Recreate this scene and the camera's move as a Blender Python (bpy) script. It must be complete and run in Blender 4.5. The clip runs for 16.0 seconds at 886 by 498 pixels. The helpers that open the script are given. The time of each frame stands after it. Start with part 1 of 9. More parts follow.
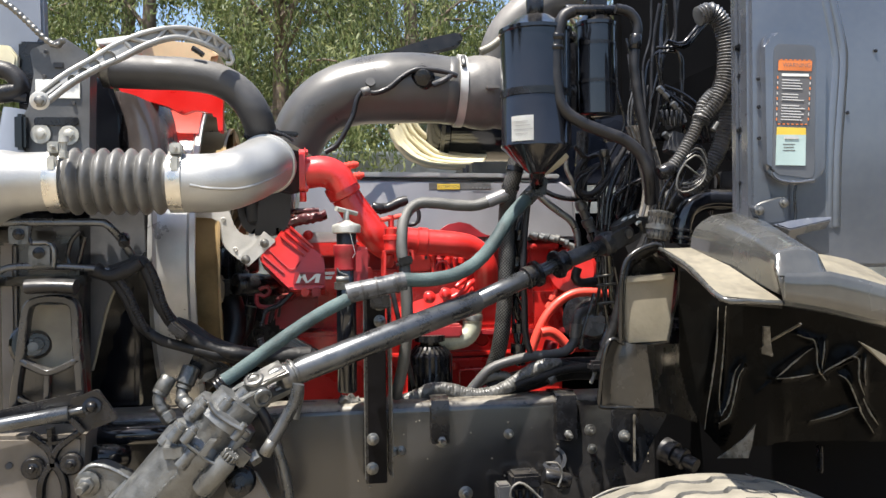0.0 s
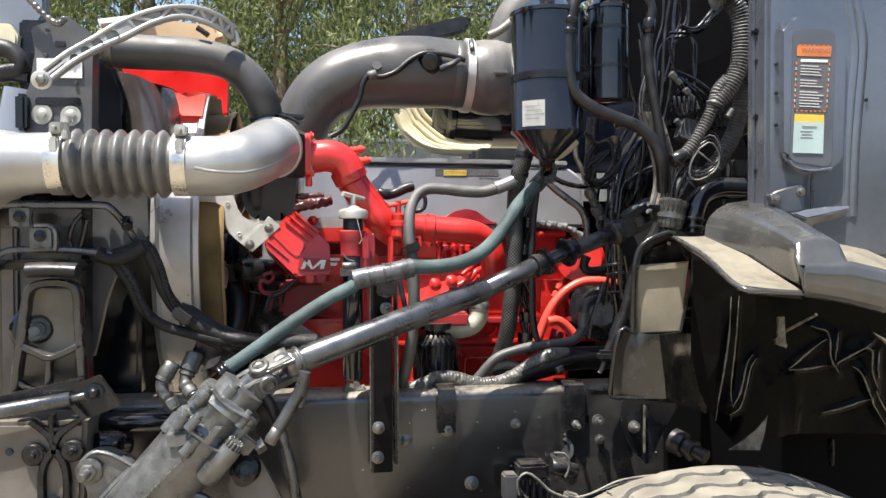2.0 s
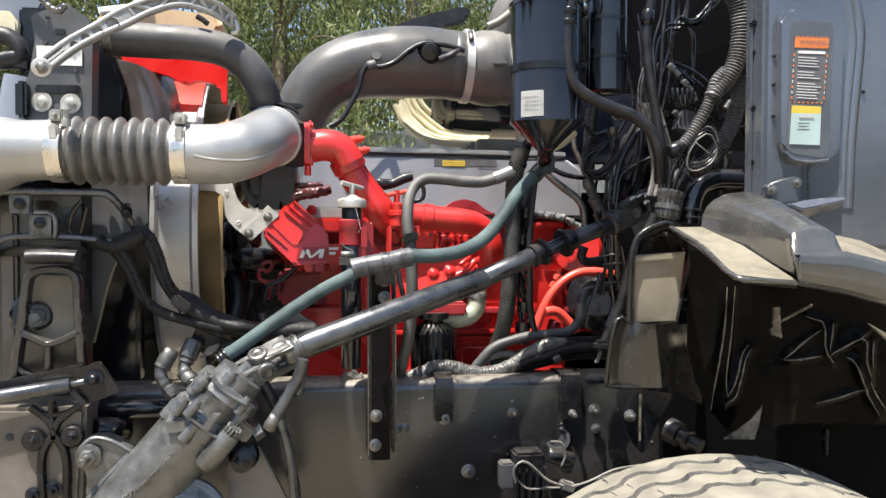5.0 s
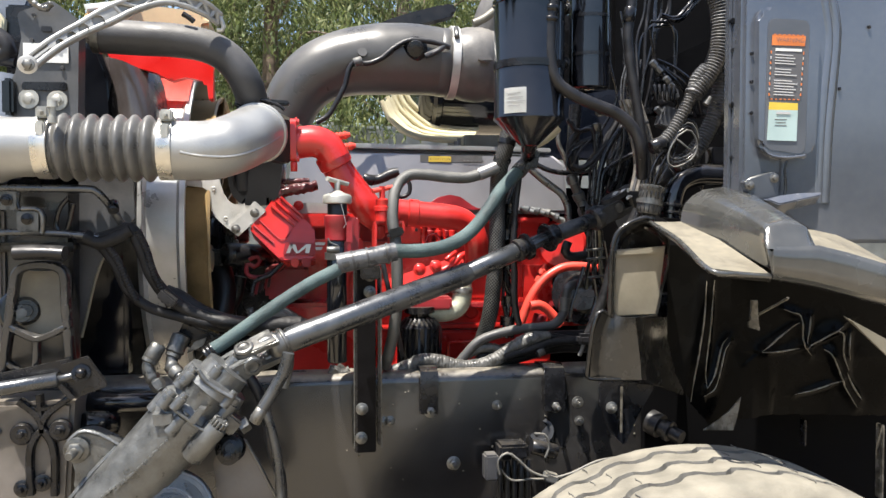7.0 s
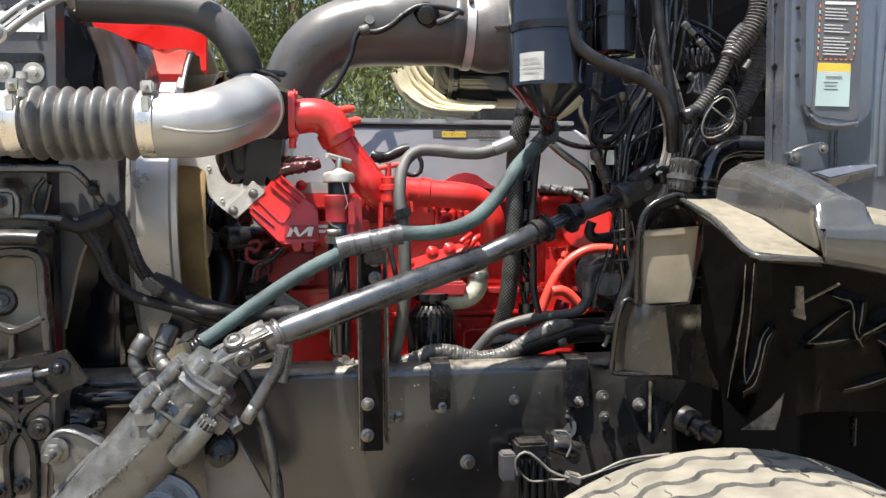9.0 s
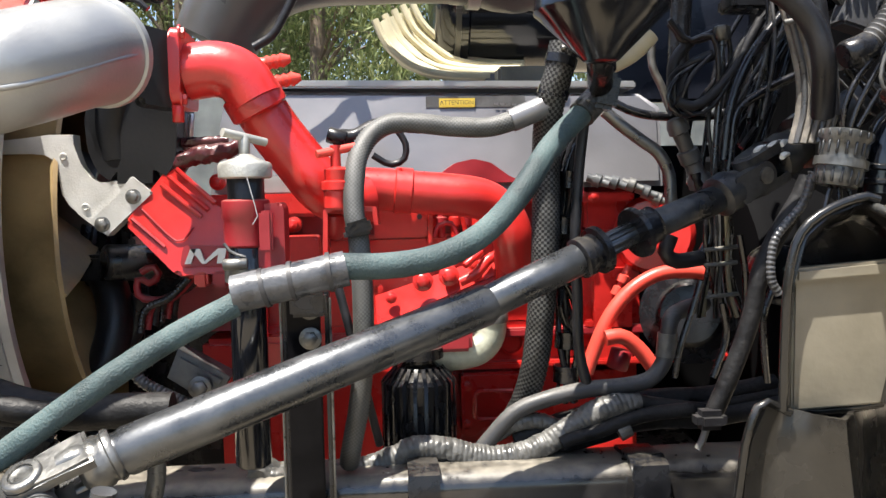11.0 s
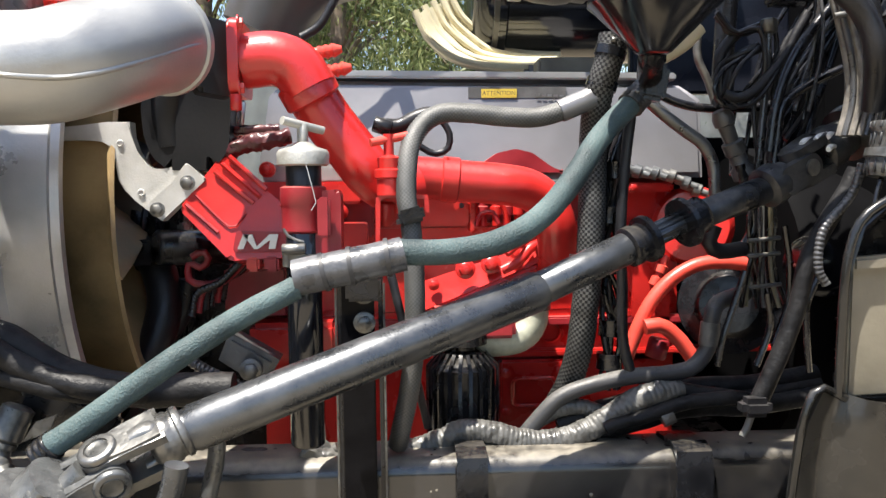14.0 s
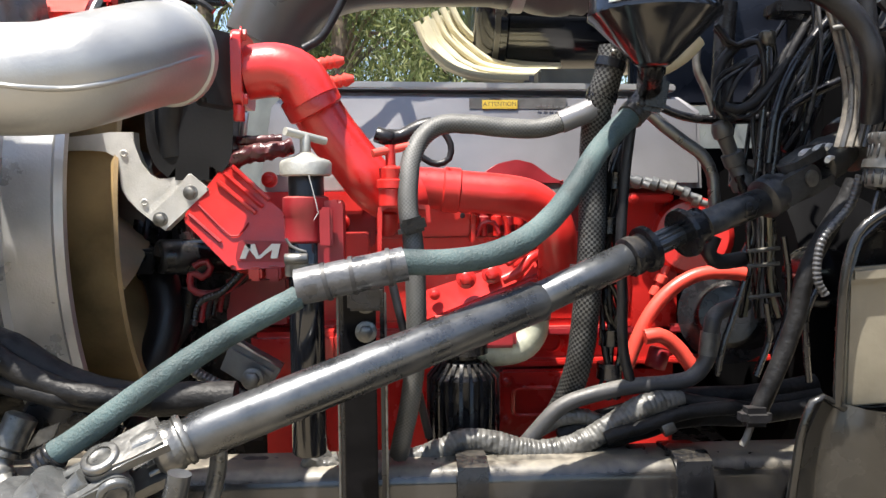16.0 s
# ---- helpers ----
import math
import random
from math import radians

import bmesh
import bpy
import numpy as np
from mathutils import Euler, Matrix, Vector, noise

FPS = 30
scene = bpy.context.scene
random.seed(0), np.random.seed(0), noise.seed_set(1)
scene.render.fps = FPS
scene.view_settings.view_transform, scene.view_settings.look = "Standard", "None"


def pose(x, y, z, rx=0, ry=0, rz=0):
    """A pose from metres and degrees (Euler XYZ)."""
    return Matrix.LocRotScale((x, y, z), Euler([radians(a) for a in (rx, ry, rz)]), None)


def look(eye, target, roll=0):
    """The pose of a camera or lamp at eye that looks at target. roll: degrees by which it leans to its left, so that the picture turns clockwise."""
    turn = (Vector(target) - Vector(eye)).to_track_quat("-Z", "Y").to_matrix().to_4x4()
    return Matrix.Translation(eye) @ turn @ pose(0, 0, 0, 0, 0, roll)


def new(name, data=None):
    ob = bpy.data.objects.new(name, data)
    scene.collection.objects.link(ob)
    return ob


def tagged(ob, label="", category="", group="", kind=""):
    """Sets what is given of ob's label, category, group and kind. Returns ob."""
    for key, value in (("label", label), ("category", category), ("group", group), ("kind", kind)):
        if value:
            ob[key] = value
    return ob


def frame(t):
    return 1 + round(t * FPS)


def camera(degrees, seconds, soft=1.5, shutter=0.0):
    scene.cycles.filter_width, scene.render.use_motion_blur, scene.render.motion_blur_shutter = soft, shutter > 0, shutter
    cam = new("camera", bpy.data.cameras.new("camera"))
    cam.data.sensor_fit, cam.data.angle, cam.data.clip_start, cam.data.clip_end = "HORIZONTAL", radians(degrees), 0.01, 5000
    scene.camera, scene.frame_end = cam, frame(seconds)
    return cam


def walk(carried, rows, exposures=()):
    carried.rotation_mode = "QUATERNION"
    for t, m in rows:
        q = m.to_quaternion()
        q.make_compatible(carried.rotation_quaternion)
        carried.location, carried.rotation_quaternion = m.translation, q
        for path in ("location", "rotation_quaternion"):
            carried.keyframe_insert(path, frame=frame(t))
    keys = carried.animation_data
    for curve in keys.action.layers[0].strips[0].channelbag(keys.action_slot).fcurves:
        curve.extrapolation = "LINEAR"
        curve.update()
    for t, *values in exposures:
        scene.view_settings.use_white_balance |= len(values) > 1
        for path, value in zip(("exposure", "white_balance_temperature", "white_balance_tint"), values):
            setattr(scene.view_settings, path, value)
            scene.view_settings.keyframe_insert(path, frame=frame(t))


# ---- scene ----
cam = camera(58.0, 16.0, soft=1.45)
PATH = [
    (0, (-0.2681, 0.0750, 1.4610), (0.0236, 2.0537, 1.4500), -0.70),
    (0.5, (-0.2744, 0.0871, 1.4590), (0.0173, 2.0657, 1.4390), -0.60),
    (1, (-0.2775, 0.0997, 1.4590), (0.0141, 2.0783, 1.4280), -0.50),
    (1.5, (-0.2815, 0.1074, 1.4590), (0.0122, 2.0857, 1.4220), -0.40),
    (2, (-0.2864, 0.1081, 1.4570), (0.0101, 2.0850, 1.4170), -0.20),
    (2.5, (-0.2906, 0.1067, 1.4560), (0.0088, 2.0832, 1.4130), -0.00),
    (3, (-0.2945, 0.1083, 1.4580), (0.0031, 2.0860, 1.4090), 0.10),
    (5.5, (-0.2848, 0.0917, 1.4490), (0.0176, 2.0677, 1.3880), 0.10),
    (6, (-0.2832, 0.0823, 1.4500), (0.0271, 2.0572, 1.3850), 0.00),
    (6.5, (-0.2788, 0.0776, 1.4480), (0.0374, 2.0516, 1.3820), 0.00),
    (7, (-0.2722, 0.0746, 1.4500), (0.0460, 2.0483, 1.3800), -0.00),
    (7.5, (-0.2679, 0.0760, 1.4450), (0.0491, 2.0488, 1.3690), -0.10),
    (8, (-0.2604, 0.0789, 1.4440), (0.0507, 2.0526, 1.3580), -0.10),
    (8.5, (-0.2537, 0.0971, 1.4460), (0.0338, 2.0744, 1.3440), -0.20),
    (8.7, (-0.2397, 0.1294, 1.4440), (0.0307, 2.1082, 1.3360), -0.30),
    (10.8, (-0.0447, 0.8930, 1.4770), (0.0989, 2.8826, 1.3330), -1.00),
    (11, (-0.0530, 0.8983, 1.4700), (0.0956, 2.8872, 1.3240), -1.10),
    (11.5, (-0.0620, 0.8855, 1.4670), (0.0854, 2.8735, 1.3090), -1.10),
    (12, (-0.0748, 0.8813, 1.4670), (0.0707, 2.8697, 1.3050), -1.00),
    (12.5, (-0.0854, 0.8778, 1.4670), (0.0500, 2.8667, 1.3040), -0.90),
    (13, (-0.0909, 0.8746, 1.4670), (0.0376, 2.8645, 1.3030), -0.80),
    (13.5, (-0.0967, 0.8765, 1.4660), (0.0256, 2.8653, 1.3010), -0.70),
    (14, (-0.1014, 0.8792, 1.4670), (0.0090, 2.8698, 1.3000), -0.60),
    (14.5, (-0.1025, 0.8855, 1.4660), (-0.0002, 2.8752, 1.3000), -0.60),
    (15, (-0.1047, 0.8838, 1.4650), (-0.0034, 2.8747, 1.3030), -0.60),
    (15.5, (-0.1038, 0.8766, 1.4670), (-0.0003, 2.8681, 1.3130), -0.50),
    (16, (-0.1034, 0.8724, 1.4680), (0.0072, 2.8640, 1.3250), -0.50),
]

# stops: the camera opens up as it moves in on the dark engine
EXPOSURES = [(0, 1.42), (8.7, 1.42), (10.8, 1.59), (16, 1.59)]
walk(cam, [(t, look(eye, target, roll)) for t, eye, target, roll in PATH], EXPOSURES)

# ---- world and sun ----
SUN_AZ, SUN_EL = 226.0, 71.0          # compass-like: degrees from +y clockwise, height
world = bpy.data.worlds.new("sky")
scene.world = world
world.use_nodes = True
wn = world.node_tree.nodes
sky = wn.new("ShaderNodeTexSky")
sky.sky_type, sky.sun_disc = "NISHITA", False
sky.sun_elevation, sky.sun_rotation = radians(SUN_EL), radians(SUN_AZ)
sky.air_density, sky.dust_density = 1.0, 1.5
wn["Background"].inputs["Strength"].default_value = 0.10
world.node_tree.links.new(sky.outputs[0], wn["Background"].inputs[0])
sun_data = bpy.data.lights.new("sun", "SUN")
sun_data.energy, sun_data.angle, sun_data.color = 5.0, radians(0.6), (1.0, 0.945, 0.86)
sun = new("sun", sun_data)
az, el = radians(SUN_AZ), radians(SUN_EL)
sun_from = Vector((math.sin(az) * math.cos(el), math.cos(az) * math.cos(el), math.sin(el)))
sun.matrix_world = look(sun_from * 20, (0, 0, 0))


# ---- materials ----
def mat(name, col, rough=0.5, metal=0.0, var=0.25, scale=14.0, bump=0.1, bscale=160.0, dust=0.0,
        dustcol=(0.40, 0.34, 0.24), coat=0.0, rvar=0.12, speck=0.0, spec=0.5, dlo=0.38, dhi=0.62):
    m = bpy.data.materials.new(name)
    m.use_nodes = True
    nt = m.node_tree
    n, l = nt.nodes, nt.links
    b = n["Principled BSDF"]
    tc = n.new("ShaderNodeTexCoord")
    big = n.new("ShaderNodeTexNoise")
    big.inputs["Scale"].default_value, big.inputs["Detail"].default_value = scale, 6.0
    fine = n.new("ShaderNodeTexNoise")
    fine.inputs["Scale"].default_value, fine.inputs["Detail"].default_value = bscale, 4.0
    for t in (big, fine):
        l.new(tc.outputs["Object"], t.inputs["Vector"])
    ramp = n.new("ShaderNodeValToRGB")
    ramp.color_ramp.elements[0].position, ramp.color_ramp.elements[1].position = 0.33, 0.68
    ramp.color_ramp.elements[0].color = (*[max(0, c * (1 - var)) for c in col], 1)
    ramp.color_ramp.elements[1].color = (*[min(1, c * (1 + var)) for c in col], 1)
    l.new(big.outputs["Fac"], ramp.inputs["Fac"])
    out = ramp.outputs["Color"]
    rmap = n.new("ShaderNodeMapRange")
    rmap.inputs[1].default_value, rmap.inputs[2].default_value = 0.3, 0.7
    rmap.inputs[3].default_value, rmap.inputs[4].default_value = max(0.03, rough - rvar), min(1, rough + rvar)
    l.new(big.outputs["Fac"], rmap.inputs[0])
    rout = rmap.outputs[0]
    if dust or speck:
        geo = n.new("ShaderNodeNewGeometry")
        sep = n.new("ShaderNodeSeparateXYZ")
        l.new(geo.outputs["Normal"], sep.inputs[0])
        up = n.new("ShaderNodeMapRange")
        up.inputs[1].default_value, up.inputs[2].default_value = 0.35, 0.95
        up.inputs[3].default_value, up.inputs[4].default_value = speck, dust
        l.new(sep.outputs["Z"], up.inputs[0])
        patch = n.new("ShaderNodeMapRange")
        patch.inputs[1].default_value, patch.inputs[2].default_value = dlo, dhi
        mixn = n.new("ShaderNodeMath")
        mixn.operation = "MULTIPLY_ADD"
        mixn.inputs[1].default_value = 0.5
        half = n.new("ShaderNodeMath")
        half.operation = "MULTIPLY"
        half.inputs[1].default_value = 0.5
        l.new(fine.outputs["Fac"], half.inputs[0])
        l.new(big.outputs["Fac"], mixn.inputs[0])
        l.new(half.outputs[0], mixn.inputs[2])
        l.new(mixn.outputs[0], patch.inputs[0])
        amount = n.new("ShaderNodeMath")
        amount.operation = "MULTIPLY"
        l.new(up.outputs[0], amount.inputs[0])
        l.new(patch.outputs[0], amount.inputs[1])
        mix = n.new("ShaderNodeMix")
        mix.data_type = "RGBA"
        l.new(amount.outputs[0], mix.inputs[0])
        l.new(out, mix.inputs[6])
        mix.inputs[7].default_value = (*dustcol, 1)
        out = mix.outputs[2]
        rmix = n.new("ShaderNodeMix")
        l.new(amount.outputs[0], rmix.inputs[0])
        l.new(rout, rmix.inputs[2])
        rmix.inputs[3].default_value = 0.85
        rout = rmix.outputs[0]
        if metal:
            mm = n.new("ShaderNodeMix")
            l.new(amount.outputs[0], mm.inputs[0])
            mm.inputs[2].default_value, mm.inputs[3].default_value = metal, 0.0
            l.new(mm.outputs[0], b.inputs["Metallic"])
    l.new(out, b.inputs["Base Color"])
    l.new(rout, b.inputs["Roughness"])
    b.inputs["Metallic"].default_value = metal
    b.inputs["Specular IOR Level"].default_value = spec
    b.inputs["Coat Weight"].default_value = coat
    b.inputs["Coat Roughness"].default_value = 0.12
    bp = n.new("ShaderNodeBump")
    bp.inputs["Strength"].default_value, bp.inputs["Distance"].default_value = bump, 0.002
    l.new(fine.outputs["Fac"], bp.inputs["Height"])
    l.new(bp.outputs[0], b.inputs["Normal"])
    return m


RED = mat("red_engine_paint", (0.47, 0.018, 0.015), 0.32, var=0.22, scale=9, bump=0.2, bscale=90, dust=0.06, dustcol=(0.50, 0.20, 0.15), coat=0.2, speck=0.015)
REDHOSE = mat("red_silicone", (0.60, 0.06, 0.04), 0.42, var=0.15, bump=0.12)
REDGLOW = mat("bright_red_plastic", (0.62, 0.008, 0.006), 0.35, var=0.1, bump=0.08)
# darker red, on several engine parts it puts shade into the colour
MAROON = mat("dark_and_shaded_red", (0.26, 0.014, 0.02), 0.42, var=0.25, dust=0.2)
ALU = mat("cast_aluminium", (0.335, 0.335, 0.327), 0.42, 0.55, var=0.12, scale=10, bump=0.12, bscale=220, dust=0.2, dustcol=(0.32, 0.31, 0.28))
SLEEVE = mat("dark_heat_sleeve", (0.055, 0.057, 0.062), 0.28, var=0.5, scale=35, bump=0.4, bscale=150, dust=0.25, dustcol=(0.26, 0.26, 0.25), speck=0.05)
FORGED = mat("forged_bright_steel", (0.175, 0.174, 0.168), 0.32, 0.8, var=0.2, scale=30, bump=0.3, bscale=180, dust=0.2, speck=0.06, dustcol=(0.22, 0.21, 0.175))
ALU2 = mat("bare_aluminium_bracket", (0.50, 0.49, 0.465), 0.44, 0.35, var=0.14, scale=25, bump=0.25, bscale=300, dust=0.15, speck=0.05, dustcol=(0.36, 0.33, 0.27))
DULLCAST = mat("weathered_grey_casting", (0.130, 0.134, 0.134), 0.36, 0.6, var=0.22, scale=38, bump=0.5, bscale=170, dust=0.18, speck=0.07, dustcol=(0.20, 0.19, 0.16))
STEEL = mat("polished_steel_tube", (0.088, 0.093, 0.100), 0.27, 0.8, var=0.24, scale=22, bump=0.08, bscale=260, dust=0.15, speck=0.10, dustcol=(0.18, 0.175, 0.16), rvar=0.07)
ZINC = mat("zinc_bolt_steel", (0.16, 0.158, 0.15), 0.36, 0.8, var=0.35, scale=60, bump=0.25, dust=0.25, speck=0.14, dustcol=(0.17, 0.155, 0.12))
GOLDZINC = mat("yellow_zinc_band", (0.60, 0.575, 0.52), 0.32, 0.85, var=0.12, scale=40, bump=0.06)
BLACKGLOSS = mat("glossy_black_paint", (0.006, 0.007, 0.010), 0.13, var=0.4, scale=9, bump=0.03, bscale=60, dust=0.08, coat=0.2, rvar=0.05, speck=0.004, spec=0.5)
BLACKPAINT = mat("chassis_black_paint", (0.005, 0.0055, 0.008), 0.15, var=0.4, scale=12, bump=0.06, bscale=90, dust=0.5, speck=0.008, dustcol=(0.24, 0.215, 0.165), spec=0.42, dlo=0.36, dhi=0.66, rvar=0.06)
BLACKMETAL = mat("black_steel_parts", (0.008, 0.0085, 0.0105), 0.25, var=0.4, scale=30, bump=0.2, bscale=160, dust=0.09, speck=0.005, spec=0.36)
RUBBER = mat("black_rubber_hose", (0.012, 0.012, 0.014), 0.38, var=0.35, scale=30, bump=0.25, bscale=260, dust=0.16, speck=0.010, dustcol=(0.2, 0.185, 0.16), spec=0.36)
WIRE = mat("black_wire_jacket", (0.006, 0.006, 0.0075), 0.22, var=0.4, scale=40, bump=0.1, dust=0.08, speck=0.008, spec=0.55, dustcol=(0.3, 0.28, 0.24))
WIREGREY = mat("grey_dusty_jacket", (0.085, 0.085, 0.082), 0.5, var=0.3, scale=40, bump=0.3, dust=0.35)
LOOM = mat("corrugated_loom", (0.050, 0.050, 0.052), 0.32, var=0.3, scale=30, bump=0.1, dust=0.4, dustcol=(0.30, 0.295, 0.28), speck=0.05, spec=0.6)
BRAIDDARK = mat("braided_hose_gaps", (0.062, 0.062, 0.059), 0.6, var=0.3, scale=40, bump=0.3, dust=0.12)
WORNBLACK = mat("worn_dusty_black_steel", (0.020, 0.021, 0.023), 0.36, var=0.5, scale=26, bump=0.3, bscale=120, dust=0.25, speck=0.13, dustcol=(0.20, 0.19, 0.165), dlo=0.44, dhi=0.62)
TANWIRE = mat("tan_wire_jacket", (0.16, 0.14, 0.09), 0.45, var=0.2, bump=0.1)
CAPMETAL = mat("plated_filler_cap", (0.34, 0.335, 0.305), 0.4, 0.4, var=0.2, scale=40, bump=0.3, bscale=300, dust=0.2, speck=0.06, dustcol=(0.34, 0.31, 0.25))
INNERWALL = mat("shaded_inner_sidewall", (0.030, 0.028, 0.025), 0.75, var=0.3, scale=12, bump=0.3)
BRAID = mat("braided_hose_cover", (0.090, 0.090, 0.086), 0.5, var=0.25, scale=30, bump=0.4, bscale=400, dust=0.25, dustcol=(0.20, 0.195, 0.175))
TAPE = mat("grey_wrapping_tape", (0.070, 0.069, 0.065), 0.36, var=0.35, scale=50, bump=0.8, bscale=130, dust=0.2, dustcol=(0.22, 0.21, 0.18), speck=0.06)
TEAL = mat("teal_fabric_hose", (0.034, 0.064, 0.068), 0.72, var=0.5, scale=16, bump=0.8, bscale=380, dust=0.55, dustcol=(0.135, 0.145, 0.13), speck=0.22, dlo=0.42, dhi=0.6)
GREYPLASTIC = mat("dark_grey_plastic", (0.066, 0.064, 0.061), 0.36, var=0.2, scale=8, bump=0.12, bscale=240, dust=0.3, dustcol=(0.15, 0.14, 0.12))
GREYRUBBER = mat("grey_rubber", (0.095, 0.09, 0.085), 0.48, var=0.3, scale=16, bump=0.2, dust=0.35, dustcol=(0.28, 0.25, 0.2))
BELLOW = mat("silicone_bellows", (0.085, 0.084, 0.081), 0.36, var=0.25, scale=20, bump=0.15, dust=0.25, dustcol=(0.27, 0.26, 0.24), speck=0.05)
PANELFILM = mat("dust_filmed_splash_plastic", (0.016, 0.015, 0.0135), 0.26, var=0.35, scale=5, bump=0.06, bscale=60, dust=0.2, speck=0.09, dustcol=(0.16, 0.14, 0.11), spec=0.5, dlo=0.36, dhi=0.72)
PLATE = mat("dark_grey_plate", (0.045, 0.047, 0.053), 0.45, var=0.2, scale=16, bump=0.15, dust=0.2, speck=0.03)
SHIELD = mat("silver_valve_cover", (0.20, 0.195, 0.20), 0.36, 0.55, var=0.12, scale=5, bump=0.08, bscale=120, dust=0.3, dustcol=(0.36, 0.35, 0.33), dlo=0.3, dhi=0.6)
CABPAINT = mat("gunmetal_cab_paint", (0.118, 0.13, 0.155), 0.22, 0.5, var=0.14, scale=3.5, bump=0.05, bscale=60, coat=0.5, dust=0.25, speck=0.04, rvar=0.06)
CREAM = mat("cream_plastic_duct", (0.58, 0.53, 0.37), 0.5, var=0.12, scale=12, bump=0.15)
SAND = mat("dusty_plastic", (0.175, 0.158, 0.120), 0.5, var=0.35, scale=9, bump=0.25, bscale=90)
FENDER = mat("black_plastic_fender", (0.060, 0.056, 0.048), 0.34, var=0.3, scale=7, bump=0.2, bscale=70, dust=0.9, dustcol=(0.205, 0.182, 0.132), speck=0.05, dlo=0.18, dhi=0.62)
RIDGE = mat("worn_grey_plastic", (0.040, 0.041, 0.040), 0.20, var=0.22, scale=10, bump=0.05, bscale=60, dust=0.20, dustcol=(0.20, 0.185, 0.15), coat=0.7, speck=0.06, rvar=0.06, dlo=0.30, dhi=0.75)
DUSTPLATE = mat("dust_filmed_plate", (0.115, 0.102, 0.09), 0.42, var=0.3, scale=10, bump=0.15, bscale=90, dust=0.3)
LINER = mat("black_plastic_liner", (0.0065, 0.006, 0.0055), 0.27, var=0.45, scale=10, bump=0.08, bscale=50, dust=0.12, speck=0.004, dustcol=(0.30, 0.26, 0.19), spec=0.13)
TYRE = mat("dusty_tyre_rubber", (0.168, 0.154, 0.122), 0.85, var=0.25, scale=20, bump=0.6, bscale=140)
FANMAT = mat("amber_fan_plastic", (0.23, 0.155, 0.068), 0.45, var=0.45, scale=9, bump=0.1, dust=0.2, speck=0.1)
ORANGE = mat("orange_label", (0.55, 0.16, 0.04), 0.5, var=0.08, bump=0.02)
WHITE = mat("white_label", (0.60, 0.61, 0.59), 0.5, var=0.06, bump=0.02)
PALEBLUE = mat("pale_green_label", (0.33, 0.43, 0.42), 0.5, var=0.08, bump=0.02)
YELLOW = mat("yellow_label", (0.55, 0.40, 0.05), 0.5, var=0.08, bump=0.02)
INK = mat("dark_label_ink", (0.03, 0.03, 0.032), 0.5, var=0.1, bump=0.02)
SILVERINK = mat("silver_badge", (0.62, 0.62, 0.60), 0.38, 0.4, var=0.08, bump=0.05)
TANK = mat("translucent_tank", (0.52, 0.38, 0.22), 0.4, var=0.12, bump=0.1)
GREENBRASS = mat("painted_elbow", (0.42, 0.43, 0.34), 0.5, 0.2, var=0.3, scale=35, bump=0.3, dust=0.4)
WHITEPAINT = mat("white_paint_mark", (0.78, 0.78, 0.76), 0.5, var=0.1, bump=0.2)
BARK = mat("bark", (0.13, 0.10, 0.075), 0.9, var=0.4, scale=12, bump=0.8, bscale=40)
GROUND = mat("pale_dusty_gravel_ground", (0.25, 0.21, 0.15), 0.95, var=0.3, scale=1.3, bump=0.8, bscale=30)
FILMED = mat("dirt_filmed_black", (0.011, 0.0105, 0.0105), 0.24, var=0.4, scale=7, bump=0.10, bscale=90, dust=0.25, speck=0.012, spec=0.5)
SHELL = mat("dusty_glossy_shell", (0.085, 0.072, 0.070), 0.24, var=0.3, scale=9, bump=0.06, bscale=60, dust=0.2, speck=0.03, coat=0.3)
CABLE = mat("matt_taped_cable", (0.009, 0.009, 0.0098), 0.5, var=0.4, scale=24, bump=0.9, bscale=110, dust=0.14, speck=0.05, dustcol=(0.13, 0.12, 0.105), spec=0.2)
HOSEDUST = mat("dusty_dark_rubber", (0.036, 0.036, 0.038), 0.5, var=0.2, scale=14, bump=0.2, bscale=260, dust=0.6, dustcol=(0.22, 0.205, 0.18), dlo=0.3, dhi=0.65)
ARMMAT = mat("dull_cast_arm", (0.28, 0.28, 0.27), 0.5, 0.4, var=0.2, scale=20, bump=0.25, bscale=260)
# cab paint darkened in its colour for the shade inside the pocket
POCKET = mat("shaded_cab_paint", (0.095, 0.102, 0.115), 0.4, 0.3, var=0.15, scale=8, bump=0.05)
LABELGREY = mat("label_grey_field", (0.085, 0.085, 0.09), 0.5, var=0.1, bump=0.02)
PRINT = mat("label_print", (0.40, 0.40, 0.40), 0.5, var=0.1, bump=0.02)
# pale tan: dust on the folds and the ground's glint put into the colour
FOLD = mat("dusty_plastic_and_glint", (0.11, 0.10, 0.082), 0.26, var=0.6, scale=40, bump=0.1, bscale=120, spec=0.5)
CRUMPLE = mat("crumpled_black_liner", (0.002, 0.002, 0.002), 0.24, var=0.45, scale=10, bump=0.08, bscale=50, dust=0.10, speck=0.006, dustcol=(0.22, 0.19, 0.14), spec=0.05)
FENCE = mat("corrugated_fence", (0.27, 0.29, 0.29), 0.5, 0.3, var=0.2, scale=3, bump=0.1)
TYREDARK = mat("bare_tyre_rubber", (0.095, 0.09, 0.08), 0.8, var=0.3, scale=30, bump=0.5, bscale=140)
FITTING = mat("plated_hose_fitting", (0.105, 0.105, 0.10), 0.36, 0.55, var=0.4, scale=60, bump=0.3, dust=0.2, dustcol=(0.22, 0.21, 0.18))
WRAPMAROON = mat("maroon_loom_wrap", (0.060, 0.010, 0.014), 0.32, var=0.4, scale=40, bump=0.5, bscale=150, speck=0.02, dust=0.1)
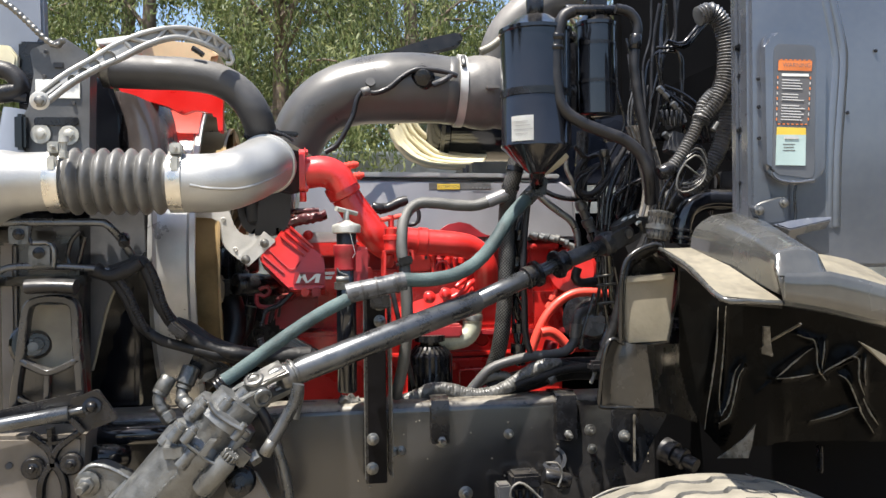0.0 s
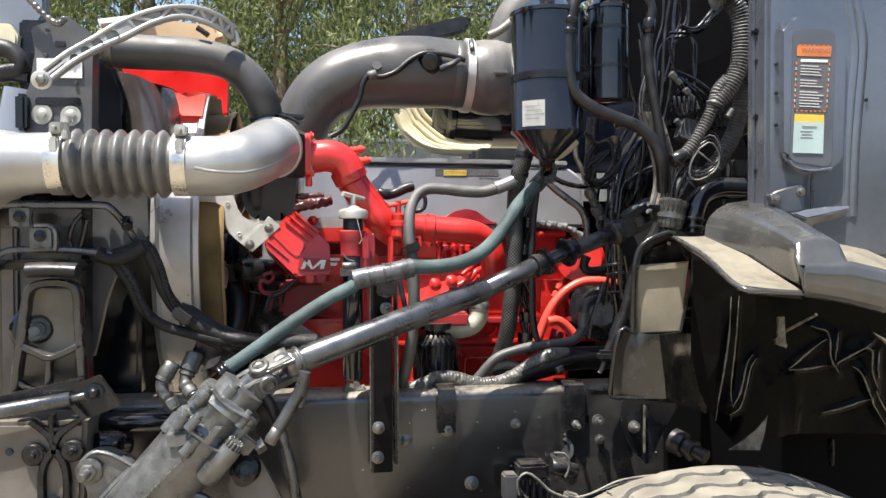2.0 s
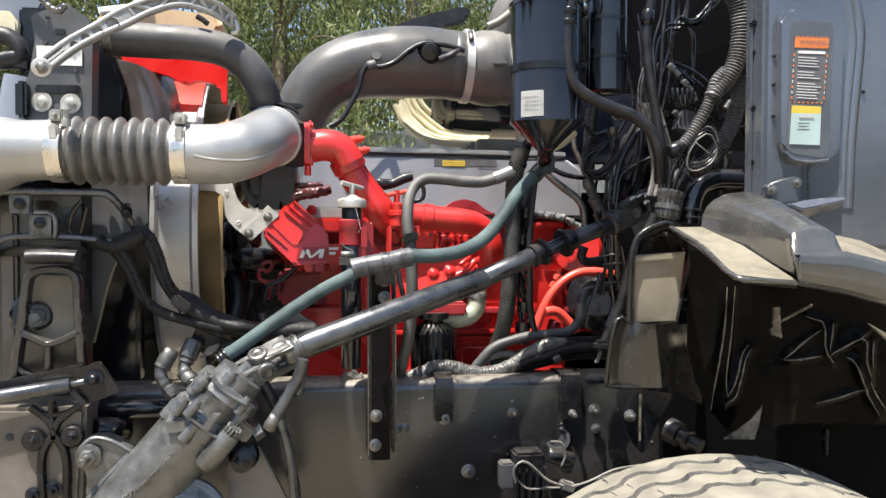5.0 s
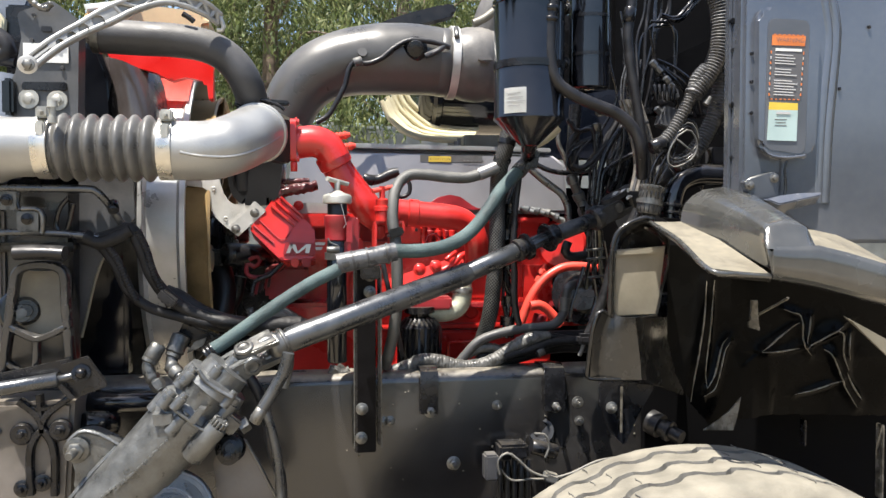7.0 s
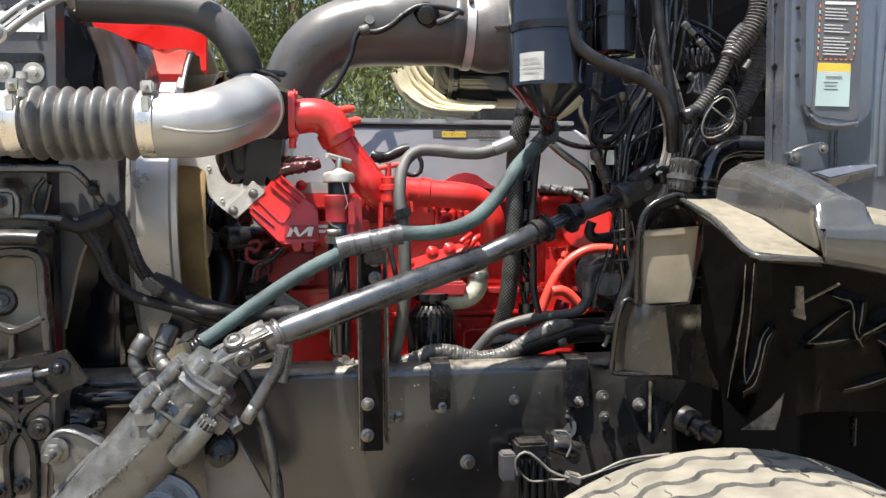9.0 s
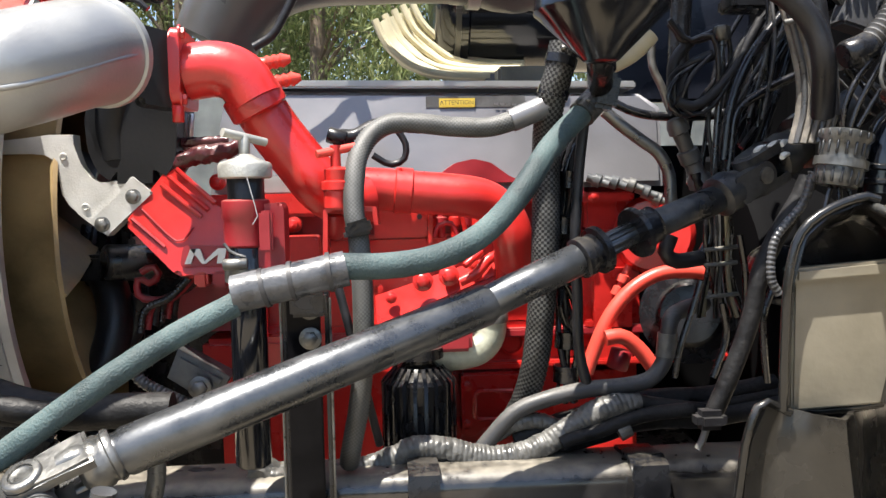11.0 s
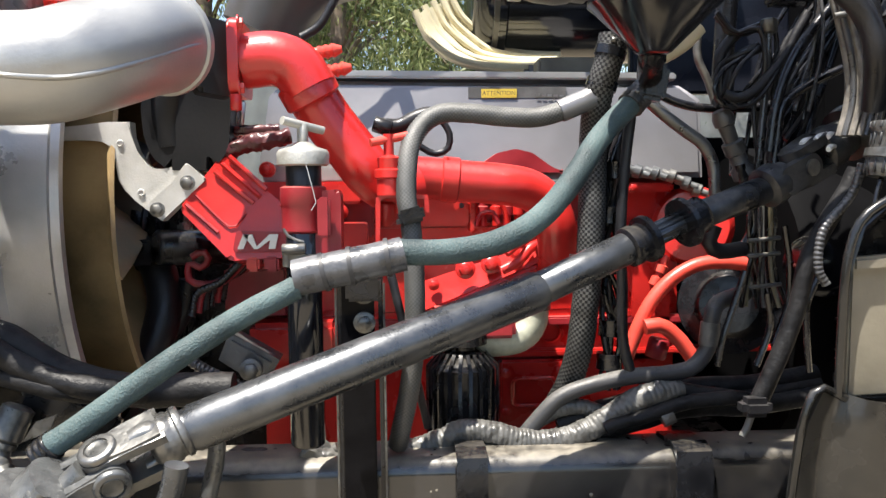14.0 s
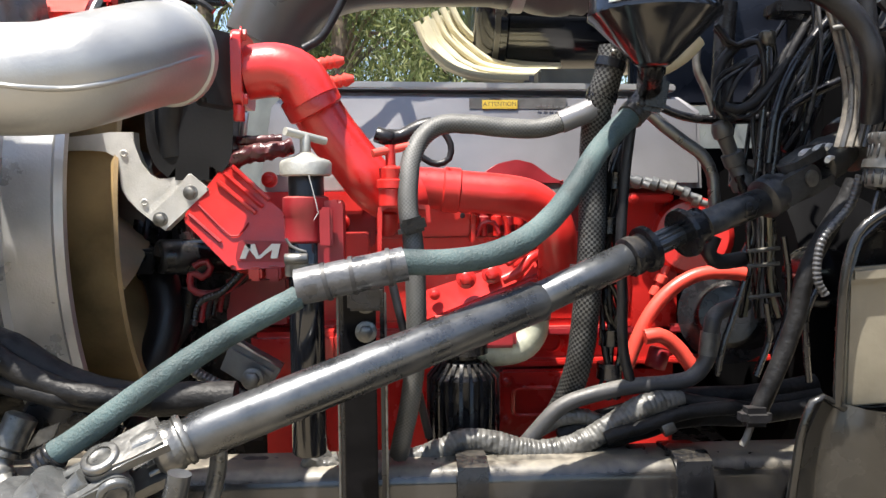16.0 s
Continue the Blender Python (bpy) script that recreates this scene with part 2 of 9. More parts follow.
# near-black: the lack of light in deep recesses is put into the colour
VOID = mat("deep_shade_black", (0.003, 0.003, 0.0034), 0.7, var=0.3, scale=6, bump=0.1, spec=0.04)
EDGE = mat("scuffed_black_plastic", (0.010, 0.0098, 0.0095), 0.20, var=0.3, scale=40, bump=0.1, bscale=140, dust=0.08, speck=0.006, dustcol=(0.34, 0.30, 0.23), spec=0.5, dlo=0.48, dhi=0.66)
THROTTLE = mat("smooth_dark_casting", (0.009, 0.0095, 0.011), 0.34, var=0.2, scale=10, bump=0.12, bscale=180, dust=0.05, speck=0.006, spec=0.22)
RAILPAINT = mat("mud_filmed_chassis_paint", (0.006, 0.0065, 0.009), 0.18, var=0.3, scale=5, bump=0.08, bscale=60, dust=0.9, speck=0.08, dustcol=(0.20, 0.178, 0.138), spec=0.85, dlo=0.30, dhi=0.58, rvar=0.07)
POSTPAINT = mat("black_post_paint", (0.004, 0.004, 0.005), 0.14, var=0.3, scale=20, bump=0.05, dust=0.1, speck=0.004, spec=0.06)
RINGMETAL = mat("brushed_outlet_ring", (0.44, 0.44, 0.435), 0.36, 0.6, var=0.14, scale=18, bump=0.15, bscale=260, dust=0.2, speck=0.06, dustcol=(0.36, 0.34, 0.29))
STRAND = mat("greyish_braid_sleeve", (0.13, 0.12, 0.107), 0.45, var=0.4, scale=50, bump=0.4, bscale=200, dust=0.2, speck=0.06)
HINGEPAINT = mat("satin_grey_steel_paint", (0.062, 0.064, 0.068), 0.4, var=0.2, scale=14, bump=0.1, dust=0.3, speck=0.06, dustcol=(0.25, 0.235, 0.2))
NAVY = mat("dark_navy_panel", (0.010, 0.012, 0.019), 0.3, var=0.3, scale=8, bump=0.06, dust=0.1, speck=0.01, spec=0.3)
PANELGLOSS = mat("dust_filmed_support_paint", (0.013, 0.0135, 0.015), 0.22, var=0.35, scale=6, bump=0.08, bscale=90, dust=0.3, speck=0.04, dustcol=(0.22, 0.20, 0.17), spec=0.75, dlo=0.34, dhi=0.7)
BLUEGREY = mat("blue_grey_paint", (0.15, 0.17, 0.21), 0.4, var=0.15, scale=5, bump=0.05)


def leaf_material():
    m = bpy.data.materials.new("gum_leaves")
    m.use_nodes = True
    n, l = m.node_tree.nodes, m.node_tree.links
    b = n["Principled BSDF"]
    geo = n.new("ShaderNodeNewGeometry")
    ramp = n.new("ShaderNodeValToRGB")
    e = ramp.color_ramp.elements
    e[0].color, e[1].color = (0.07, 0.095, 0.04, 1), (0.27, 0.29, 0.13, 1)
    mid = e.new(0.55)
    mid.color = (0.13, 0.17, 0.055, 1)
    l.new(geo.outputs["Random Per Island"], ramp.inputs["Fac"])
    l.new(ramp.outputs["Color"], b.inputs["Base Color"])
    b.inputs["Roughness"].default_value = 0.55
    tr = n.new("ShaderNodeBsdfTranslucent")
    l.new(ramp.outputs["Color"], tr.inputs["Color"])
    mix = n.new("ShaderNodeMixShader")
    mix.inputs[0].default_value = 0.5
    l.new(b.outputs[0], mix.inputs[1])
    l.new(tr.outputs[0], mix.inputs[2])
    l.new(mix.outputs[0], n["Material Output"].inputs["Surface"])
    return m


LEAF = leaf_material()


# ---- mesh helpers ----
V = Vector


def thing(name, loc, label, category, group="", kind=""):
    e = new(name)
    e.empty_display_size = 0.05
    e.location = loc
    return tagged(e, label, category, group, kind)


def spot(ob):
    p = V((0, 0, 0))
    while ob is not None:
        p = p + ob.location
        ob = ob.parent
    return p


def finish(bm, name, material, at, smooth=45):
    bmesh.ops.recalc_face_normals(bm, faces=bm.faces)
    bm.transform(Matrix.Translation(-at))
    me = bpy.data.meshes.new(name)
    bm.to_mesh(me)
    bm.free()
    me.polygons.foreach_set("use_smooth", [True] * len(me.polygons))
    me.set_sharp_from_angle(angle=radians(smooth))
    for m in (material if isinstance(material, (list, tuple)) else [material]):
        me.materials.append(m)
    return me


def part(name, bm, material, parent, label="", smooth=45):
    ob = new(name, finish(bm, name, material, spot(parent), smooth))
    ob.parent = parent
    if label:
        ob["label"] = label
    return ob


def solo(name, bm, material, label, category, group="", kind="", at=None, smooth=45):
    if at is None:
        zs = [v.co for v in bm.verts]
        at = V((sum(c.x for c in zs) / len(zs), sum(c.y for c in zs) / len(zs), min(c.z for c in zs)))
    at = V(at)
    ob = new(name, finish(bm, name, material, at, smooth))
    ob.location = at
    return tagged(ob, label, category, group, kind)


def spline(pts, step):
    """Points at even steps along a smooth curve through pts, with the fraction of the way."""
    p = [V(q) for q in pts]
    if len(p) == 2:
        dense = [p[0].lerp(p[1], i / 20) for i in range(21)]
    else:
        q = [p[0] * 2 - p[1]] + p + [p[-1] * 2 - p[-2]]
        dense = []
        for i in range(1, len(q) - 2):
            a, b, c, d = q[i - 1:i + 3]
            for k in range(16):
                t = k / 16
                dense.append(0.5 * ((2 * b) + (c - a) * t + (2 * a - 5 * b + 4 * c - d) * t * t + (3 * b - a - 3 * c + d) * t ** 3))
        dense.append(p[-1])
    run = [0.0]
    for a, b in zip(dense, dense[1:]):
        run.append(run[-1] + (b - a).length)
    total = run[-1]
    n = max(2, int(total / step + 0.5))
    out, j = [], 0
    for i in range(n + 1):
        s = total * i / n
        while j < len(run) - 2 and run[j + 1] < s:
            j += 1
        f = (s - run[j]) / max(1e-9, run[j + 1] - run[j])
        out.append((dense[j].lerp(dense[j + 1], f), i / n, s))
    return out


def tube(pts, r, n=14, step=0.012, ripple=0.0, pitch=0.01, braid=0.0, bm=None, squash=1.0, wob=0.0, spiral=0.0, crease=0.0):
    """A hose or pipe along pts. r: one radius or a function of the fraction of the way."""
    bm = bm or bmesh.new()
    if ripple:
        step = pitch / 5
    if braid:
        n = 30
        step = 2 * math.pi * (r if not callable(r) else r(0)) / n
    if spiral:
        step, n = pitch / 6, max(n, 18)
    line = spline(pts, step)
    side = None
    rings = []
    for i, (p, f, s) in enumerate(line):
        a, b = line[max(0, i - 1)][0], line[min(len(line) - 1, i + 1)][0]
        d = (b - a).normalized()
        if side is None:
            side = d.cross(V((0, 0, 1)) if abs(d.z) < 0.9 else V((1, 0, 0))).normalized()
        side = (side - d * side.dot(d)).normalized()
        up = side.cross(d)
        rr = r(f) if callable(r) else r
        if ripple:
            rr *= 1 + ripple * math.sin(2 * math.pi * s / pitch)
        if wob:
            rr *= 1 + wob * noise.noise(V((s * 60, rr * 100, 0)))
        ring = []
        for k in range(n):
            th = 2 * math.pi * k / n
            q = rr
            if braid:
                q *= 1 + braid * (-1) ** (k + i)
            if crease:
                q *= 1 + crease * (abs(noise.noise(V((s * 55 + 1.3 * math.cos(th), 1.1 * math.cos(th), 1.1 * math.sin(th))))) + 0.6 * abs(noise.noise(V((s * 130, 2.4 * math.cos(th), 2.4 * math.sin(th))))) - 0.3)
            if spiral:
                q *= 1 + spiral * (abs(math.sin(th * 0.5 + math.pi * s / pitch + 1.5 * noise.noise(V((s * 25, 0, 3))))) - 0.5) + spiral * 0.8 * noise.noise(V((s * 70, math.cos(th) * 1.5, math.sin(th) * 1.5)))
            ring.append(bm.verts.new(p + side * math.cos(th) * q + up * math.sin(th) * q * squash))
        rings.append(ring)
    for i, (a, b) in enumerate(zip(rings, rings[1:])):
        for k in range(n):
            f = bm.faces.new((a[k], a[(k + 1) % n], b[(k + 1) % n], b[k]))
            if braid and (k + i) % 2:
                f.material_index = 1
    bm.faces.new(rings[0][::-1])
    bm.faces.new(rings[-1])
    return bm


def lathe(p, q, profile, n=28, bm=None):
    """A turned body: profile rows (metres along p to q, radius)."""
    bm = bm or bmesh.new()
    p, q = V(p), V(q)
    d = (q - p).normalized()
    side = d.cross(V((0, 0, 1)) if abs(d.z) < 0.9 else V((1, 0, 0))).normalized()
    up = side.cross(d)
    rings = []
    for s, r in profile:
        r = max(r, 1e-4)
        rings.append([bm.verts.new(p + d * s + side * math.cos(2 * math.pi * k / n) * r + up * math.sin(2 * math.pi * k / n) * r) for k in range(n)])
    for a, b in zip(rings, rings[1:]):
        for k in range(n):
            bm.faces.new((a[k], a[(k + 1) % n], b[(k + 1) % n], b[k]))
    bm.faces.new(rings[0][::-1])
    bm.faces.new(rings[-1])
    return bm


def rod(p, q, r, n=20, bm=None, edge=0.15):
    l = (V(q) - V(p)).length
    e = min(r * edge, l * 0.3)
    return lathe(p, q, [(0, r - e), (e, r), (l - e, r), (l, r - e)], n, bm)


def box(c, size, rot=(0, 0, 0), bevel=0.003, bm=None):
    bm = bm or bmesh.new()
    made = bmesh.ops.create_cube(bm, size=1)
    vs = made["verts"]
    m = pose(*c, *rot) @ Matrix.Diagonal((*size, 1))
    bmesh.ops.transform(bm, matrix=m, verts=vs)
    if bevel:
        es = list({e for v in vs for e in v.link_edges})
        bmesh.ops.bevel(bm, geom=es, offset=min(bevel, min(size) * 0.3), segments=2, affect="EDGES")
    return bm


def slab(pts, thick, bevel=0.002, bm=None, along=None):
    """A plate with the outline pts (3D, nearly flat), thick metres along its back."""
    bm = bm or bmesh.new()
    pts = [V(p) for p in pts]
    if along is None:
        nrm = V((0, 0, 0))
        for a, b in zip(pts, pts[1:] + pts[:1]):
            nrm += V(((a.y - b.y) * (a.z + b.z), (a.z - b.z) * (a.x + b.x), (a.x - b.x) * (a.y + b.y)))
        nrm.normalize()
        if nrm.y < 0:
            nrm = -nrm
    else:
        nrm = V(along).normalized()
    fr = [bm.verts.new(p) for p in pts]
    bk = [bm.verts.new(p + nrm * thick) for p in pts]
    k = len(pts)
    fs = [bm.faces.new(fr), bm.faces.new(bk[::-1])]
    for i in range(k):
        fs.append(bm.faces.new((fr[i], bk[i], bk[(i + 1) % k], fr[(i + 1) % k])))
    if bevel:
        es = [e for f in fs[:1] for e in f.edges]
        bmesh.ops.bevel(bm, geom=es, offset=min(bevel, abs(thick) * 0.4), segments=2, affect="EDGES")
    return bm


def rounded(pts, r, n=4):
    """The outline pts with its corners rounded."""
    out = []
    k = len(pts)
    for i in range(k):
        a, b, c = V(pts[i - 1]), V(pts[i]), V(pts[(i + 1) % k])
        u, w = (a - b), (c - b)
        cut = min(r, u.length * 0.45, w.length * 0.45)
        s, e = b + u.normalized() * cut, b + w.normalized() * cut
        for j in range(n + 1):
            t = j / n
            out.append(s * (1 - t) ** 2 + b * 2 * t * (1 - t) + e * t * t)
    return out


def sheet(rows, thick=0.004, bm=None, sub=4, curved=False):
    """A bent sheet through rows of points, smoothed both ways, with a back."""
    bm = bm or bmesh.new()
    fine = []
    def arc(line, n):
        q = [line[0] * 2 - line[1]] + line + [line[-1] * 2 - line[-2]]
        o = []
        for i in range(1, len(q) - 2):
            a, b, c, d = q[i - 1:i + 3]
            for k in range(n):
                t = k / n
                o.append(0.5 * ((2 * b) + (c - a) * t + (2 * a - 5 * b + 4 * c - d) * t * t + (3 * b - a - 3 * c + d) * t ** 3))
        return o + [line[-1]]
    if curved:
        fine = [arc([V(p) for p in r], sub) for r in rows]
        cols = [arc([r[i] for r in fine], sub) for i in range(len(fine[0]))]
        grid = [[c[j] for c in cols] for j in range(len(cols[0]))]
    for r in rows if not curved else ():
        line = [V(p) for p in r]
        o = []
        for a, b in zip(line, line[1:]):
            o += [a.lerp(b, j / sub) for j in range(sub)]
        fine.append(o + [line[-1]])
    if not curved:
        grid = []
        for a, b in zip(fine, fine[1:]):
            for j in range(sub):
                grid.append([p.lerp(q, j / sub) for p, q in zip(a, b)])
        grid.append(fine[-1])
    vs = [[bm.verts.new(p) for p in r] for r in grid]
    for a, b in zip(vs, vs[1:]):
        for i in range(len(a) - 1):
            bm.faces.new((a[i], a[i + 1], b[i + 1], b[i]))
    if thick:
        bmesh.ops.recalc_face_normals(bm, faces=bm.faces)
        bmesh.ops.solidify(bm, geom=bm.faces[:], thickness=thick)
    return bm


def ribbon(pts, w, thick, bm=None):
    """A flat cast bar along pts in an upright plane, w wide, with chamfered edges."""
    bm = bm or bmesh.new()
    line = spline(pts, 0.008)
    rings = []
    for i, (p, f, s) in enumerate(line):
        d = (line[min(len(line) - 1, i + 1)][0] - line[max(0, i - 1)][0]).normalized()
        n = d.cross(V((0, 1, 0))).normalized()
        ww = (w(f) if callable(w) else w) / 2
        c = min(ww, thick) * 0.35
        ring = [(ww, thick), (ww, c), (ww - c, 0), (-ww + c, 0), (-ww, c), (-ww, thick)]
        rings.append([bm.verts.new(p + n * u + V((0, 1, 0)) * y) for u, y in ring])
    for a, b in zip(rings, rings[1:]):
        for k in range(6):
            bm.faces.new((a[k], a[(k + 1) % 6], b[(k + 1) % 6], b[k]))
    bm.faces.new(rings[0][::-1])
    bm.faces.new(rings[-1])
    return bm


def hexhead(p, d, r, bm=None, h=None, washer=1.45, stud=0.0):
    """A bolt head with its washer at p, standing out along d."""
    bm = bm or bmesh.new()
    p, d = V(p), V(d).normalized()
    h = h or r * 0.8
    if washer:
        lathe(p - d * 0.002, p + d, [(0, r * washer), (r * 0.28, r * washer), (r * 0.34, r * (washer - 0.1))], 20, bm)
    lathe(p, p + d, [(0, r), (h * 0.85, r), (h, r * 0.86)], 6, bm)
    if stud:
        lathe(p, p + d, [(0, r * 0.52), (h + stud * 0.9, r * 0.52), (h + stud, r * 0.42)], 12, bm)
    return bm


def bolt(parent, p, d=(0, -1, 0), r=0.009, stud=0.0, washer=1.45, material=None, label=""):
    return part("bolt", hexhead(p, d, r, washer=washer, stud=stud), material or ZINC, parent, label)


def clampband(p, q, r, w, parent, material=None, name="clamp", lug=True):
    """A worm clamp round a hose, from p towards q."""
    p, d = V(p), (V(q) - V(p)).normalized()
    b = lathe(p - d * w / 2, p + d, [(0, r), (0, r * 1.05), (w, r * 1.05), (w, r)], 32)
    c = part(name, b, material or ZINC, parent)
    if lug:
        side = V((0, -1, 0)) - d * V((0, -1, 0)).dot(d)
        side = (side.normalized() + V((0, 0, 0.8))).normalized()
        o = p + side * r * 1.1
        part("screw", rod(o - d.cross(side) * r * 0.2, o + d.cross(side) * r * 0.2, w * 0.35, 10), ZINC, c)
    return c


# ---- ground, trees and distance ----
ringb = bmesh.new()
low_, high_ = [], []
for k in range(41):
    th = radians(9 * k)
    r_ = 30 + 2 * math.sin(k * 1.7)
    low_.append(ringb.verts.new((math.sin(th) * r_, math.cos(th) * r_, -0.2)))
    front = 4.6 + 1.0 * math.sin(k * 2.3) + 0.7 * math.sin(k * 5.1)
    # unseen flank and rear heights, added to shape reflections in glossy parts
    flank = 11.0 + 1.5 * math.sin(k * 2.1) + 1.0 * math.sin(k * 4.3)
    rear = max(0.8, 2.8 + 2.6 * math.sin(k * 1.3) + 0.8 * math.sin(k * 3.7))
    high_.append(ringb.verts.new((math.sin(th) * r_, math.cos(th) * r_, flank if -0.57 < math.cos(th) < 0.45 else front if math.cos(th) > 0 else rear)))
for k in range(40):
    ringb.faces.new((low_[k], low_[k + 1], high_[k + 1], high_[k]))
bmesh.ops.solidify(ringb, geom=ringb.faces[:], thickness=0.3)
HEDGE = mat("distant_tree_line", (0.075, 0.09, 0.045), 0.9, var=0.6, scale=0.8, bump=0.8, bscale=6)
solo("backdrop", ringb, HEDGE, "dark distant tree line, its unseen sides added to shape reflections", "backdrop", kind="structure", at=(0, 0, 0))
g = bmesh.new()
bmesh.ops.create_grid(g, x_segments=8, y_segments=8, size=400)
solo("ground", g, GROUND, "pale dusty gravel yard ground", "ground", kind="structure", at=(0, 0, 0))


def foliage(rng, clusters, count, size):
    """Many small leaves in drooping clusters."""
    c = clusters[rng.integers(0, len(clusters), count)]
    off = rng.normal(0, 1, (count, 3)) * c[:, 3:4] * np.array([0.6, 0.6, 0.75])
    o = c[:, :3] + off
    a = rng.normal(0, 1, (count, 3)) * np.array([0.4, 0.4, 1.0])
    a /= np.linalg.norm(a, axis=1, keepdims=True)
    b = np.cross(a, rng.normal(0, 1, (count, 3)))
    b /= np.linalg.norm(b, axis=1, keepdims=True)
    l = size * rng.uniform(0.6, 1.5, (count, 1))
    w = l * 0.24
    vs = np.stack([o - a * l, o + b * w, o + a * l, o - b * w], 1).reshape(-1, 3)
    fs = np.arange(count * 4).reshape(-1, 4)
    return vs, fs


def tree(seed, x, y, h, spread, leaves, size=0.052, low=0.12):
    rng = np.random.default_rng(seed)
    root = thing("tree", (x, y, 0), "tall gum tree with loose drooping green foliage", "tree", "trees behind the truck")
    bm = bmesh.new()
    lean = rng.uniform(-0.06, 0.06, 2)
    top = V((x + lean[0] * h, y + lean[1] * h, h * 0.9))
    tube([(x, y, -0.1), (x + lean[0] * h * 0.4, y + lean[1] * h * 0.3, h * 0.45), top], lambda f: 0.022 * h * (1 - 0.85 * f), 9, 0.5, bm=bm)
    cl = []
    for i in range(26):
        f = rng.uniform(low, 0.95)
        s = V((x + lean[0] * h * f, y + lean[1] * h * f, h * f * 0.95))
        th = rng.uniform(0, 6.28)
        reach = spread * (1.05 - 0.65 * f) * rng.uniform(0.5, 1.1)
        e = s + V((math.cos(th) * reach, math.sin(th) * reach, h * rng.uniform(0.0, 0.12)))
        tube([s, s.lerp(e, 0.5) + V((0, 0, 0.05 * h)), e], lambda k: 0.005 * h * (1 - 0.8 * k), 6, 0.5, bm=bm)
        for k in (0.55, 0.8, 1.0, 1.12):
            q = s.lerp(e, k) + V(rng.uniform(-0.4, 0.4, 3).tolist())
            cl.append((*q, rng.uniform(0.25, 0.6)))
            cl.append((q.x, q.y, q.z - rng.uniform(0.4, 1.1), rng.uniform(0.2, 0.45)))
    part("trunk", bm, BARK, root)
    vs, fs = foliage(rng, np.array(cl), leaves, size)
    me = bpy.data.meshes.new("crown")
    me.from_pydata((vs - np.array([x, y, 0])).tolist(), [], fs.tolist())
    me.materials.append(LEAF)
    crown = new("crown", me)
    crown.parent = root


for i, (x, y, h, s) in enumerate([(-9.5, 15, 10, 3.4), (-6.4, 13.5, 9, 3.0), (-3.6, 15.5, 11, 3.2), (-1.0, 13.2, 9.5, 2.8), (1.6, 15, 11, 3.2),
                                  (4.6, 14, 10, 3.2), (8.2, 16, 11, 3.6), (-12.8, 14.5, 10, 3.5), (12.5, 17, 12, 4.0), (-7.6, 20, 13, 4.0),
                                  (-2.4, 21, 13, 4.2), (-4.9, 19, 13, 4.2), (0.4, 19.5, 13, 4.2), (-10.5, 18.5, 13, 4.2), (3.2, 21, 13, 4.2), (9.6, 23, 13, 4.4), (-14, 21, 13, 4.4)]):
    tree(40 + i, x, y, h, s, 32000 if y < 18 else 26000, 0.052 if y < 18 else 0.08, 0.33 if abs(x + 0.6) < 2.2 else 0.12)

fence = thing("fence", (0, 11.5, 0), "weathered grey corrugated sheet fence behind the truck", "fence")
bm = bmesh.new()
pr = []
for i in range(600):
    x = -15 + i * 0.05
    w_ = 11.5 + 0.006 * math.sin(i * 1.05)
    pr.append((bm.verts.new((x, w_, 0)), bm.verts.new((x, w_, 2.75))))
for a, b in zip(pr, pr[1:]):
    bm.faces.new((a[0], b[0], b[1], a[1]))
bmesh.ops.solidify(bm, geom=bm.faces[:], thickness=0.01)
part("sheeting", bm, FENCE, fence)
for i in range(13):
    part("post", box((-15 + i * 2.5, 11.58, 1.4), (0.07, 0.07, 2.9), bevel=0.006), FENCE, fence)
part("rail", box((0, 11.56, 2.78), (30, 0.06, 0.05), bevel=0.006), FENCE, fence)

# ---- chassis: frame rail, straps, post ----
RAIL_Y, RAIL_TOP = 1.935, 1.092
rail = thing("frame_rail", (0.0, RAIL_Y, 0.80), "black painted steel truck frame rail with dusty top flange", "frame rail")
prof = [(0, -0.38), (0, -0.024), (0.002, -0.015), (0.007, -0.007), (0.014, -0.002), (0.024, 0), (0.085, 0), (0.085, -0.009), (0.016, -0.010), (0.010, -0.016), (0.010, -0.364), (0.085, -0.371), (0.085, -0.38)]
bm = bmesh.new()
ends = []
for x in (-1.9, 1.9):
    ends.append([bm.verts.new((x, RAIL_Y + a, RAIL_TOP + b)) for a, b in prof])
for i in range(len(prof)):
    j = (i + 1) % len(prof)
    bm.faces.new((ends[0][i], ends[0][j], ends[1][j], ends[1][i]))
bm.faces.new(ends[0]); bm.faces.new(ends[1][::-1])
part("channel", bm, RAILPAINT, rail)
for q in ((-0.116, 1.935, 0.979), (0.159, 1.935, 1.008), (0.365, 1.935, 0.962), (-0.099, 1.935, 0.980)):
    bolt(rail, q, r=0.0085, stud=0.012, material=ZINC)
for q in ((-0.004, 1.920, 1.004), (0.300, 1.920, 1.005), (0.053, 1.932, 0.873)):
    bolt(rail, q, r=0.0105, stud=0.022, washer=1.6, material=FORGED)
rb_ = random.Random(8)
for k in range(26):
    q = V((rb_.uniform(-0.25, 0.55), RAIL_Y - 0.0012, RAIL_TOP - rb_.uniform(0.04, 0.26)))
    part("mud_fleck", lathe(q, q + V((0, -1, 0)), [(0, rb_.uniform(0.0012, 0.003)), (0.0012, 0.0008)], 7), SAND, rail)
inner = thing("inner_frame_rail", (0.0, 2.85, 0.80), "black steel frame rail beyond the engine", "frame rail")
part("channel", box((0, 2.85, 0.94), (3.8, 0.08, 0.30), bevel=0.006), BLACKPAINT, inner)
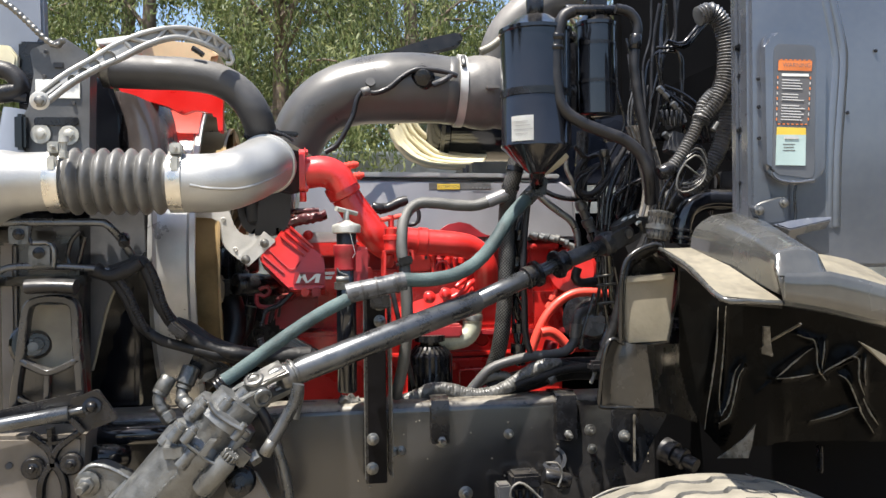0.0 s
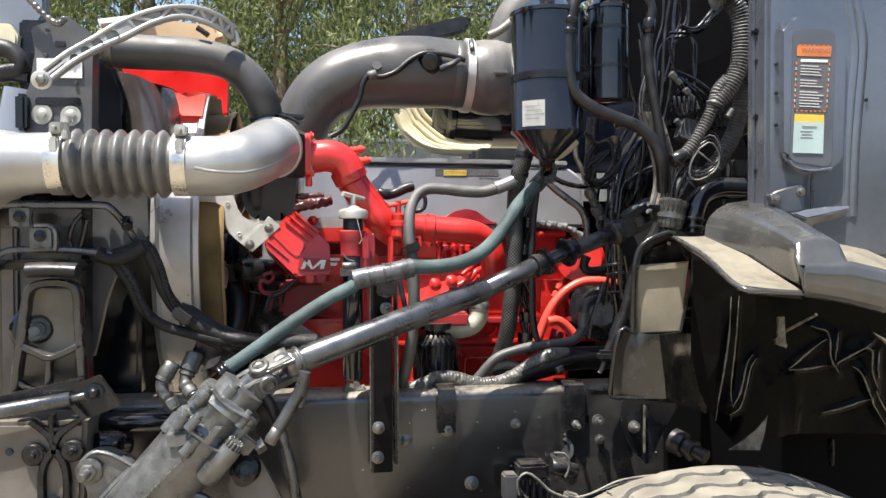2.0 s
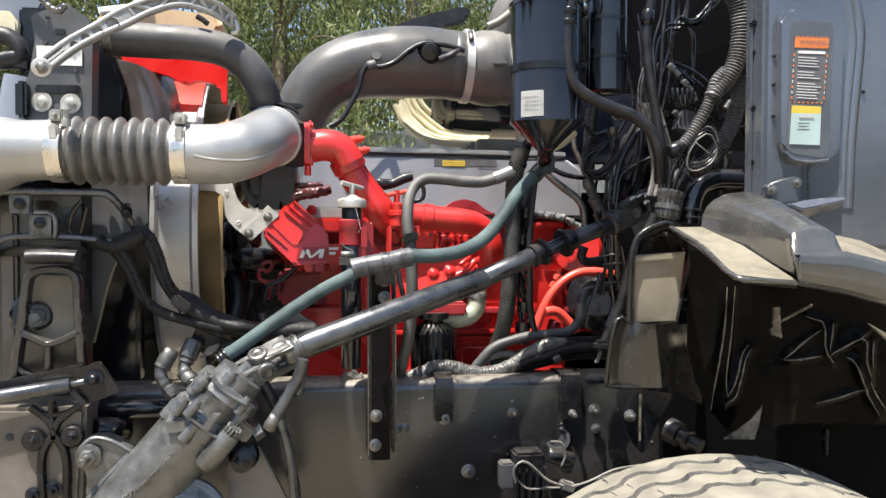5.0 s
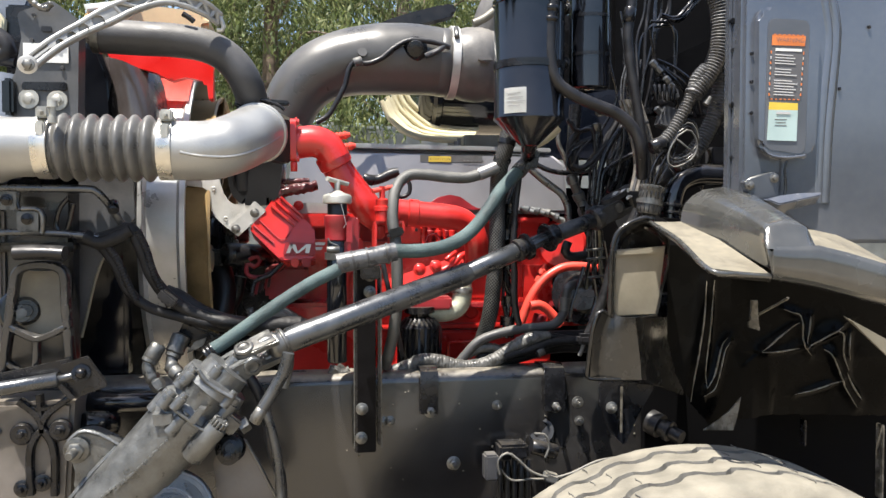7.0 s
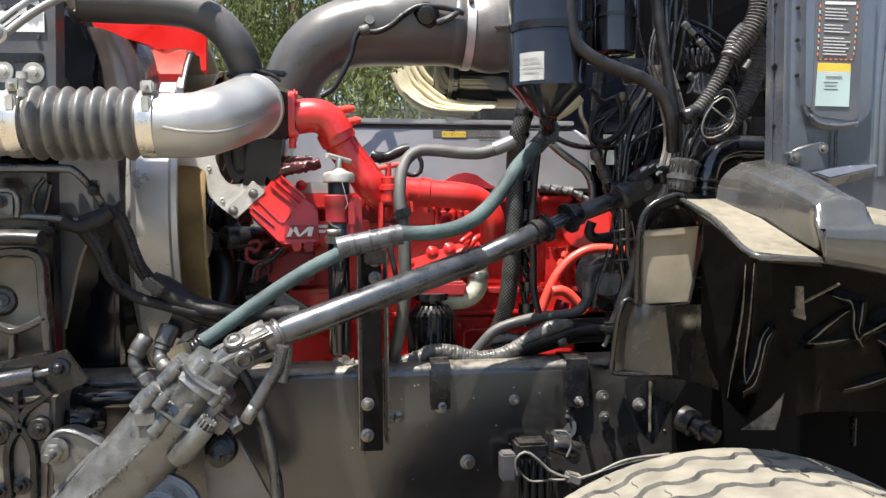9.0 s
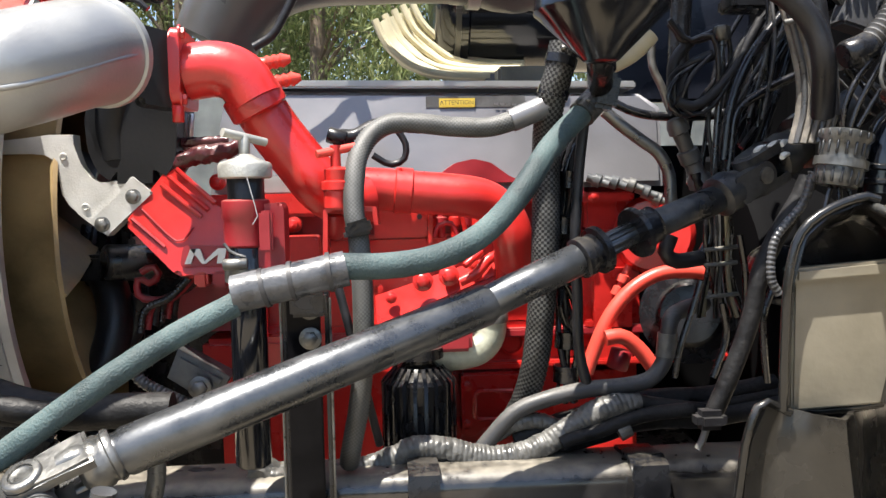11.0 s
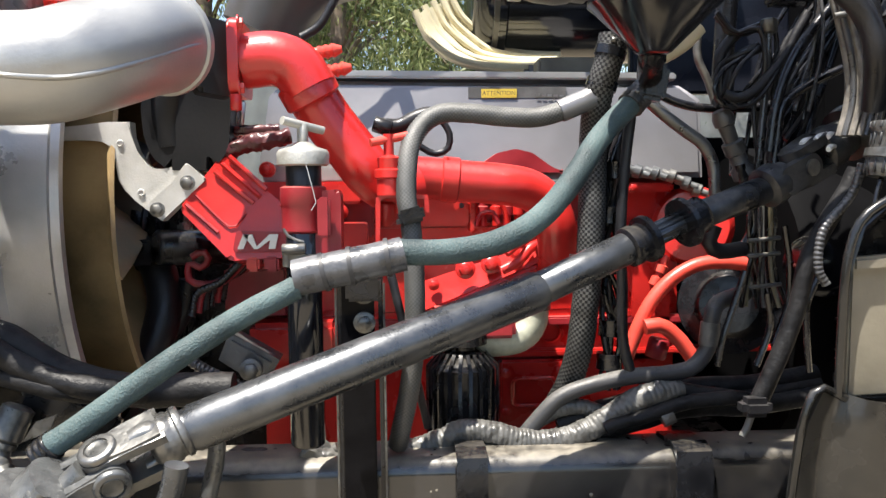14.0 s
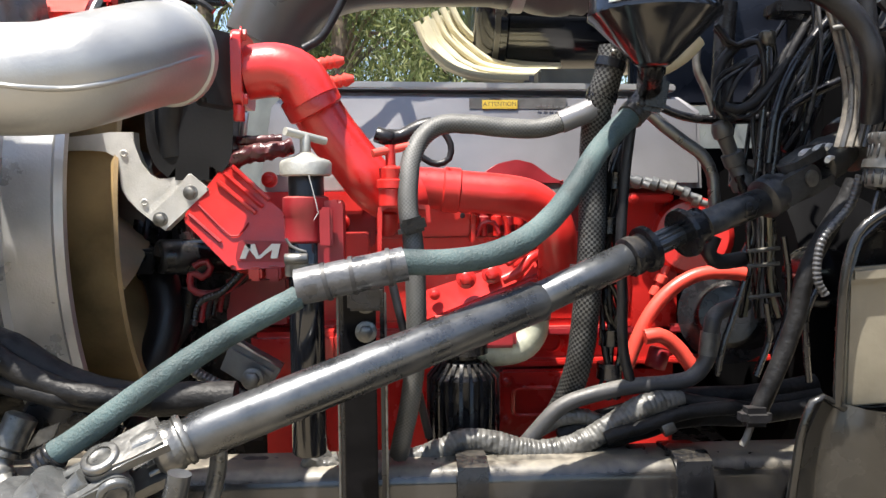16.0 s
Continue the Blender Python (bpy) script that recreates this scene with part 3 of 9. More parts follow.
cross = solo("crossmember", box((0.1, 2.4, 0.86), (0.25, 0.85, 0.16), bevel=0.02), BLACKPAINT, "black steel crossmember under the engine", "crossmember")

def rail_strap(x, w, drop, label):
    s = thing("rail_strap", (x, RAIL_Y, RAIL_TOP), label, "bracket", "brackets on the frame rail")
    b = sheet([[(x + o, 2.012, RAIL_TOP + 0.006), (x + o, 1.945, RAIL_TOP + 0.012), (x + o, 1.924, RAIL_TOP + 0.004), (x + o, 1.918, RAIL_TOP - 0.02), (x + o, 1.918, RAIL_TOP - drop)] for o in (-w / 2, w / 2)], 0.006, sub=2)
    part("strap", b, BLACKMETAL, s)
    return s

rail_strap(-0.007, 0.042, 0.095, "black steel strap bent over the frame rail")
s2 = rail_strap(0.298, 0.05, 0.10, "black steel bracket folded over the rail flange")
bolt(s2, (0.353, 1.912, 1.013), r=0.010, stud=0.012)

post = thing("upright_post", (-0.163, 1.920, 0.920), "black steel upright channel post bolted to the frame rail", "post")
PX0, PX1 = -0.178, -0.134
PZ0, PZ1 = 0.917, 1.349
part("web", box(((PX0 + PX1) / 2, 1.905, (PZ0 + PZ1) / 2), (PX1 - PX0, 0.008, PZ1 - PZ0), bevel=0.002), POSTPAINT, post)
for x_ in (PX0 - 0.0055, PX1 + 0.0125):
    part("pale_edge", box((x_, 1.9015, (PZ0 + PZ1) / 2), (0.0028, 0.004, PZ1 - PZ0 - 0.02), bevel=0.001), FITTING, post)
part("flange", box((PX1 + 0.008, 1.918, (PZ0 + PZ1) / 2 + 0.008), (0.006, 0.034, PZ1 - PZ0 - 0.016), bevel=0.002), BLACKMETAL, post)
part("flange", box((PX0 - 0.001, 1.918, (PZ0 + PZ1) / 2), (0.006, 0.034, PZ1 - PZ0), bevel=0.002), BLACKMETAL, post)
for q in ((-0.166, 1.900, 1.019), (-0.168, 1.900, 0.952), (-0.147, 1.900, 1.288), (-0.147, 1.900, 1.326)):
    bolt(post, q, r=0.0095, washer=1.5, material=ZINC)
part("clip", box((-0.147, 1.888, 1.333), (0.045, 0.02, 0.03), bevel=0.004), BLACKMETAL, post)

# the little valve with its wiring on the side of the rail
valve = thing("brake_valve", (0.214, 1.900, 0.834), "small dirty valve block with looped wiring on the frame rail", "valve")
part("body", box((0.184, 1.890, 0.913), (0.07, 0.06, 0.035), bevel=0.006), BLACKMETAL, valve)
part("body", rod((0.234, 1.900, 0.915), (0.297, 1.900, 0.898), 0.018), BLACKMETAL, valve)
part("connector", box((0.131, 1.880, 0.879), (0.032, 0.04, 0.06), bevel=0.004), PLATE, valve)
part("connector", box((0.274, 1.870, 0.848), (0.034, 0.03, 0.022), (0, 20, 0), bevel=0.004), WIREGREY, valve)
part("wire", tube([(0.149, 1.860, 0.864), (0.145, 1.860, 0.897), (0.167, 1.860, 0.913), (0.194, 1.860, 0.895), (0.224, 1.860, 0.867), (0.271, 1.860, 0.851), (0.319, 1.860, 0.858), (0.389, 1.860, 0.885), (0.487, 1.860, 0.894)], 0.0032, 8), WIREGREY, valve, "pale grey looped cable")
part("wire", tube([(0.152, 1.870, 0.874), (0.179, 1.870, 0.846), (0.226, 1.870, 0.846), (0.274, 1.870, 0.844)], 0.0025, 8), WIREGREY, valve)
part("wire", tube([(0.233, 1.870, 0.953), (0.260, 1.870, 0.949), (0.270, 1.870, 0.922), (0.260, 1.870, 0.895)], 0.0028, 8), WIREGREY, valve)
part("hose", tube([(0.295, 1.870, 0.840), (0.364, 1.870, 0.861), (0.449, 1.870, 0.876), (0.549, 1.870, 0.865), (0.636, 1.870, 0.850)], 0.0085, 10), RUBBER, valve)
part("grommet", lathe((0.270, 1.936, 0.942), (0.259, 1.900, 0.952), [(0, 0.03), (0.006, 0.03), (0.006, 0.022), (0.0, 0.02)], 24), INK, valve, "dark round opening")
for i in range(5):
    part("hose", rod((0.161 + i * 0.017, 1.905, 0.882), (0.161 + i * 0.017, 1.905, 0.796 - 0.1), 0.006, 10), RUBBER, valve)

# ---- engine ----
engine = thing("engine", (0.15, 2.55, 0.80), "red painted inline diesel truck engine with silver valve cover", "engine")

def face(a, b, depth, bevel=0.006):
    """A block whose front has the corners a and b (top left, bottom right) in one plane."""
    a, b = V(a), V(b)
    return box(((a.x + b.x) / 2, a.y + depth / 2, (a.z + b.z) / 2), (abs(b.x - a.x), depth, abs(a.z - b.z)), bevel=bevel)

part("block", face((-0.356, 2.360, 1.223), (0.423, 2.36, 0.86), 0.42, 0.012), RED, engine)
part("cylinder_head", face((-0.353, 2.370, 1.390), (0.415, 2.37, 1.217), 0.36, 0.008), RED, engine)
part("head_ledge", face((-0.334, 2.330, 1.462), (0.407, 2.33, 1.444), 0.40, 0.004), RED, engine)
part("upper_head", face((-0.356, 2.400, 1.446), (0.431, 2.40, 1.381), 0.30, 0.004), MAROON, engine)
# silver cover: sloped long box with a flat rim
cx0, cx1 = -0.353, 0.459
zt, zb = 1.656, 1.471
cov = part("valve_cover", slab([(cx0, 2.32, zb), (cx0 + 0.02, 2.36, zt - 0.03), (cx0 + 0.05, 2.37, zt), (cx1 - 0.03, 2.37, zt - 0.012), (cx1, 2.34, zt - 0.04), (cx1, 2.32, zb)], 0.30, 0.01, along=(0, 1, 0)), SHIELD, engine, "silver grey valve cover")
part("rim", box(((cx0 + cx1) / 2 + 0.01, 2.40, zt + 0.006), (cx1 - cx0 - 0.10, 0.08, 0.014), (0, 0.6, 0), bevel=0.003), ALU, cov)
part("sticker", face((0.054, 2.355, 1.636), (0.119, 2.355, 1.620), 0.003, 0), YELLOW, cov, "yellow warning sticker")
part("sticker", face((0.030, 2.357, 1.640), (0.211, 2.357, 1.620), 0.003, 0), WIREGREY, cov, "grey printed warning strip")
def words(text, at, size, parent, material):
    """Raised lettering that faces the -y side."""
    cu = bpy.data.curves.new("lettering", "FONT")
    cu.body, cu.size, cu.align_x, cu.align_y = text, size, "CENTER", "CENTER"
    tmp = new("lettering", cu)
    me = bpy.data.meshes.new_from_object(tmp)
    bpy.data.objects.remove(tmp)
    me.transform(Matrix.Translation(V(at) - spot(parent)) @ Matrix.Rotation(radians(90), 4, "X"))
    me.materials.append(material)
    ob = new("lettering", me)
    ob.parent = parent
    return ob
words("ATTENTION", (0.086, 2.353, 1.628), 0.011, cov, INK)
for k in range(6):
    part("print_bar", box((0.158 + 0.011 * k, 2.3535, 1.625 - 0.0006 * k), (0.007, 0.0015, 0.004), bevel=0), SHIELD, cov)
# plate with a hole, wiring clip and head details
part("manifold_plate", face((-0.068, 2.300, 1.445), (0.025, 2.300, 1.389), 0.02, 0.004), RED, engine)
# dark disc put in for the shade of the plate's hole
part("hole_disc", rod((0.011, 2.299, 1.425), (0.012, 2.305, 1.425), 0.005, 12), INK, engine)
part("manifold_plate", face((-0.192, 2.300, 1.441), (-0.146, 2.300, 1.371), 0.03, 0.004), MAROON, engine)
part("fuel_rail", tube([(0.023, 2.280, 1.429), (0.031, 2.280, 1.449), (0.050, 2.280, 1.454), (0.070, 2.280, 1.443), (0.085, 2.280, 1.419), (0.090, 2.280, 1.394)], 0.0045, 8), RED, engine)
part("fuel_rail", tube([(0.036, 2.290, 1.389), (0.044, 2.290, 1.409), (0.066, 2.290, 1.413), (0.076, 2.290, 1.393)], 0.004, 8), MAROON, engine)
for k in range(5):
    x = (0.033, 0.050, 0.074, 0.094, 0.114)[k]
    part("injector", lathe((x, 2.31, 1.388), (x, 2.31, 2), [(0, 0.007), (0.02, 0.007), (0.02, 0.011), (0.034, 0.011), (0.036, 0.006), (0.05 + 0.01 * (k % 2), 0.005)], 10), (RED, MAROON)[k % 2], engine)
ledge = part("intake_ledge", slab([(-0.070, 2.270, 1.293), (0.133, 2.270, 1.357), (0.145, 2.250, 1.321), (-0.067, 2.250, 1.236)], 0.09, 0.006), RED, engine)
for q in ((0.012, 2.238, 1.318), (0.056, 2.236, 1.326)):
    part("bolt", hexhead(q, (0, -1, 0.2), 0.012), RED, engine)
part("pad", slab([(0.047, 2.243, 1.341), (0.068, 2.243, 1.343), (0.072, 2.240, 1.312), (0.051, 2.240, 1.306)], 0.02, 0.004), RED, engine)
for q in ((-0.042, 2.250, 1.290), (0.100, 2.250, 1.343)):
    part("bolt", hexhead(q, (0, -1, 0.15), 0.007), RED, engine)
part("casting_arm", tube([(0.075, 2.240, 1.315), (0.105, 2.240, 1.330), (0.125, 2.245, 1.352), (0.150, 2.260, 1.360)], 0.009, 12), RED, engine)
part("vertical_plate", slab([(0.026, 2.285, 1.452), (0.034, 2.285, 1.457), (0.033, 2.285, 1.380), (0.026, 2.285, 1.378)], 0.06, 0.002), RED, engine)
for k in range(7):
    x_ = -0.30 + 0.105 * k
    part("head_bolt", hexhead((x_, 2.328, 1.453), (0, -1, 0), 0.007), RED, engine)
    part("core_rib", box((x_ + 0.03, 2.357, 1.262), (0.010, 0.02, 0.075), bevel=0.003), RED, engine)
for k in range(5):
    x_ = -0.24 + 0.14 * k
    part("core_plug", lathe((x_, 2.362, 1.185), (x_, 2.0, 1.185), [(0, 0.024), (0.006, 0.024), (0.008, 0.020), (0.003, 0.017), (0.003, 0.0)], 22), RED, engine)
part("strut", rod((0.081, 2.220, 1.344), (0.113, 2.240, 1.366), 0.006, 10), RED, engine)
# side covers low on the block
for a, b in (((0.083, 2.335, 1.135), (0.210, 2.335, 1.016)), ((-0.045, 2.335, 1.137), (0.075, 2.335, 1.019))):
    pl = part("side_cover", face(a, b, 0.03, 0.005), RED, engine)
    a, b = V(a), V(b)
    mid = (a + b) / 2
    ring = [(mid.x + sx * 0.04, 2.33, mid.z + sz * 0.026) for sx, sz in ((-1, -1), (1, -1), (1, 1), (-1, 1))]
    part("bead", tube(rounded(ring, 0.012) + [rounded(ring, 0.012)[0]], 0.004, 8, 0.006), RED, pl)
    for sx in (-1, 1):
        for sz in (-1, 1):
            part("bolt", hexhead((mid.x + sx * 0.052, 2.335, mid.z + sz * 0.036), (0, -1, 0), 0.007), RED, pl)
part("seam", box((0.25, 2.35, 1.147), (0.80, 0.03, 0.012), bevel=0.003), RED, engine)
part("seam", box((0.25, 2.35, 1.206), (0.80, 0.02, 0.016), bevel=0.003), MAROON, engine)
# rear right: flywheel housing and small parts
part("rear_housing", face((0.314, 2.340, 1.341), (0.425, 2.340, 1.126), 0.2, 0.02), RED, engine)
part("rear_head", face((0.327, 2.380, 1.492), (0.412, 2.380, 1.390), 0.2, 0.006), RED, engine)
part("rear_cover", lathe((0.461, 2.380, 1.378), (0.439, 2.320, 1.382), [(0, 0.075), (0.04, 0.075), (0.05, 0.065), (0.05, 0.0)], 28), RED, engine)
part("hub", lathe((0.502, 2.300, 1.238), (0.467, 2.220, 1.251), [(0, 0.09), (0.05, 0.088), (0.055, 0.06), (0.07, 0.05), (0.072, 0.0)], 28), BLACKMETAL, engine, "black round accessory drive")
part("sensor", lathe((0.370, 2.330, 1.272), (0.395, 2.330, 1.325), [(0, 0.010), (0.016, 0.010), (0.018, 0.006), (0.026, 0.006), (0.026, 0.012), (0.04, 0.012), (0.042, 0.007), (0.06, 0.006)], 12), REDHOSE, engine)
for q in ((0.325, 2.345, 1.218), (0.350, 2.345, 1.218)):
    part("bead", box(q, (0.016, 0.01, 0.016), bevel=0.003), RED, engine)
part("bracket", slab([(0.250, 2.300, 1.486), (0.301, 2.300, 1.496), (0.306, 2.300, 1.456), (0.255, 2.300, 1.446)], 0.03), MAROON, engine)
for k, q in enumerate(((0.342, 2.300, 1.485), (0.373, 2.300, 1.480), (0.399, 2.300, 1.467), (0.420, 2.300, 1.454), (0.311, 2.300, 1.489))):
    q = V(q)
    part("fitting", lathe(q, q + V((0.03, -0.01, -0.012)), [(0, 0.008), (0.012, 0.008), (0.012, 0.013), (0.024, 0.013), (0.026, 0.007), (0.04, 0.007)], 10), (DULLCAST, ZINC)[k % 2], engine)
part("hump", slab(rounded([(0.034, 2.310, 1.484), (0.057, 2.310, 1.505), (0.077, 2.310, 1.518), (0.110, 2.310, 1.525), (0.140, 2.310, 1.518), (0.176, 2.310, 1.492), (0.201, 2.310, 1.482)], 0.006), 0.06, 0.006), MAROON, engine)
part("dark_hose", tube([(-0.120, 2.270, 1.562), (-0.096, 2.270, 1.564), (-0.067, 2.270, 1.578), (-0.042, 2.270, 1.585)], 0.014, 12, wob=0.2), RUBBER, engine)
part("dark_hose", tube([(-0.067, 2.270, 1.532), (-0.038, 2.270, 1.516), (-0.014, 2.270, 1.525), (-0.011, 2.270, 1.551), (-0.023, 2.270, 1.571)], 0.006, 10), RUBBER, engine)
part("connector", rod((-0.141, 2.250, 1.567), (-0.111, 2.250, 1.557), 0.014, 14), BLACKMETAL, engine)
part("front_casting", face((-0.359, 2.240, 1.229), (-0.208, 2.240, 1.162), 0.14, 0.01), RED, engine)
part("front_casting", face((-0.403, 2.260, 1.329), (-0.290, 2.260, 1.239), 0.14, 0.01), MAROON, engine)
part("front_top", face((-0.330, 2.250, 1.499), (-0.169, 2.250, 1.466), 0.08, 0.006), ALU, engine, "pale gasket rim")
part("front_top", face((-0.341, 2.230, 1.470), (-0.160, 2.230, 1.431), 0.12, 0.006), RED, engine)
for q in ((-0.174, 2.200, 1.483), (-0.197, 2.220, 1.419), (-0.312, 2.200, 1.490)):
    part("cap", lathe(q, V(q) + V((0, -1, 0)), [(0, 0.013), (0.012, 0.013), (0.014, 0.008), (0.022, 0.007), (0.024, 0.0)], 12), RED, engine)
part("sump", face((-0.30, 2.40, 0.95), (0.6, 2.40, 0.72), 0.34, 0.03), BLACKMETAL, engine)

# front cover with ribs and badge
fc = thing("front_cover", (-0.3407, 2.0930, 1.3531), "red slanted engine front cover with ribs and silver badge", "engine cover")
part("panel", slab(rounded([(-0.3653, 2.1130, 1.5141), (-0.2710, 2.1020, 1.4326), (-0.2680, 2.0840, 1.3570), (-0.3534, 2.0820, 1.3531), (-0.4311, 2.1020, 1.4306)], 0.008), 0.12, 0.006), RED, fc)
for k in range(3):
    a, b = V((-0.3545, 2.1080, 1.5092)), V((-0.2994, 2.1020, 1.4581))
    o = V((-0.011 * k, -0.0014 * k, -0.011 * k))
    part("rib", tube([a + o, b + o * 0.9], 0.004, 8), RED, fc)
part("groove", tube([(-0.4055, 2.1030, 1.4513), (-0.3642, 2.0930, 1.4110), (-0.3475, 2.0920, 1.4031), (-0.3308, 2.0960, 1.4228)], 0.0016, 6), MAROON, fc)
part("groove", tube([(-0.4193, 2.1000, 1.4375), (-0.3711, 2.0900, 1.3953)], 0.003, 6), MAROON, fc)
bz = slab(rounded([(-0.3426, 2.0820, 1.3982), (-0.2699, 2.0820, 1.3953), (-0.2699, 2.0800, 1.3658), (-0.3485, 2.0800, 1.3668)], 0.006), 0.006, 0.001)
badge = part("badge", bz, MAROON, fc)
def strokes(quads):
    for q in quads:
        part("badge_shape", slab(q, 0.004, 0), SILVERINK, badge)
strokes([[(-0.3318, 2.0760, 1.3924), (-0.3229, 2.0760, 1.3924), (-0.3318, 2.0760, 1.3708), (-0.3406, 2.0760, 1.3708)],
         [(-0.3318, 2.0760, 1.3924), (-0.3180, 2.0760, 1.3924), (-0.3111, 2.0760, 1.3708), (-0.3161, 2.0760, 1.3708)],
         [(-0.2925, 2.0750, 1.3924), (-0.2807, 2.0750, 1.3924), (-0.3102, 2.0750, 1.3708), (-0.3161, 2.0750, 1.3708)],
         [(-0.2905, 2.0740, 1.3924), (-0.2797, 2.0740, 1.3924), (-0.2846, 2.0740, 1.3708), (-0.2944, 2.0740, 1.3708)]])
part("side_panel", slab(rounded([(-0.2788, 2.1060, 1.4031), (-0.1501, 2.1060, 1.4051), (-0.1492, 2.1060, 1.3530), (-0.2739, 2.1060, 1.3530)], 0.006), 0.06, 0.004), RED, fc)
strokes([[(-0.2788, 2.1000, 1.3963), (-0.2690, 2.1000, 1.3963), (-0.2759, 2.1000, 1.3727), (-0.2857, 2.1000, 1.3727)], [(-0.2709, 2.1000, 1.3963), (-0.2444, 2.1000, 1.3963), (-0.2474, 2.1000, 1.3894), (-0.2719, 2.1000, 1.3894)], [(-0.2739, 2.0990, 1.3855), (-0.2513, 2.0990, 1.3845), (-0.2542, 2.0990, 1.3776), (-0.2759, 2.0990, 1.3776)]])
part("lug", box((-0.3191, 2.0980, 1.3472), (0.02, 0.04, 0.022), bevel=0.004), RED, fc)
part("lug", box((-0.2916, 2.0980, 1.3472), (0.022, 0.04, 0.024), bevel=0.004), MAROON, fc)

# intake pipe: red elbow, slanting pipe, long manifold pipe
rp = thing("red_intake_pipe", (-0.119, 2.100, 1.461), "red painted charge air pipe bending down to the manifold", "pipe")
part("flange", slab(rounded([(-0.326, 1.975, 1.690), (-0.326, 2.080, 1.690), (-0.326, 2.080, 1.588), (-0.326, 1.975, 1.588)], 0.016), 0.014, 0.003, along=(1, 0.1, 0)), RED, rp)
for q in ((-0.312, 1.987, 1.682), (-0.312, 1.987, 1.596)):
    part("flange_bolt", hexhead(q, (1, 0.1, 0), 0.008), RED, rp)
part("ear", rod((-0.318, 1.985, 1.588), (-0.318, 1.985, 1.566), 0.008, 12), RED, rp)
part("elbow", tube([(-0.313, 2.020, 1.636), (-0.272, 2.020, 1.640), (-0.241, 2.020, 1.628), (-0.221, 2.020, 1.596)], 0.0379, 28, 0.01), RED, rp)
part("collar", lathe((-0.232, 2.025, 1.612), (-0.220, 2.030, 1.589), [(0, 0.0385), (0.003, 0.0412), (0.030, 0.0412), (0.033, 0.038)], 28), RED, rp)
part("pipe", tube([(-0.229, 2.050, 1.603), (-0.200, 2.050, 1.557), (-0.168, 2.050, 1.515), (-0.137, 2.050, 1.476), (-0.107, 2.100, 1.457), (-0.076, 2.120, 1.460)], 0.0369, 28, 0.012), RED, rp)
man = thing("manifold_pipe", (-0.024, 2.120, 1.469), "red painted intake manifold pipe running along the engine", "pipe")
part("pipe", tube([(-0.120, 2.130, 1.477), (-0.058, 2.130, 1.474), (0.003, 2.130, 1.468), (0.065, 2.130, 1.462), (0.107, 2.140, 1.453), (0.138, 2.150, 1.429), (0.151, 2.150, 1.395), (0.158, 2.170, 1.348), (0.161, 2.200, 1.317)], 0.0325, 28, 0.01), RED, man)
part("collar", lathe((-0.034, 2.130, 1.472), (-0.004, 2.130, 1.469), [(0, 0.033), (0.002, 0.0355), (0.026, 0.0355), (0.028, 0.033)], 28), RED, man)
part("clip", box((-0.024, 2.120, 1.499), (0.008, 0.02, 0.012), bevel=0.002), RED, man)
nip = thing("red_nozzle", (-0.200, 2.100, 1.650), "red finned fitting behind the intake pipe", "fitting")
for y, q in ((88, (-0.231, 2.100, 1.658)), (122, (-0.217, 2.100, 1.631))):
    b = V(q) + V((0.045, 0, 0.008))
    part("prong", lathe(q, b, [(0, 0.012)] + [(0.012 + 0.005 * i, 0.011 if i % 2 else 0.0085) for i in range(7)] + [(0.05, 0.005)], 14), REDHOSE, nip)

# green-grey elbow and spin-on filter
el = thing("elbow_pipe", (0.064, 2.200, 1.185), "pale greenish painted elbow pipe above the filter", "pipe")
part("elbow", tube([(0.004, 2.160, 1.208), (0.050, 2.160, 1.207), (0.091, 2.160, 1.213), (0.112, 2.160, 1.234), (0.116, 2.160, 1.266), (0.114, 2.160, 1.303)], 0.0254, 22, 0.008), GREENBRASS, el)
part("nut", lathe((-0.004, 2.160, 1.208), (0.020, 2.160, 1.208), [(0, 0.021), (0.022, 0.021), (0.024, 0.018)], 6), MAROON, el)
part("collar", lathe((0.116, 2.160, 1.259), (0.116, 2.160, 1.277), [(0, 0.028), (0.014, 0.028), (0.016, 0.026)], 22), ZINC, el)
fx, fz0, fz1 = -0.003, 1.064, 1.176
filt = thing("fuel_filter", (fx, 2.13, fz0), "black ribbed spin-on fuel filter with dusty shoulders", "filter")
FR = 0.0566
part("canister", lathe((fx, 2.13, fz0 - 0.05), (fx, 2.13, 3), [(0, FR * 0.9), (0.01, FR * 0.96), (fz1 - fz0 + 0.05, FR * 0.97), (fz1 - fz0 + 0.068, FR * 0.62), (fz1 - fz0 + 0.07, FR * 0.4)], 36), BLACKMETAL, filt)
for k in range(22):
    th = 2 * math.pi * k / 22
    c, s_ = math.cos(th), math.sin(th)
    q = [(fx + c * FR * a, 2.13 + s_ * FR * a, z) for a, z in ((0.96, fz0 + 0.012), (1.03, fz0 + 0.012), (1.03, fz1), (0.66, fz1 + 0.024), (0.62, fz1 + 0.016), (0.96, fz1 - 0.006))]
    part("rib", slab([V(v) + V((-s_, c, 0)) * -0.0028 for v in q], 0.0056, 0, along=(-s_, c, 0)), BLACKMETAL, filt)
part("neck", lathe((fx, 2.13, fz1 + 0.012), (fx, 2.13, 3), [(0, FR * 0.62), (0.010, FR * 0.6), (0.016, FR * 0.45), (0.022, FR * 0.45), (0.024, FR * 0.7), (0.04, FR * 0.7)], 28), BLACKMETAL, filt)
part("band", lathe((fx, 2.13, fz0 + 0.004), (fx, 2.13, 3), [(0, FR), (0, FR * 1.04), (0.006, FR * 1.04), (0.006, FR)], 36), BLACKGLOSS, filt)
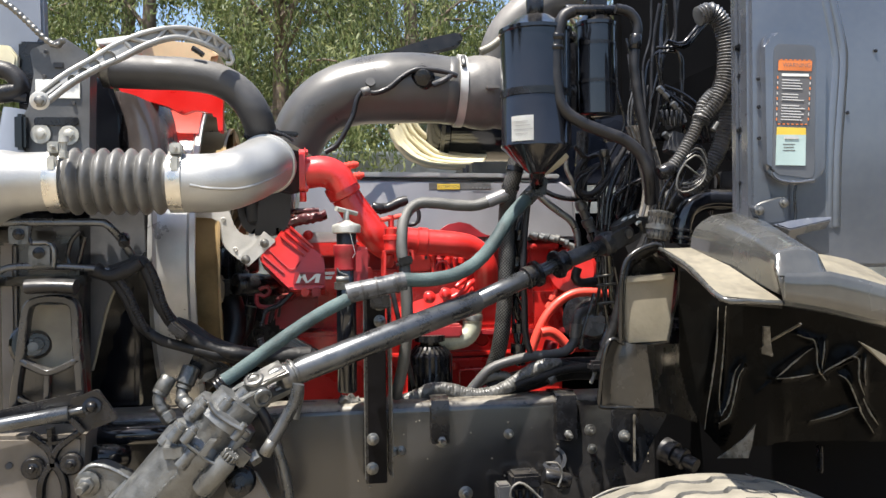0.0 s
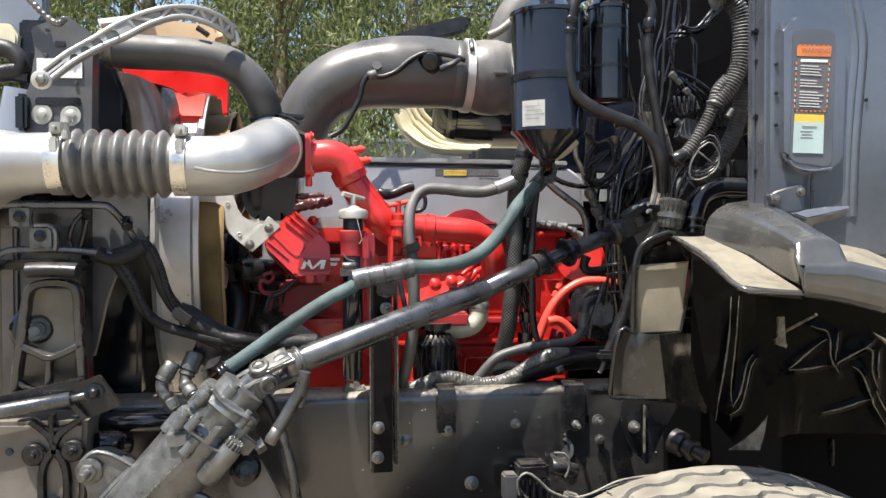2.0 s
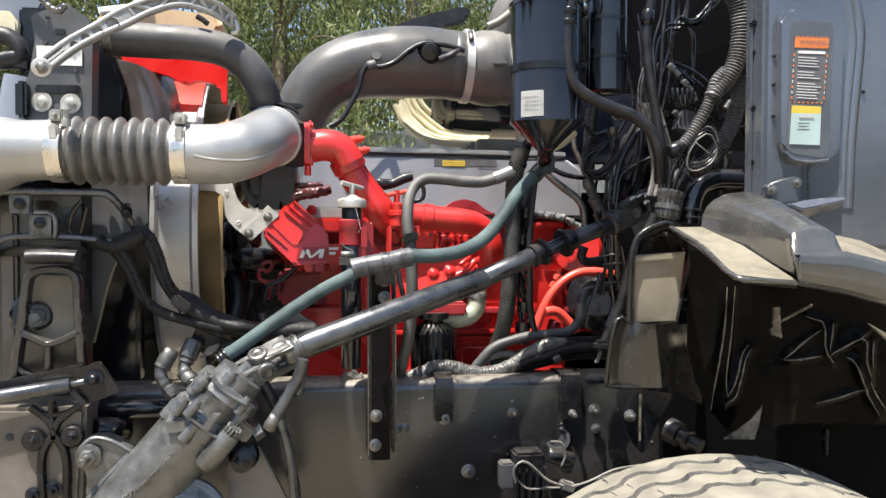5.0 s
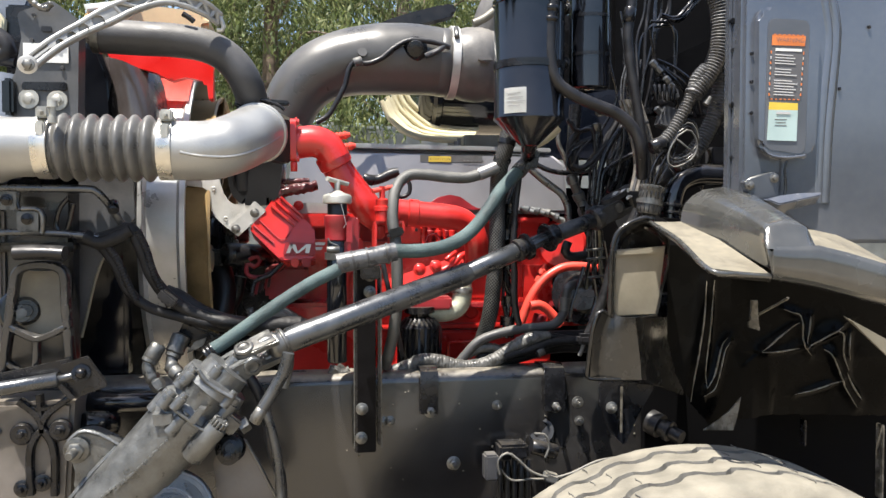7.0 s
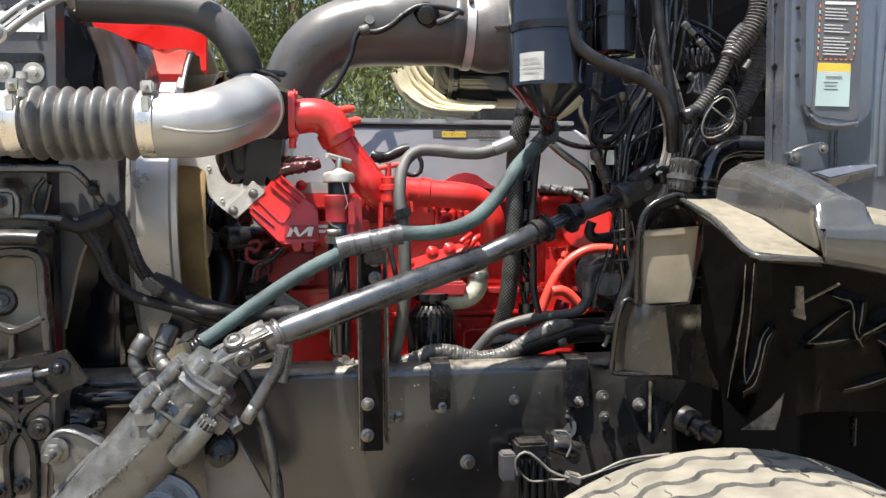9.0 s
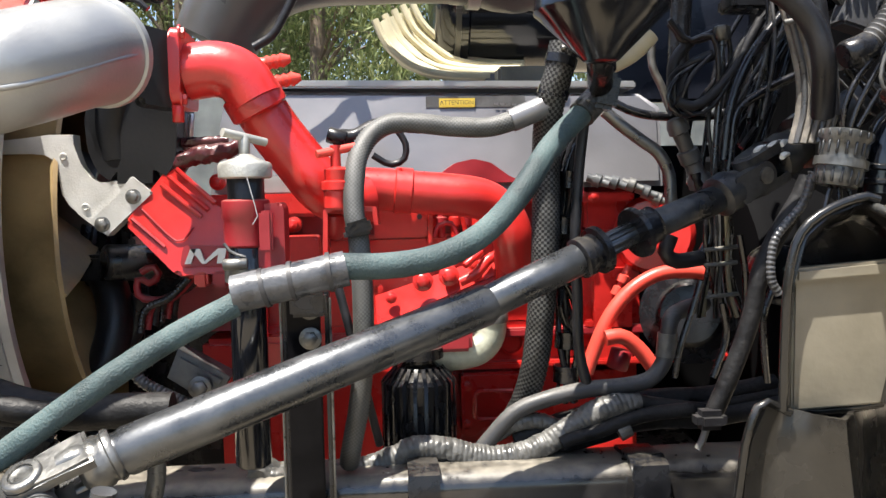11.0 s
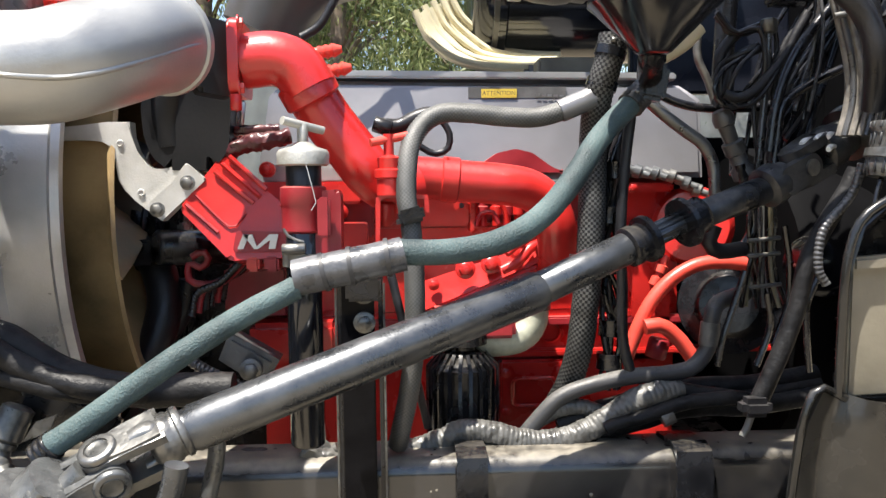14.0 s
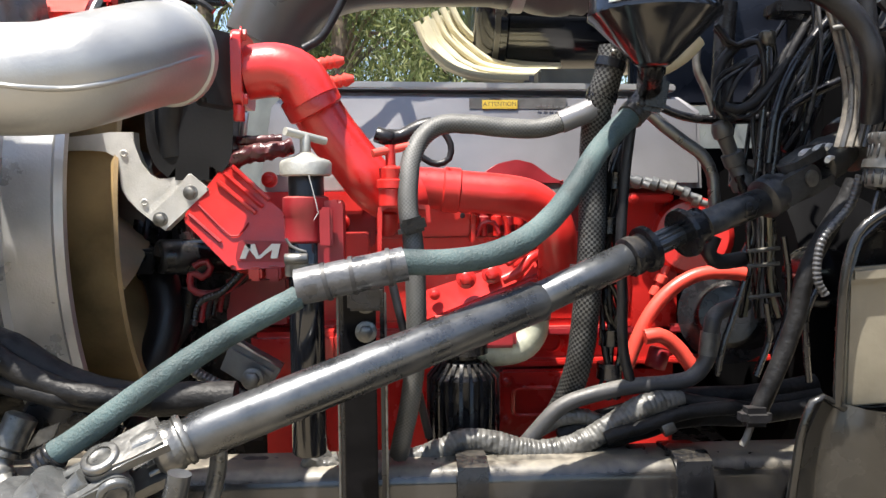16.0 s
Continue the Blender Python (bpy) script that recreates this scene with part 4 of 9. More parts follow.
part("mount", box((fx + 0.02, 2.2, fz1 + 0.06), (0.13, 0.16, 0.035), bevel=0.006), MAROON, filt)

# ---- fan, shroud, radiator ----
FX, FY, FZ, FRAD = -0.63, 2.48, 1.42, 0.45
shroud = thing("fan_shroud", (FX, FY, FZ - FRAD), "black moulded fan shroud with a bare aluminium outlet ring", "fan shroud")
part("ring", lathe((FX - 0.05, FY, FZ), (FX + 1, FY, FZ), [(0, FRAD - 0.004), (0, FRAD + 0.006), (0.012, FRAD + 0.014), (0.02, FRAD + 0.004), (0.088, FRAD + 0.004), (0.096, FRAD + 0.014), (0.108, FRAD + 0.012), (0.108, FRAD - 0.002), (0.0, FRAD - 0.006)], 96), RINGMETAL, shroud, "bare aluminium ring")
cone = bmesh.new()
a_ring, b_ring = [], []
for k in range(64):
    th = 2 * math.pi * k / 64
    c, s_ = math.cos(th), math.sin(th)
    sq = 0.50 / max(abs(c), abs(s_))
    sq = min(sq, 0.58)
    a_ring.append(cone.verts.new((FX - 0.20, FY + c * sq, FZ + s_ * sq)))
    b_ring.append(cone.verts.new((FX - 0.05, FY + c * (FRAD + 0.002), FZ + s_ * (FRAD + 0.002))))
for k in range(64):
    cone.faces.new((a_ring[k], a_ring[(k + 1) % 64], b_ring[(k + 1) % 64], b_ring[k]))
bmesh.ops.solidify(cone, geom=cone.faces[:], thickness=0.005)
part("cowl", cone, FILMED, shroud, "glossy black moulded cowl")
# red strip paints the red cover's reflection on the bare ring
seal_and_reflection = bmesh.new()
ra, rb = [], []
for k in range(25):
    th = radians(84 + 52 * k / 24)
    ra.append(seal_and_reflection.verts.new((FX - 0.06, FY + math.cos(th) * (FRAD + 0.02), FZ + math.sin(th) * (FRAD + 0.02))))
    rb.append(seal_and_reflection.verts.new((FX + 0.052, FY + math.cos(th) * (FRAD + 0.02), FZ + math.sin(th) * (FRAD + 0.02))))
for k in range(24):
    seal_and_reflection.faces.new((ra[k], ra[k + 1], rb[k + 1], rb[k]))
bmesh.ops.solidify(seal_and_reflection, geom=seal_and_reflection.faces[:], thickness=0.006)
part("seal_and_reflection", seal_and_reflection, REDHOSE, shroud, "red strip painting a red reflection on the ring")
FB = FX + 0.02
fan = thing("radiator_fan", (FB, FY, FZ), "amber moulded plastic radiator fan at rest", "fan")
part("hub", lathe((FB - 0.04, FY, FZ), (FB + 1, FY, FZ), [(0, 0.145), (0.085, 0.150), (0.092, 0.146), (0.092, 0.138), (0.04, 0.130), (0.04, 0.07)], 48), GREYPLASTIC, fan, "grey steel fan hub")
part("clutch", lathe((FB, FY, FZ), (FB + 1, FY, FZ), [(0, 0.075), (0.06, 0.075), (0.07, 0.05), (0.14, 0.04), (0.15, 0.03)], 30), BLACKMETAL, fan, "black fan clutch")
for k in range(11):
    th = 2 * math.pi * k / 11 + 0.2
    rows = []
    for rad, tw, ch in ((0.13, 0.95, 0.15), (0.22, 0.82, 0.21), (0.30, 0.70, 0.27), (0.362, 0.62, 0.31)):
        row = []
        for u in (-0.5, -0.17, 0.17, 0.5):
            tang = u * ch * math.cos(tw)
            ax = u * ch * math.sin(tw) + 0.02 * (0.25 - u * u)
            row.append((FB + ax, FY + math.cos(th) * rad - math.sin(th) * tang, FZ + math.sin(th) * rad + math.cos(th) * tang))
        rows.append(row)
    part("blade", sheet(rows, 0.005, sub=2), FANMAT, fan)
part("tip_ring", lathe((FB - 0.06, FY, FZ), (FB + 1, FY, FZ), [(0, 0.366), (0, 0.372), (0.132, 0.376), (0.140, 0.384), (0.146, 0.382), (0.140, 0.368), (0, 0.366)], 72), FANMAT, fan, "amber ring joining the blade tips")
rad = thing("radiator", (-0.90, 2.48, 0.92), "black radiator core with side tank behind the fan", "radiator")
part("core", box((-0.90, 2.48, 1.42), (0.09, 0.98, 1.02), bevel=0.006), BLACKMETAL, rad)
part("side_tank", box((-0.90, 1.95, 1.23), (0.13, 0.09, 0.62), bevel=0.02), BLACKPAINT, rad)
part("cooler_tank", tube([(-1.02, 1.95, 1.50), (-0.93, 1.95, 1.62), (-0.90, 1.95, 1.76)], 0.06, 20), BLUEGREY, rad, "blue grey cooler tank")
pw = thing("water_pump_drive", (-0.38, 2.4, 1.2), "black pulleys and belt bracketry on the engine front", "pulley")
for q, r in (((-0.575, 2.400, 1.375), 0.085), ((-0.626, 2.500, 1.205), 0.10)):
    q = V(q)
    part("pulley", lathe(q, q + V((1, 0, 0)), [(0, r), (0.008, r)] + [(0.010 + 0.006 * i, r - (0.006 if i % 2 else 0)) for i in range(5)] + [(0.045, r), (0.05, r * 0.5), (0.06, r * 0.4)], 36), BLACKMETAL, pw)
part("bracket", slab([(-0.563, 2.250, 1.375), (-0.460, 2.250, 1.374), (-0.462, 2.250, 1.331), (-0.562, 2.250, 1.332)], 0.05, 0.006), BLACKMETAL, pw)
part("shaft", rod((-0.503, 2.220, 1.364), (-0.391, 2.300, 1.356), 0.03), BLACKMETAL, pw)
part("hose", tube([(-0.439, 2.200, 1.349), (-0.421, 2.200, 1.358), (-0.412, 2.200, 1.344), (-0.426, 2.200, 1.331), (-0.444, 2.200, 1.340), (-0.441, 2.200, 1.308), (-0.391, 2.200, 1.307), (-0.367, 2.200, 1.334)], 0.006, 10), MAROON, pw)
part("column", face((-0.514, 2.340, 1.494), (-0.489, 2.340, 1.083), 0.08, 0.01), BLACKMETAL, pw)
part("cover", face((-0.489, 2.300, 1.400), (-0.477, 2.300, 1.364), 0.04, 0.006), DULLCAST, pw)
part("foot", slab([(-0.363, 2.100, 1.241), (-0.288, 2.100, 1.196), (-0.314, 2.100, 1.152), (-0.381, 2.100, 1.198)], 0.05, 0.008), DULLCAST, pw)
bolt(pw, (-0.328, 2.085, 1.186), r=0.012)
for k in range(6):
    o = k * 0.012
    part("cable", tube([V(q) + V((o * 0.6, o, o * 0.3)) for q in [(-0.430, 2.150, 1.260), (-0.420, 2.150, 1.296), (-0.384, 2.150, 1.313), (-0.357, 2.150, 1.339), (-0.334, 2.150, 1.366)]], 0.006, 8, ripple=0.06, pitch=0.006), (WIRE, MAROON, RUBBER)[k % 3], pw)
part("loom", tube([(-0.431, 2.100, 1.234), (-0.419, 2.100, 1.199), (-0.374, 2.100, 1.171), (-0.336, 2.100, 1.153)], 0.0085, 10, ripple=0.1, pitch=0.007), LOOM, pw)

lowh = thing("lower_coolant_hose", (-0.50, 2.28, 1.12), "black lower coolant hoses curling behind the fan ring", "hose")
part("hose", tube([(-0.575, 2.32, 1.36), (-0.545, 2.32, 1.345), (-0.520, 2.30, 1.31), (-0.510, 2.28, 1.25), (-0.535, 2.26, 1.17), (-0.60, 2.26, 1.10)], 0.030, 22), RUBBER, lowh)
part("hose", tube([(-0.470, 2.30, 1.30), (-0.485, 2.30, 1.24), (-0.520, 2.28, 1.19), (-0.560, 2.26, 1.17)], 0.017, 18), RUBBER, lowh)
# added dark plate, hides bright ground seen through the gap below the fan
part("gap_filler_plate", slab([(-0.585, 2.44, 1.33), (-0.34, 2.44, 1.36), (-0.34, 2.44, 0.95), (-0.60, 2.44, 0.95)], 0.02, 0.004), BLACKMETAL, lowh)

# ---- charge air line ----
ct = thing("charge_air_tank", (-0.852, 1.740, 1.508), "cast aluminium charge air cooler outlet flaring into a neck", "pipe")
part("outlet", tube([(-1.030, 1.775, 1.566), (-0.968, 1.775, 1.574), (-0.906, 1.775, 1.590), (-0.863, 1.775, 1.595), (-0.821, 1.775, 1.597), (-0.791, 1.775, 1.597)], lambda f: 0.108 - 0.049 * min(1, f / 0.72), 36, 0.012), ALU, ct)
bel = thing("bellows_hose", (-0.674, 1.745, 1.531), "grey silicone bellows hose clamped between two aluminium pipes", "hose")
b0, b1 = V((-0.795, 1.775, 1.597)), V((-0.561, 1.775, 1.596))
bl = (b1 - b0).length
prof = []
for i in range(141):
    s_ = bl * i / 140
    f = (s_ / bl - 0.09) / 0.80
    bump_ = 0.5 - 0.5 * math.cos(2 * math.pi * 7 * f) if 0 < f < 1 else 0
    prof.append((s_, 0.0545 + 0.0135 * bump_ ** 0.5))
part("bellows", lathe(b0, b1, prof, 48), BELLOW, bel)
for q0, q1 in (((-0.795, 1.775, 1.597), (-0.780, 1.775, 1.597)), ((-0.565, 1.775, 1.596), (-0.550, 1.775, 1.596))):
    c = clampband(q0, q1, 0.0605, 0.028, bel, GOLDZINC, "band_clamp", lug=False)
    d = V(q0)
    part("bolt_lug", box((d.x + 0.004, d.y - 0.030, d.z + 0.064), (0.024, 0.03, 0.022), bevel=0.003), CAPMETAL, c)
    part("bolt_lug", box((d.x + 0.004, d.y - 0.056, d.z + 0.03), (0.018, 0.012, 0.03), bevel=0.003), CAPMETAL, c)
    part("screw", rod((d.x + 0.004, d.y - 0.06, d.z + 0.062), (d.x + 0.004, d.y + 0.01, d.z + 0.07), 0.004, 8), CAPMETAL, c)
part("screw", lathe((-0.762, 1.700, 1.636), (-0.762, 1.700, 1.663), [(0, 0.009), (0.012, 0.009), (0.013, 0.006), (0.03, 0.006), (0.03, 0.010), (0.042, 0.009)], 12), CAPMETAL, bel)
cp = thing("charge_air_elbow", (-0.438, 1.800, 1.535), "cast aluminium charge air elbow with a raised mould seam", "pipe")
ELB = [(-0.568, 1.775, 1.594), (-0.526, 1.775, 1.593), (-0.482, 1.785, 1.596), (-0.449, 1.800, 1.607), (-0.423, 1.840, 1.623), (-0.407, 1.890, 1.639), (-0.397, 1.935, 1.649)]
part("elbow", tube(ELB, lambda f: 0.0595 + 0.005 * f, 40, 0.008), ALU, cp)
part("mould_seam", tube([(-0.532, 1.715, 1.585), (-0.502, 1.720, 1.580), (-0.472, 1.727, 1.578), (-0.443, 1.737, 1.579), (-0.414, 1.753, 1.586), (-0.388, 1.782, 1.599), (-0.364, 1.826, 1.617), (-0.349, 1.870, 1.632), (-0.343, 1.895, 1.639)], 0.0032, 8), ALU, cp)
e0, e1 = V(ELB[-2]), V(ELB[-1])
d = (e1 - e0).normalized()
part("bead", lathe(e1 - d * 0.012, e1 + d, [(0, 0.062), (0.003, 0.068), (0.012, 0.069), (0.015, 0.064), (0.022, 0.064)], 40), ALU, cp)
part("clip_wire", tube([(-0.446, 1.930, 1.713), (-0.430, 1.930, 1.707), (-0.399, 1.930, 1.724), (-0.355, 1.930, 1.714), (-0.336, 1.930, 1.701)], 0.004, 8), BLACKMETAL, cp)
part("clip", box((-0.375, 1.950, 1.722), (0.10, 0.03, 0.010), (0, 4, 0), bevel=0.003), BLACKMETAL, cp)

# dark housing between elbow and red pipe, with the rounded body below
th_ = thing("throttle_housing", (-0.403, 2.000, 1.484), "dark grey cast throttle housing with a connector", "housing")
part("flange_block", slab(rounded([(-0.372, 2.000, 1.699), (-0.321, 2.020, 1.687), (-0.326, 2.020, 1.587), (-0.372, 2.000, 1.594)], 0.008), 0.05, 0.006), THROTTLE, th_)
part("body", slab(rounded([(-0.389, 2.110, 1.710), (-0.342, 2.110, 1.705), (-0.346, 2.110, 1.630), (-0.356, 2.110, 1.518), (-0.378, 2.110, 1.490), (-0.412, 2.110, 1.488), (-0.447, 2.110, 1.489), (-0.470, 2.110, 1.509), (-0.481, 2.110, 1.540), (-0.484, 2.110, 1.590), (-0.444, 2.110, 1.647)], 0.012, 4), 0.10, 0.018), THROTTLE, th_, smooth=60)
part("lobe", tube([(-0.437, 2.135, 1.642), (-0.446, 2.135, 1.600), (-0.450, 2.135, 1.564), (-0.446, 2.135, 1.524)], lambda f: 0.036 - 0.008 * f, 26, 0.006), THROTTLE, th_, smooth=60)
part("shoulder", slab([(-0.3954, 2.1380, 1.6106), (-0.3582, 2.1380, 1.6230), (-0.3675, 2.1380, 1.5238), (-0.3861, 2.1380, 1.4960), (-0.4191, 2.1380, 1.4960), (-0.4274, 2.1380, 1.5352)], 0.03, 0.010), THROTTLE, th_, smooth=60)
part("latch", tube([(-0.4171, 2.1340, 1.5115), (-0.4202, 2.1320, 1.5290), (-0.4057, 2.1320, 1.5404), (-0.3871, 2.1320, 1.5332), (-0.3768, 2.1340, 1.5156)], 0.0045, 10), BLACKMETAL, th_)
part("connector", box((-0.3974, 2.1360, 1.5166), (0.030, 0.026, 0.024), (0, 35, 0), bevel=0.005), BLACKMETAL, th_)
part("connector", rod((-0.3861, 2.1300, 1.5115), (-0.3768, 2.1320, 1.4980), 0.009, 14), BLACKMETAL, th_)
part("rod", rod((-0.345, 2.180, 1.597), (-0.352, 2.180, 1.539), 0.005, 10), GOLDZINC, th_)
part("rod", rod((-0.350, 2.160, 1.595), (-0.355, 2.160, 1.538), 0.005, 10), ZINC, th_)
part("wiring", tube([(-0.3584, 2.1250, 1.5175), (-0.3311, 2.1200, 1.5280), (-0.2996, 2.1200, 1.5333), (-0.2659, 2.1300, 1.5406)], 0.0125, 20, 0.003, wob=0.2, crease=0.5), WRAPMAROON, th_, "crinkled dark maroon loom wrap")
part("wiring", tube([(-0.3519, 2.1400, 1.5490), (-0.3204, 2.1400, 1.5500), (-0.2836, 2.1450, 1.5521)], 0.008, 14, 0.003, crease=0.4), WRAPMAROON, th_)

br = thing("engine_bracket", (-0.463, 2.118, 1.409), "bare cast aluminium bracket bolted with two hex bolts", "bracket")
ARM = [(-0.648, 1.552), (-0.607, 1.554), (-0.574, 1.557), (-0.533, 1.562), (-0.502, 1.562), (-0.501, 1.538), (-0.494, 1.517), (-0.482, 1.498), (-0.469, 1.489), (-0.454, 1.489), (-0.440, 1.494), (-0.422, 1.504), (-0.391, 1.475), (-0.459, 1.412), (-0.485, 1.433), (-0.499, 1.445), (-0.513, 1.459), (-0.522, 1.475), (-0.525, 1.497), (-0.524, 1.516), (-0.530, 1.528), (-0.542, 1.535), (-0.567, 1.535), (-0.649, 1.534)]
armbm = slab([(x, 2.112, z) for x, z in ARM], 0.03, 0.0025)
bmesh.ops.triangulate(armbm, faces=armbm.faces[:])
part("arm", armbm, ALU2, br, smooth=35)
part("boss", slab(rounded([(-0.418, 2.104, 1.500), (-0.389, 2.104, 1.475), (-0.457, 2.104, 1.413), (-0.482, 2.104, 1.434), (-0.461, 2.104, 1.453), (-0.441, 2.104, 1.470), (-0.432, 2.104, 1.483)], 0.003), 0.012, 0.003), ALU2, br)
for q in ((-0.417, 2.104, 1.470), (-0.463, 2.104, 1.430)):
    bolt(br, q, r=0.0085, washer=1.35, material=ZINC)
for q in ((-0.516, 2.112, 1.530), (-0.488, 2.112, 1.456)):
    part("ejector_mark", lathe(q, V(q) + V((0, -1, 0)), [(0, 0.0055), (0.002, 0.0052), (0.0028, 0.0042), (0.0015, 0.0036), (0.0015, 0)], 16), ALU2, br)

# ---- oil filler with T handle, red drain cock ----
dip = thing("oil_filler", (-0.227, 1.900, 1.140), "black filler tube with a silver T-handle cap in a red clamp", "filler tube")
DX, DY = -0.220, 1.90
zcap, zneck, zred0, zred1, zbot = 1.505, 1.462, 1.390, 1.459, 1.129
part("tube", rod((DX - 0.002, DY, zbot), (DX - 0.002, DY, zneck), 0.0225, 28), BLACKGLOSS, dip)
part("neck", rod((DX, DY, zneck - 0.04), (DX, DY, zcap - 0.012), 0.0225, 28), RUBBER, dip)
cap = part("cap", lathe((DX, DY, zcap - 0.016), (DX, DY, 3), [(0, 0.030), (0.002, 0.0325), (0.016, 0.033), (0.02, 0.03), (0.024, 0.018), (0.03, 0.008)], 32), CAPMETAL, dip, "silver screw cap")
part("handle_stem", rod((DX, DY, zcap), (DX, DY, 1.542), 0.007, 14), CAPMETAL, cap)
part("handle_bar", tube([(-0.243, 1.885, 1.545), (-0.221, 1.900, 1.540), (-0.196, 1.915, 1.534)], 0.0068, 12, squash=0.8), CAPMETAL, cap)
# shade on the clamp block and sleeve is painted in with the darker red
part("clamp_block", slab(rounded([(-0.213, 1.885, 1.457), (-0.177, 1.885, 1.459), (-0.173, 1.885, 1.452), (-0.173, 1.885, 1.370), (-0.211, 1.885, 1.370)], 0.006), 0.05, 0.004), MAROON, dip, "red clamp block with shade in its colour")
part("sleeve", lathe((DX - 0.001, DY, 1.405), (DX - 0.001, DY, 3), [(0, 0.0235), (0.003, 0.027), (0.034, 0.027), (0.038, 0.029), (1.462 - 1.405, 0.029), (1.464 - 1.405, 0.024)], 30), MAROON, dip, "red sleeve with shade in its colour")
part("rib", box((-0.193, 1.872, 1.425), (0.016, 0.012, 0.05), bevel=0.003), MAROON, dip)
part("band", lathe((DX - 0.003, DY, 1.363), (DX - 0.003, DY, 3), [(0, 0.024), (0, 0.0262), (0.016, 0.0262), (0.016, 0.024)], 28), ZINC, dip)
part("nut", rod((-0.245, 1.870, 1.386), (-0.216, 1.870, 1.387), 0.007, 12), ZINC, dip)
part("string", tube([(-0.213, 1.868, 1.490), (-0.208, 1.868, 1.470), (-0.204, 1.868, 1.453), (-0.202, 1.868, 1.441), (-0.208, 1.868, 1.434)], 0.0006, 6), PRINT, dip, "thin pale thread")
part("wire", tube([(-0.243, 1.870, 1.412), (-0.235, 1.870, 1.401), (-0.218, 1.870, 1.395)], 0.002, 6), ZINC, dip)

tv = thing("drain_cock", (-0.114, 1.970, 1.454), "red painted T-handle valve on a bracket", "valve")
part("handle", tube([(-0.137, 1.955, 1.520), (-0.113, 1.965, 1.525), (-0.086, 1.975, 1.531)], 0.0062, 12, squash=0.9), REDHOSE, tv)
TX = -0.113
part("body", lathe((TX, 1.965, 1.450), (TX, 1.965, 3), [(0, 0.017), (0.022, 0.017), (0.024, 0.02), (0.034, 0.02), (0.036, 0.015), (0.05, 0.016), (0.054, 0.007), (0.082, 0.007)], 18), RED, tv)
part("bracket", sheet([[(-0.133, 1.960, 1.378), (-0.131, 1.960, 1.447), (-0.118, 1.960, 1.453), (-0.061, 1.960, 1.450), (-0.059, 1.960, 1.427)], [(-0.134, 2.020, 1.373), (-0.133, 2.020, 1.446), (-0.119, 2.020, 1.453), (-0.059, 2.020, 1.449), (-0.056, 2.020, 1.425)]], 0.006, sub=2), RED, tv)
part("knob", lathe((-0.119, 1.990, 1.407), (-0.118, 1.990, 1.450), [(0, 0.008), (0.008, 0.015), (0.03, 0.015), (0.034, 0.01)], 16), RED, tv)
part("clip", box((-0.084, 1.935, 1.424), (0.034, 0.04, 0.02), (0, -15, 0), bevel=0.004), BLACKMETAL, tv)

# ---- hoses ----
bh = thing("braided_hose", (-0.100, 1.920, 1.122), "dark braided coolant hose looping over the engine", "hose")
part("hose", tube([(0.135, 2.000, 1.566), (0.095, 2.000, 1.556), (0.048, 2.000, 1.557), (0.001, 2.000, 1.562), (-0.039, 2.000, 1.562), (-0.066, 1.990, 1.546), (-0.083, 1.970, 1.518), (-0.089, 1.955, 1.484), (-0.090, 1.945, 1.446), (-0.085, 1.940, 1.409), (-0.082, 1.935, 1.365), (-0.081, 1.930, 1.305), (-0.083, 1.930, 1.245), (-0.091, 1.935, 1.183), (-0.101, 1.950, 1.132), (-0.106, 1.970, 1.102)], 0.0130, braid=0.07, pitch=0.011), [BRAID, BRAIDDARK], bh)
part("cuff", tube([(0.127, 2.000, 1.564), (0.147, 2.000, 1.572), (0.171, 2.000, 1.582), (0.193, 2.010, 1.594)], 0.0158, 24), SHIELD, bh, "pale grey cuff")
part("cable_tie", lathe((-0.087, 1.940, 1.420), (-0.086, 1.940, 1.413), [(0, 0.016), (0, 0.018), (0.006, 0.018), (0.006, 0.016)], 20), INK, bh)
part("rod", rod((-0.115, 1.940, 1.357), (-0.064, 1.970, 1.125), 0.006, 10), RUBBER, bh)

teal = thing("power_steering_hose", (-0.469, 1.740, 1.183), "teal fabric covered hose with a grey heat sleeve", "hose")
part("hose", tube([(-0.477, 1.730, 1.190), (-0.442, 1.735, 1.212), (-0.384, 1.745, 1.253), (-0.333, 1.760, 1.287), (-0.282, 1.785, 1.317), (-0.222, 1.810, 1.346)], 0.0140, 24, wob=0.03), TEAL, teal)
part("hose", tube([(-0.100, 1.820, 1.385), (-0.050, 1.825, 1.384), (-0.002, 1.835, 1.389), (0.041, 1.850, 1.402), (0.083, 1.870, 1.428), (0.125, 1.900, 1.470), (0.164, 1.940, 1.518), (0.197, 1.965, 1.550), (0.230, 1.985, 1.578)], 0.0156, 24, wob=0.03), TEAL, teal)
part("sleeve", tube([(-0.223, 1.815, 1.357), (-0.189, 1.815, 1.364), (-0.150, 1.815, 1.372), (-0.096, 1.820, 1.383)], lambda f: 0.0211 * (1.03 - 0.06 * f), 28, 0.008, wob=0.04), SLEEVE, teal, "grey wrapped heat sleeve")
for q0, q1 in (((-0.191, 1.815, 1.363), (-0.183, 1.815, 1.365)), ((-0.160, 1.815, 1.370), (-0.154, 1.815, 1.371)), ((-0.117, 1.817, 1.379), (-0.110, 1.817, 1.380))):
    part("tie", lathe(q0, q1, [(0, 0.0215), (0, 0.0232), (0.005, 0.0232), (0.005, 0.0215)], 24), INK, teal)
part("ferrule", tube([(-0.487, 1.730, 1.180), (-0.471, 1.730, 1.193)], 0.0162, 20, ripple=0.05, pitch=0.008), BLACKMETAL, teal)
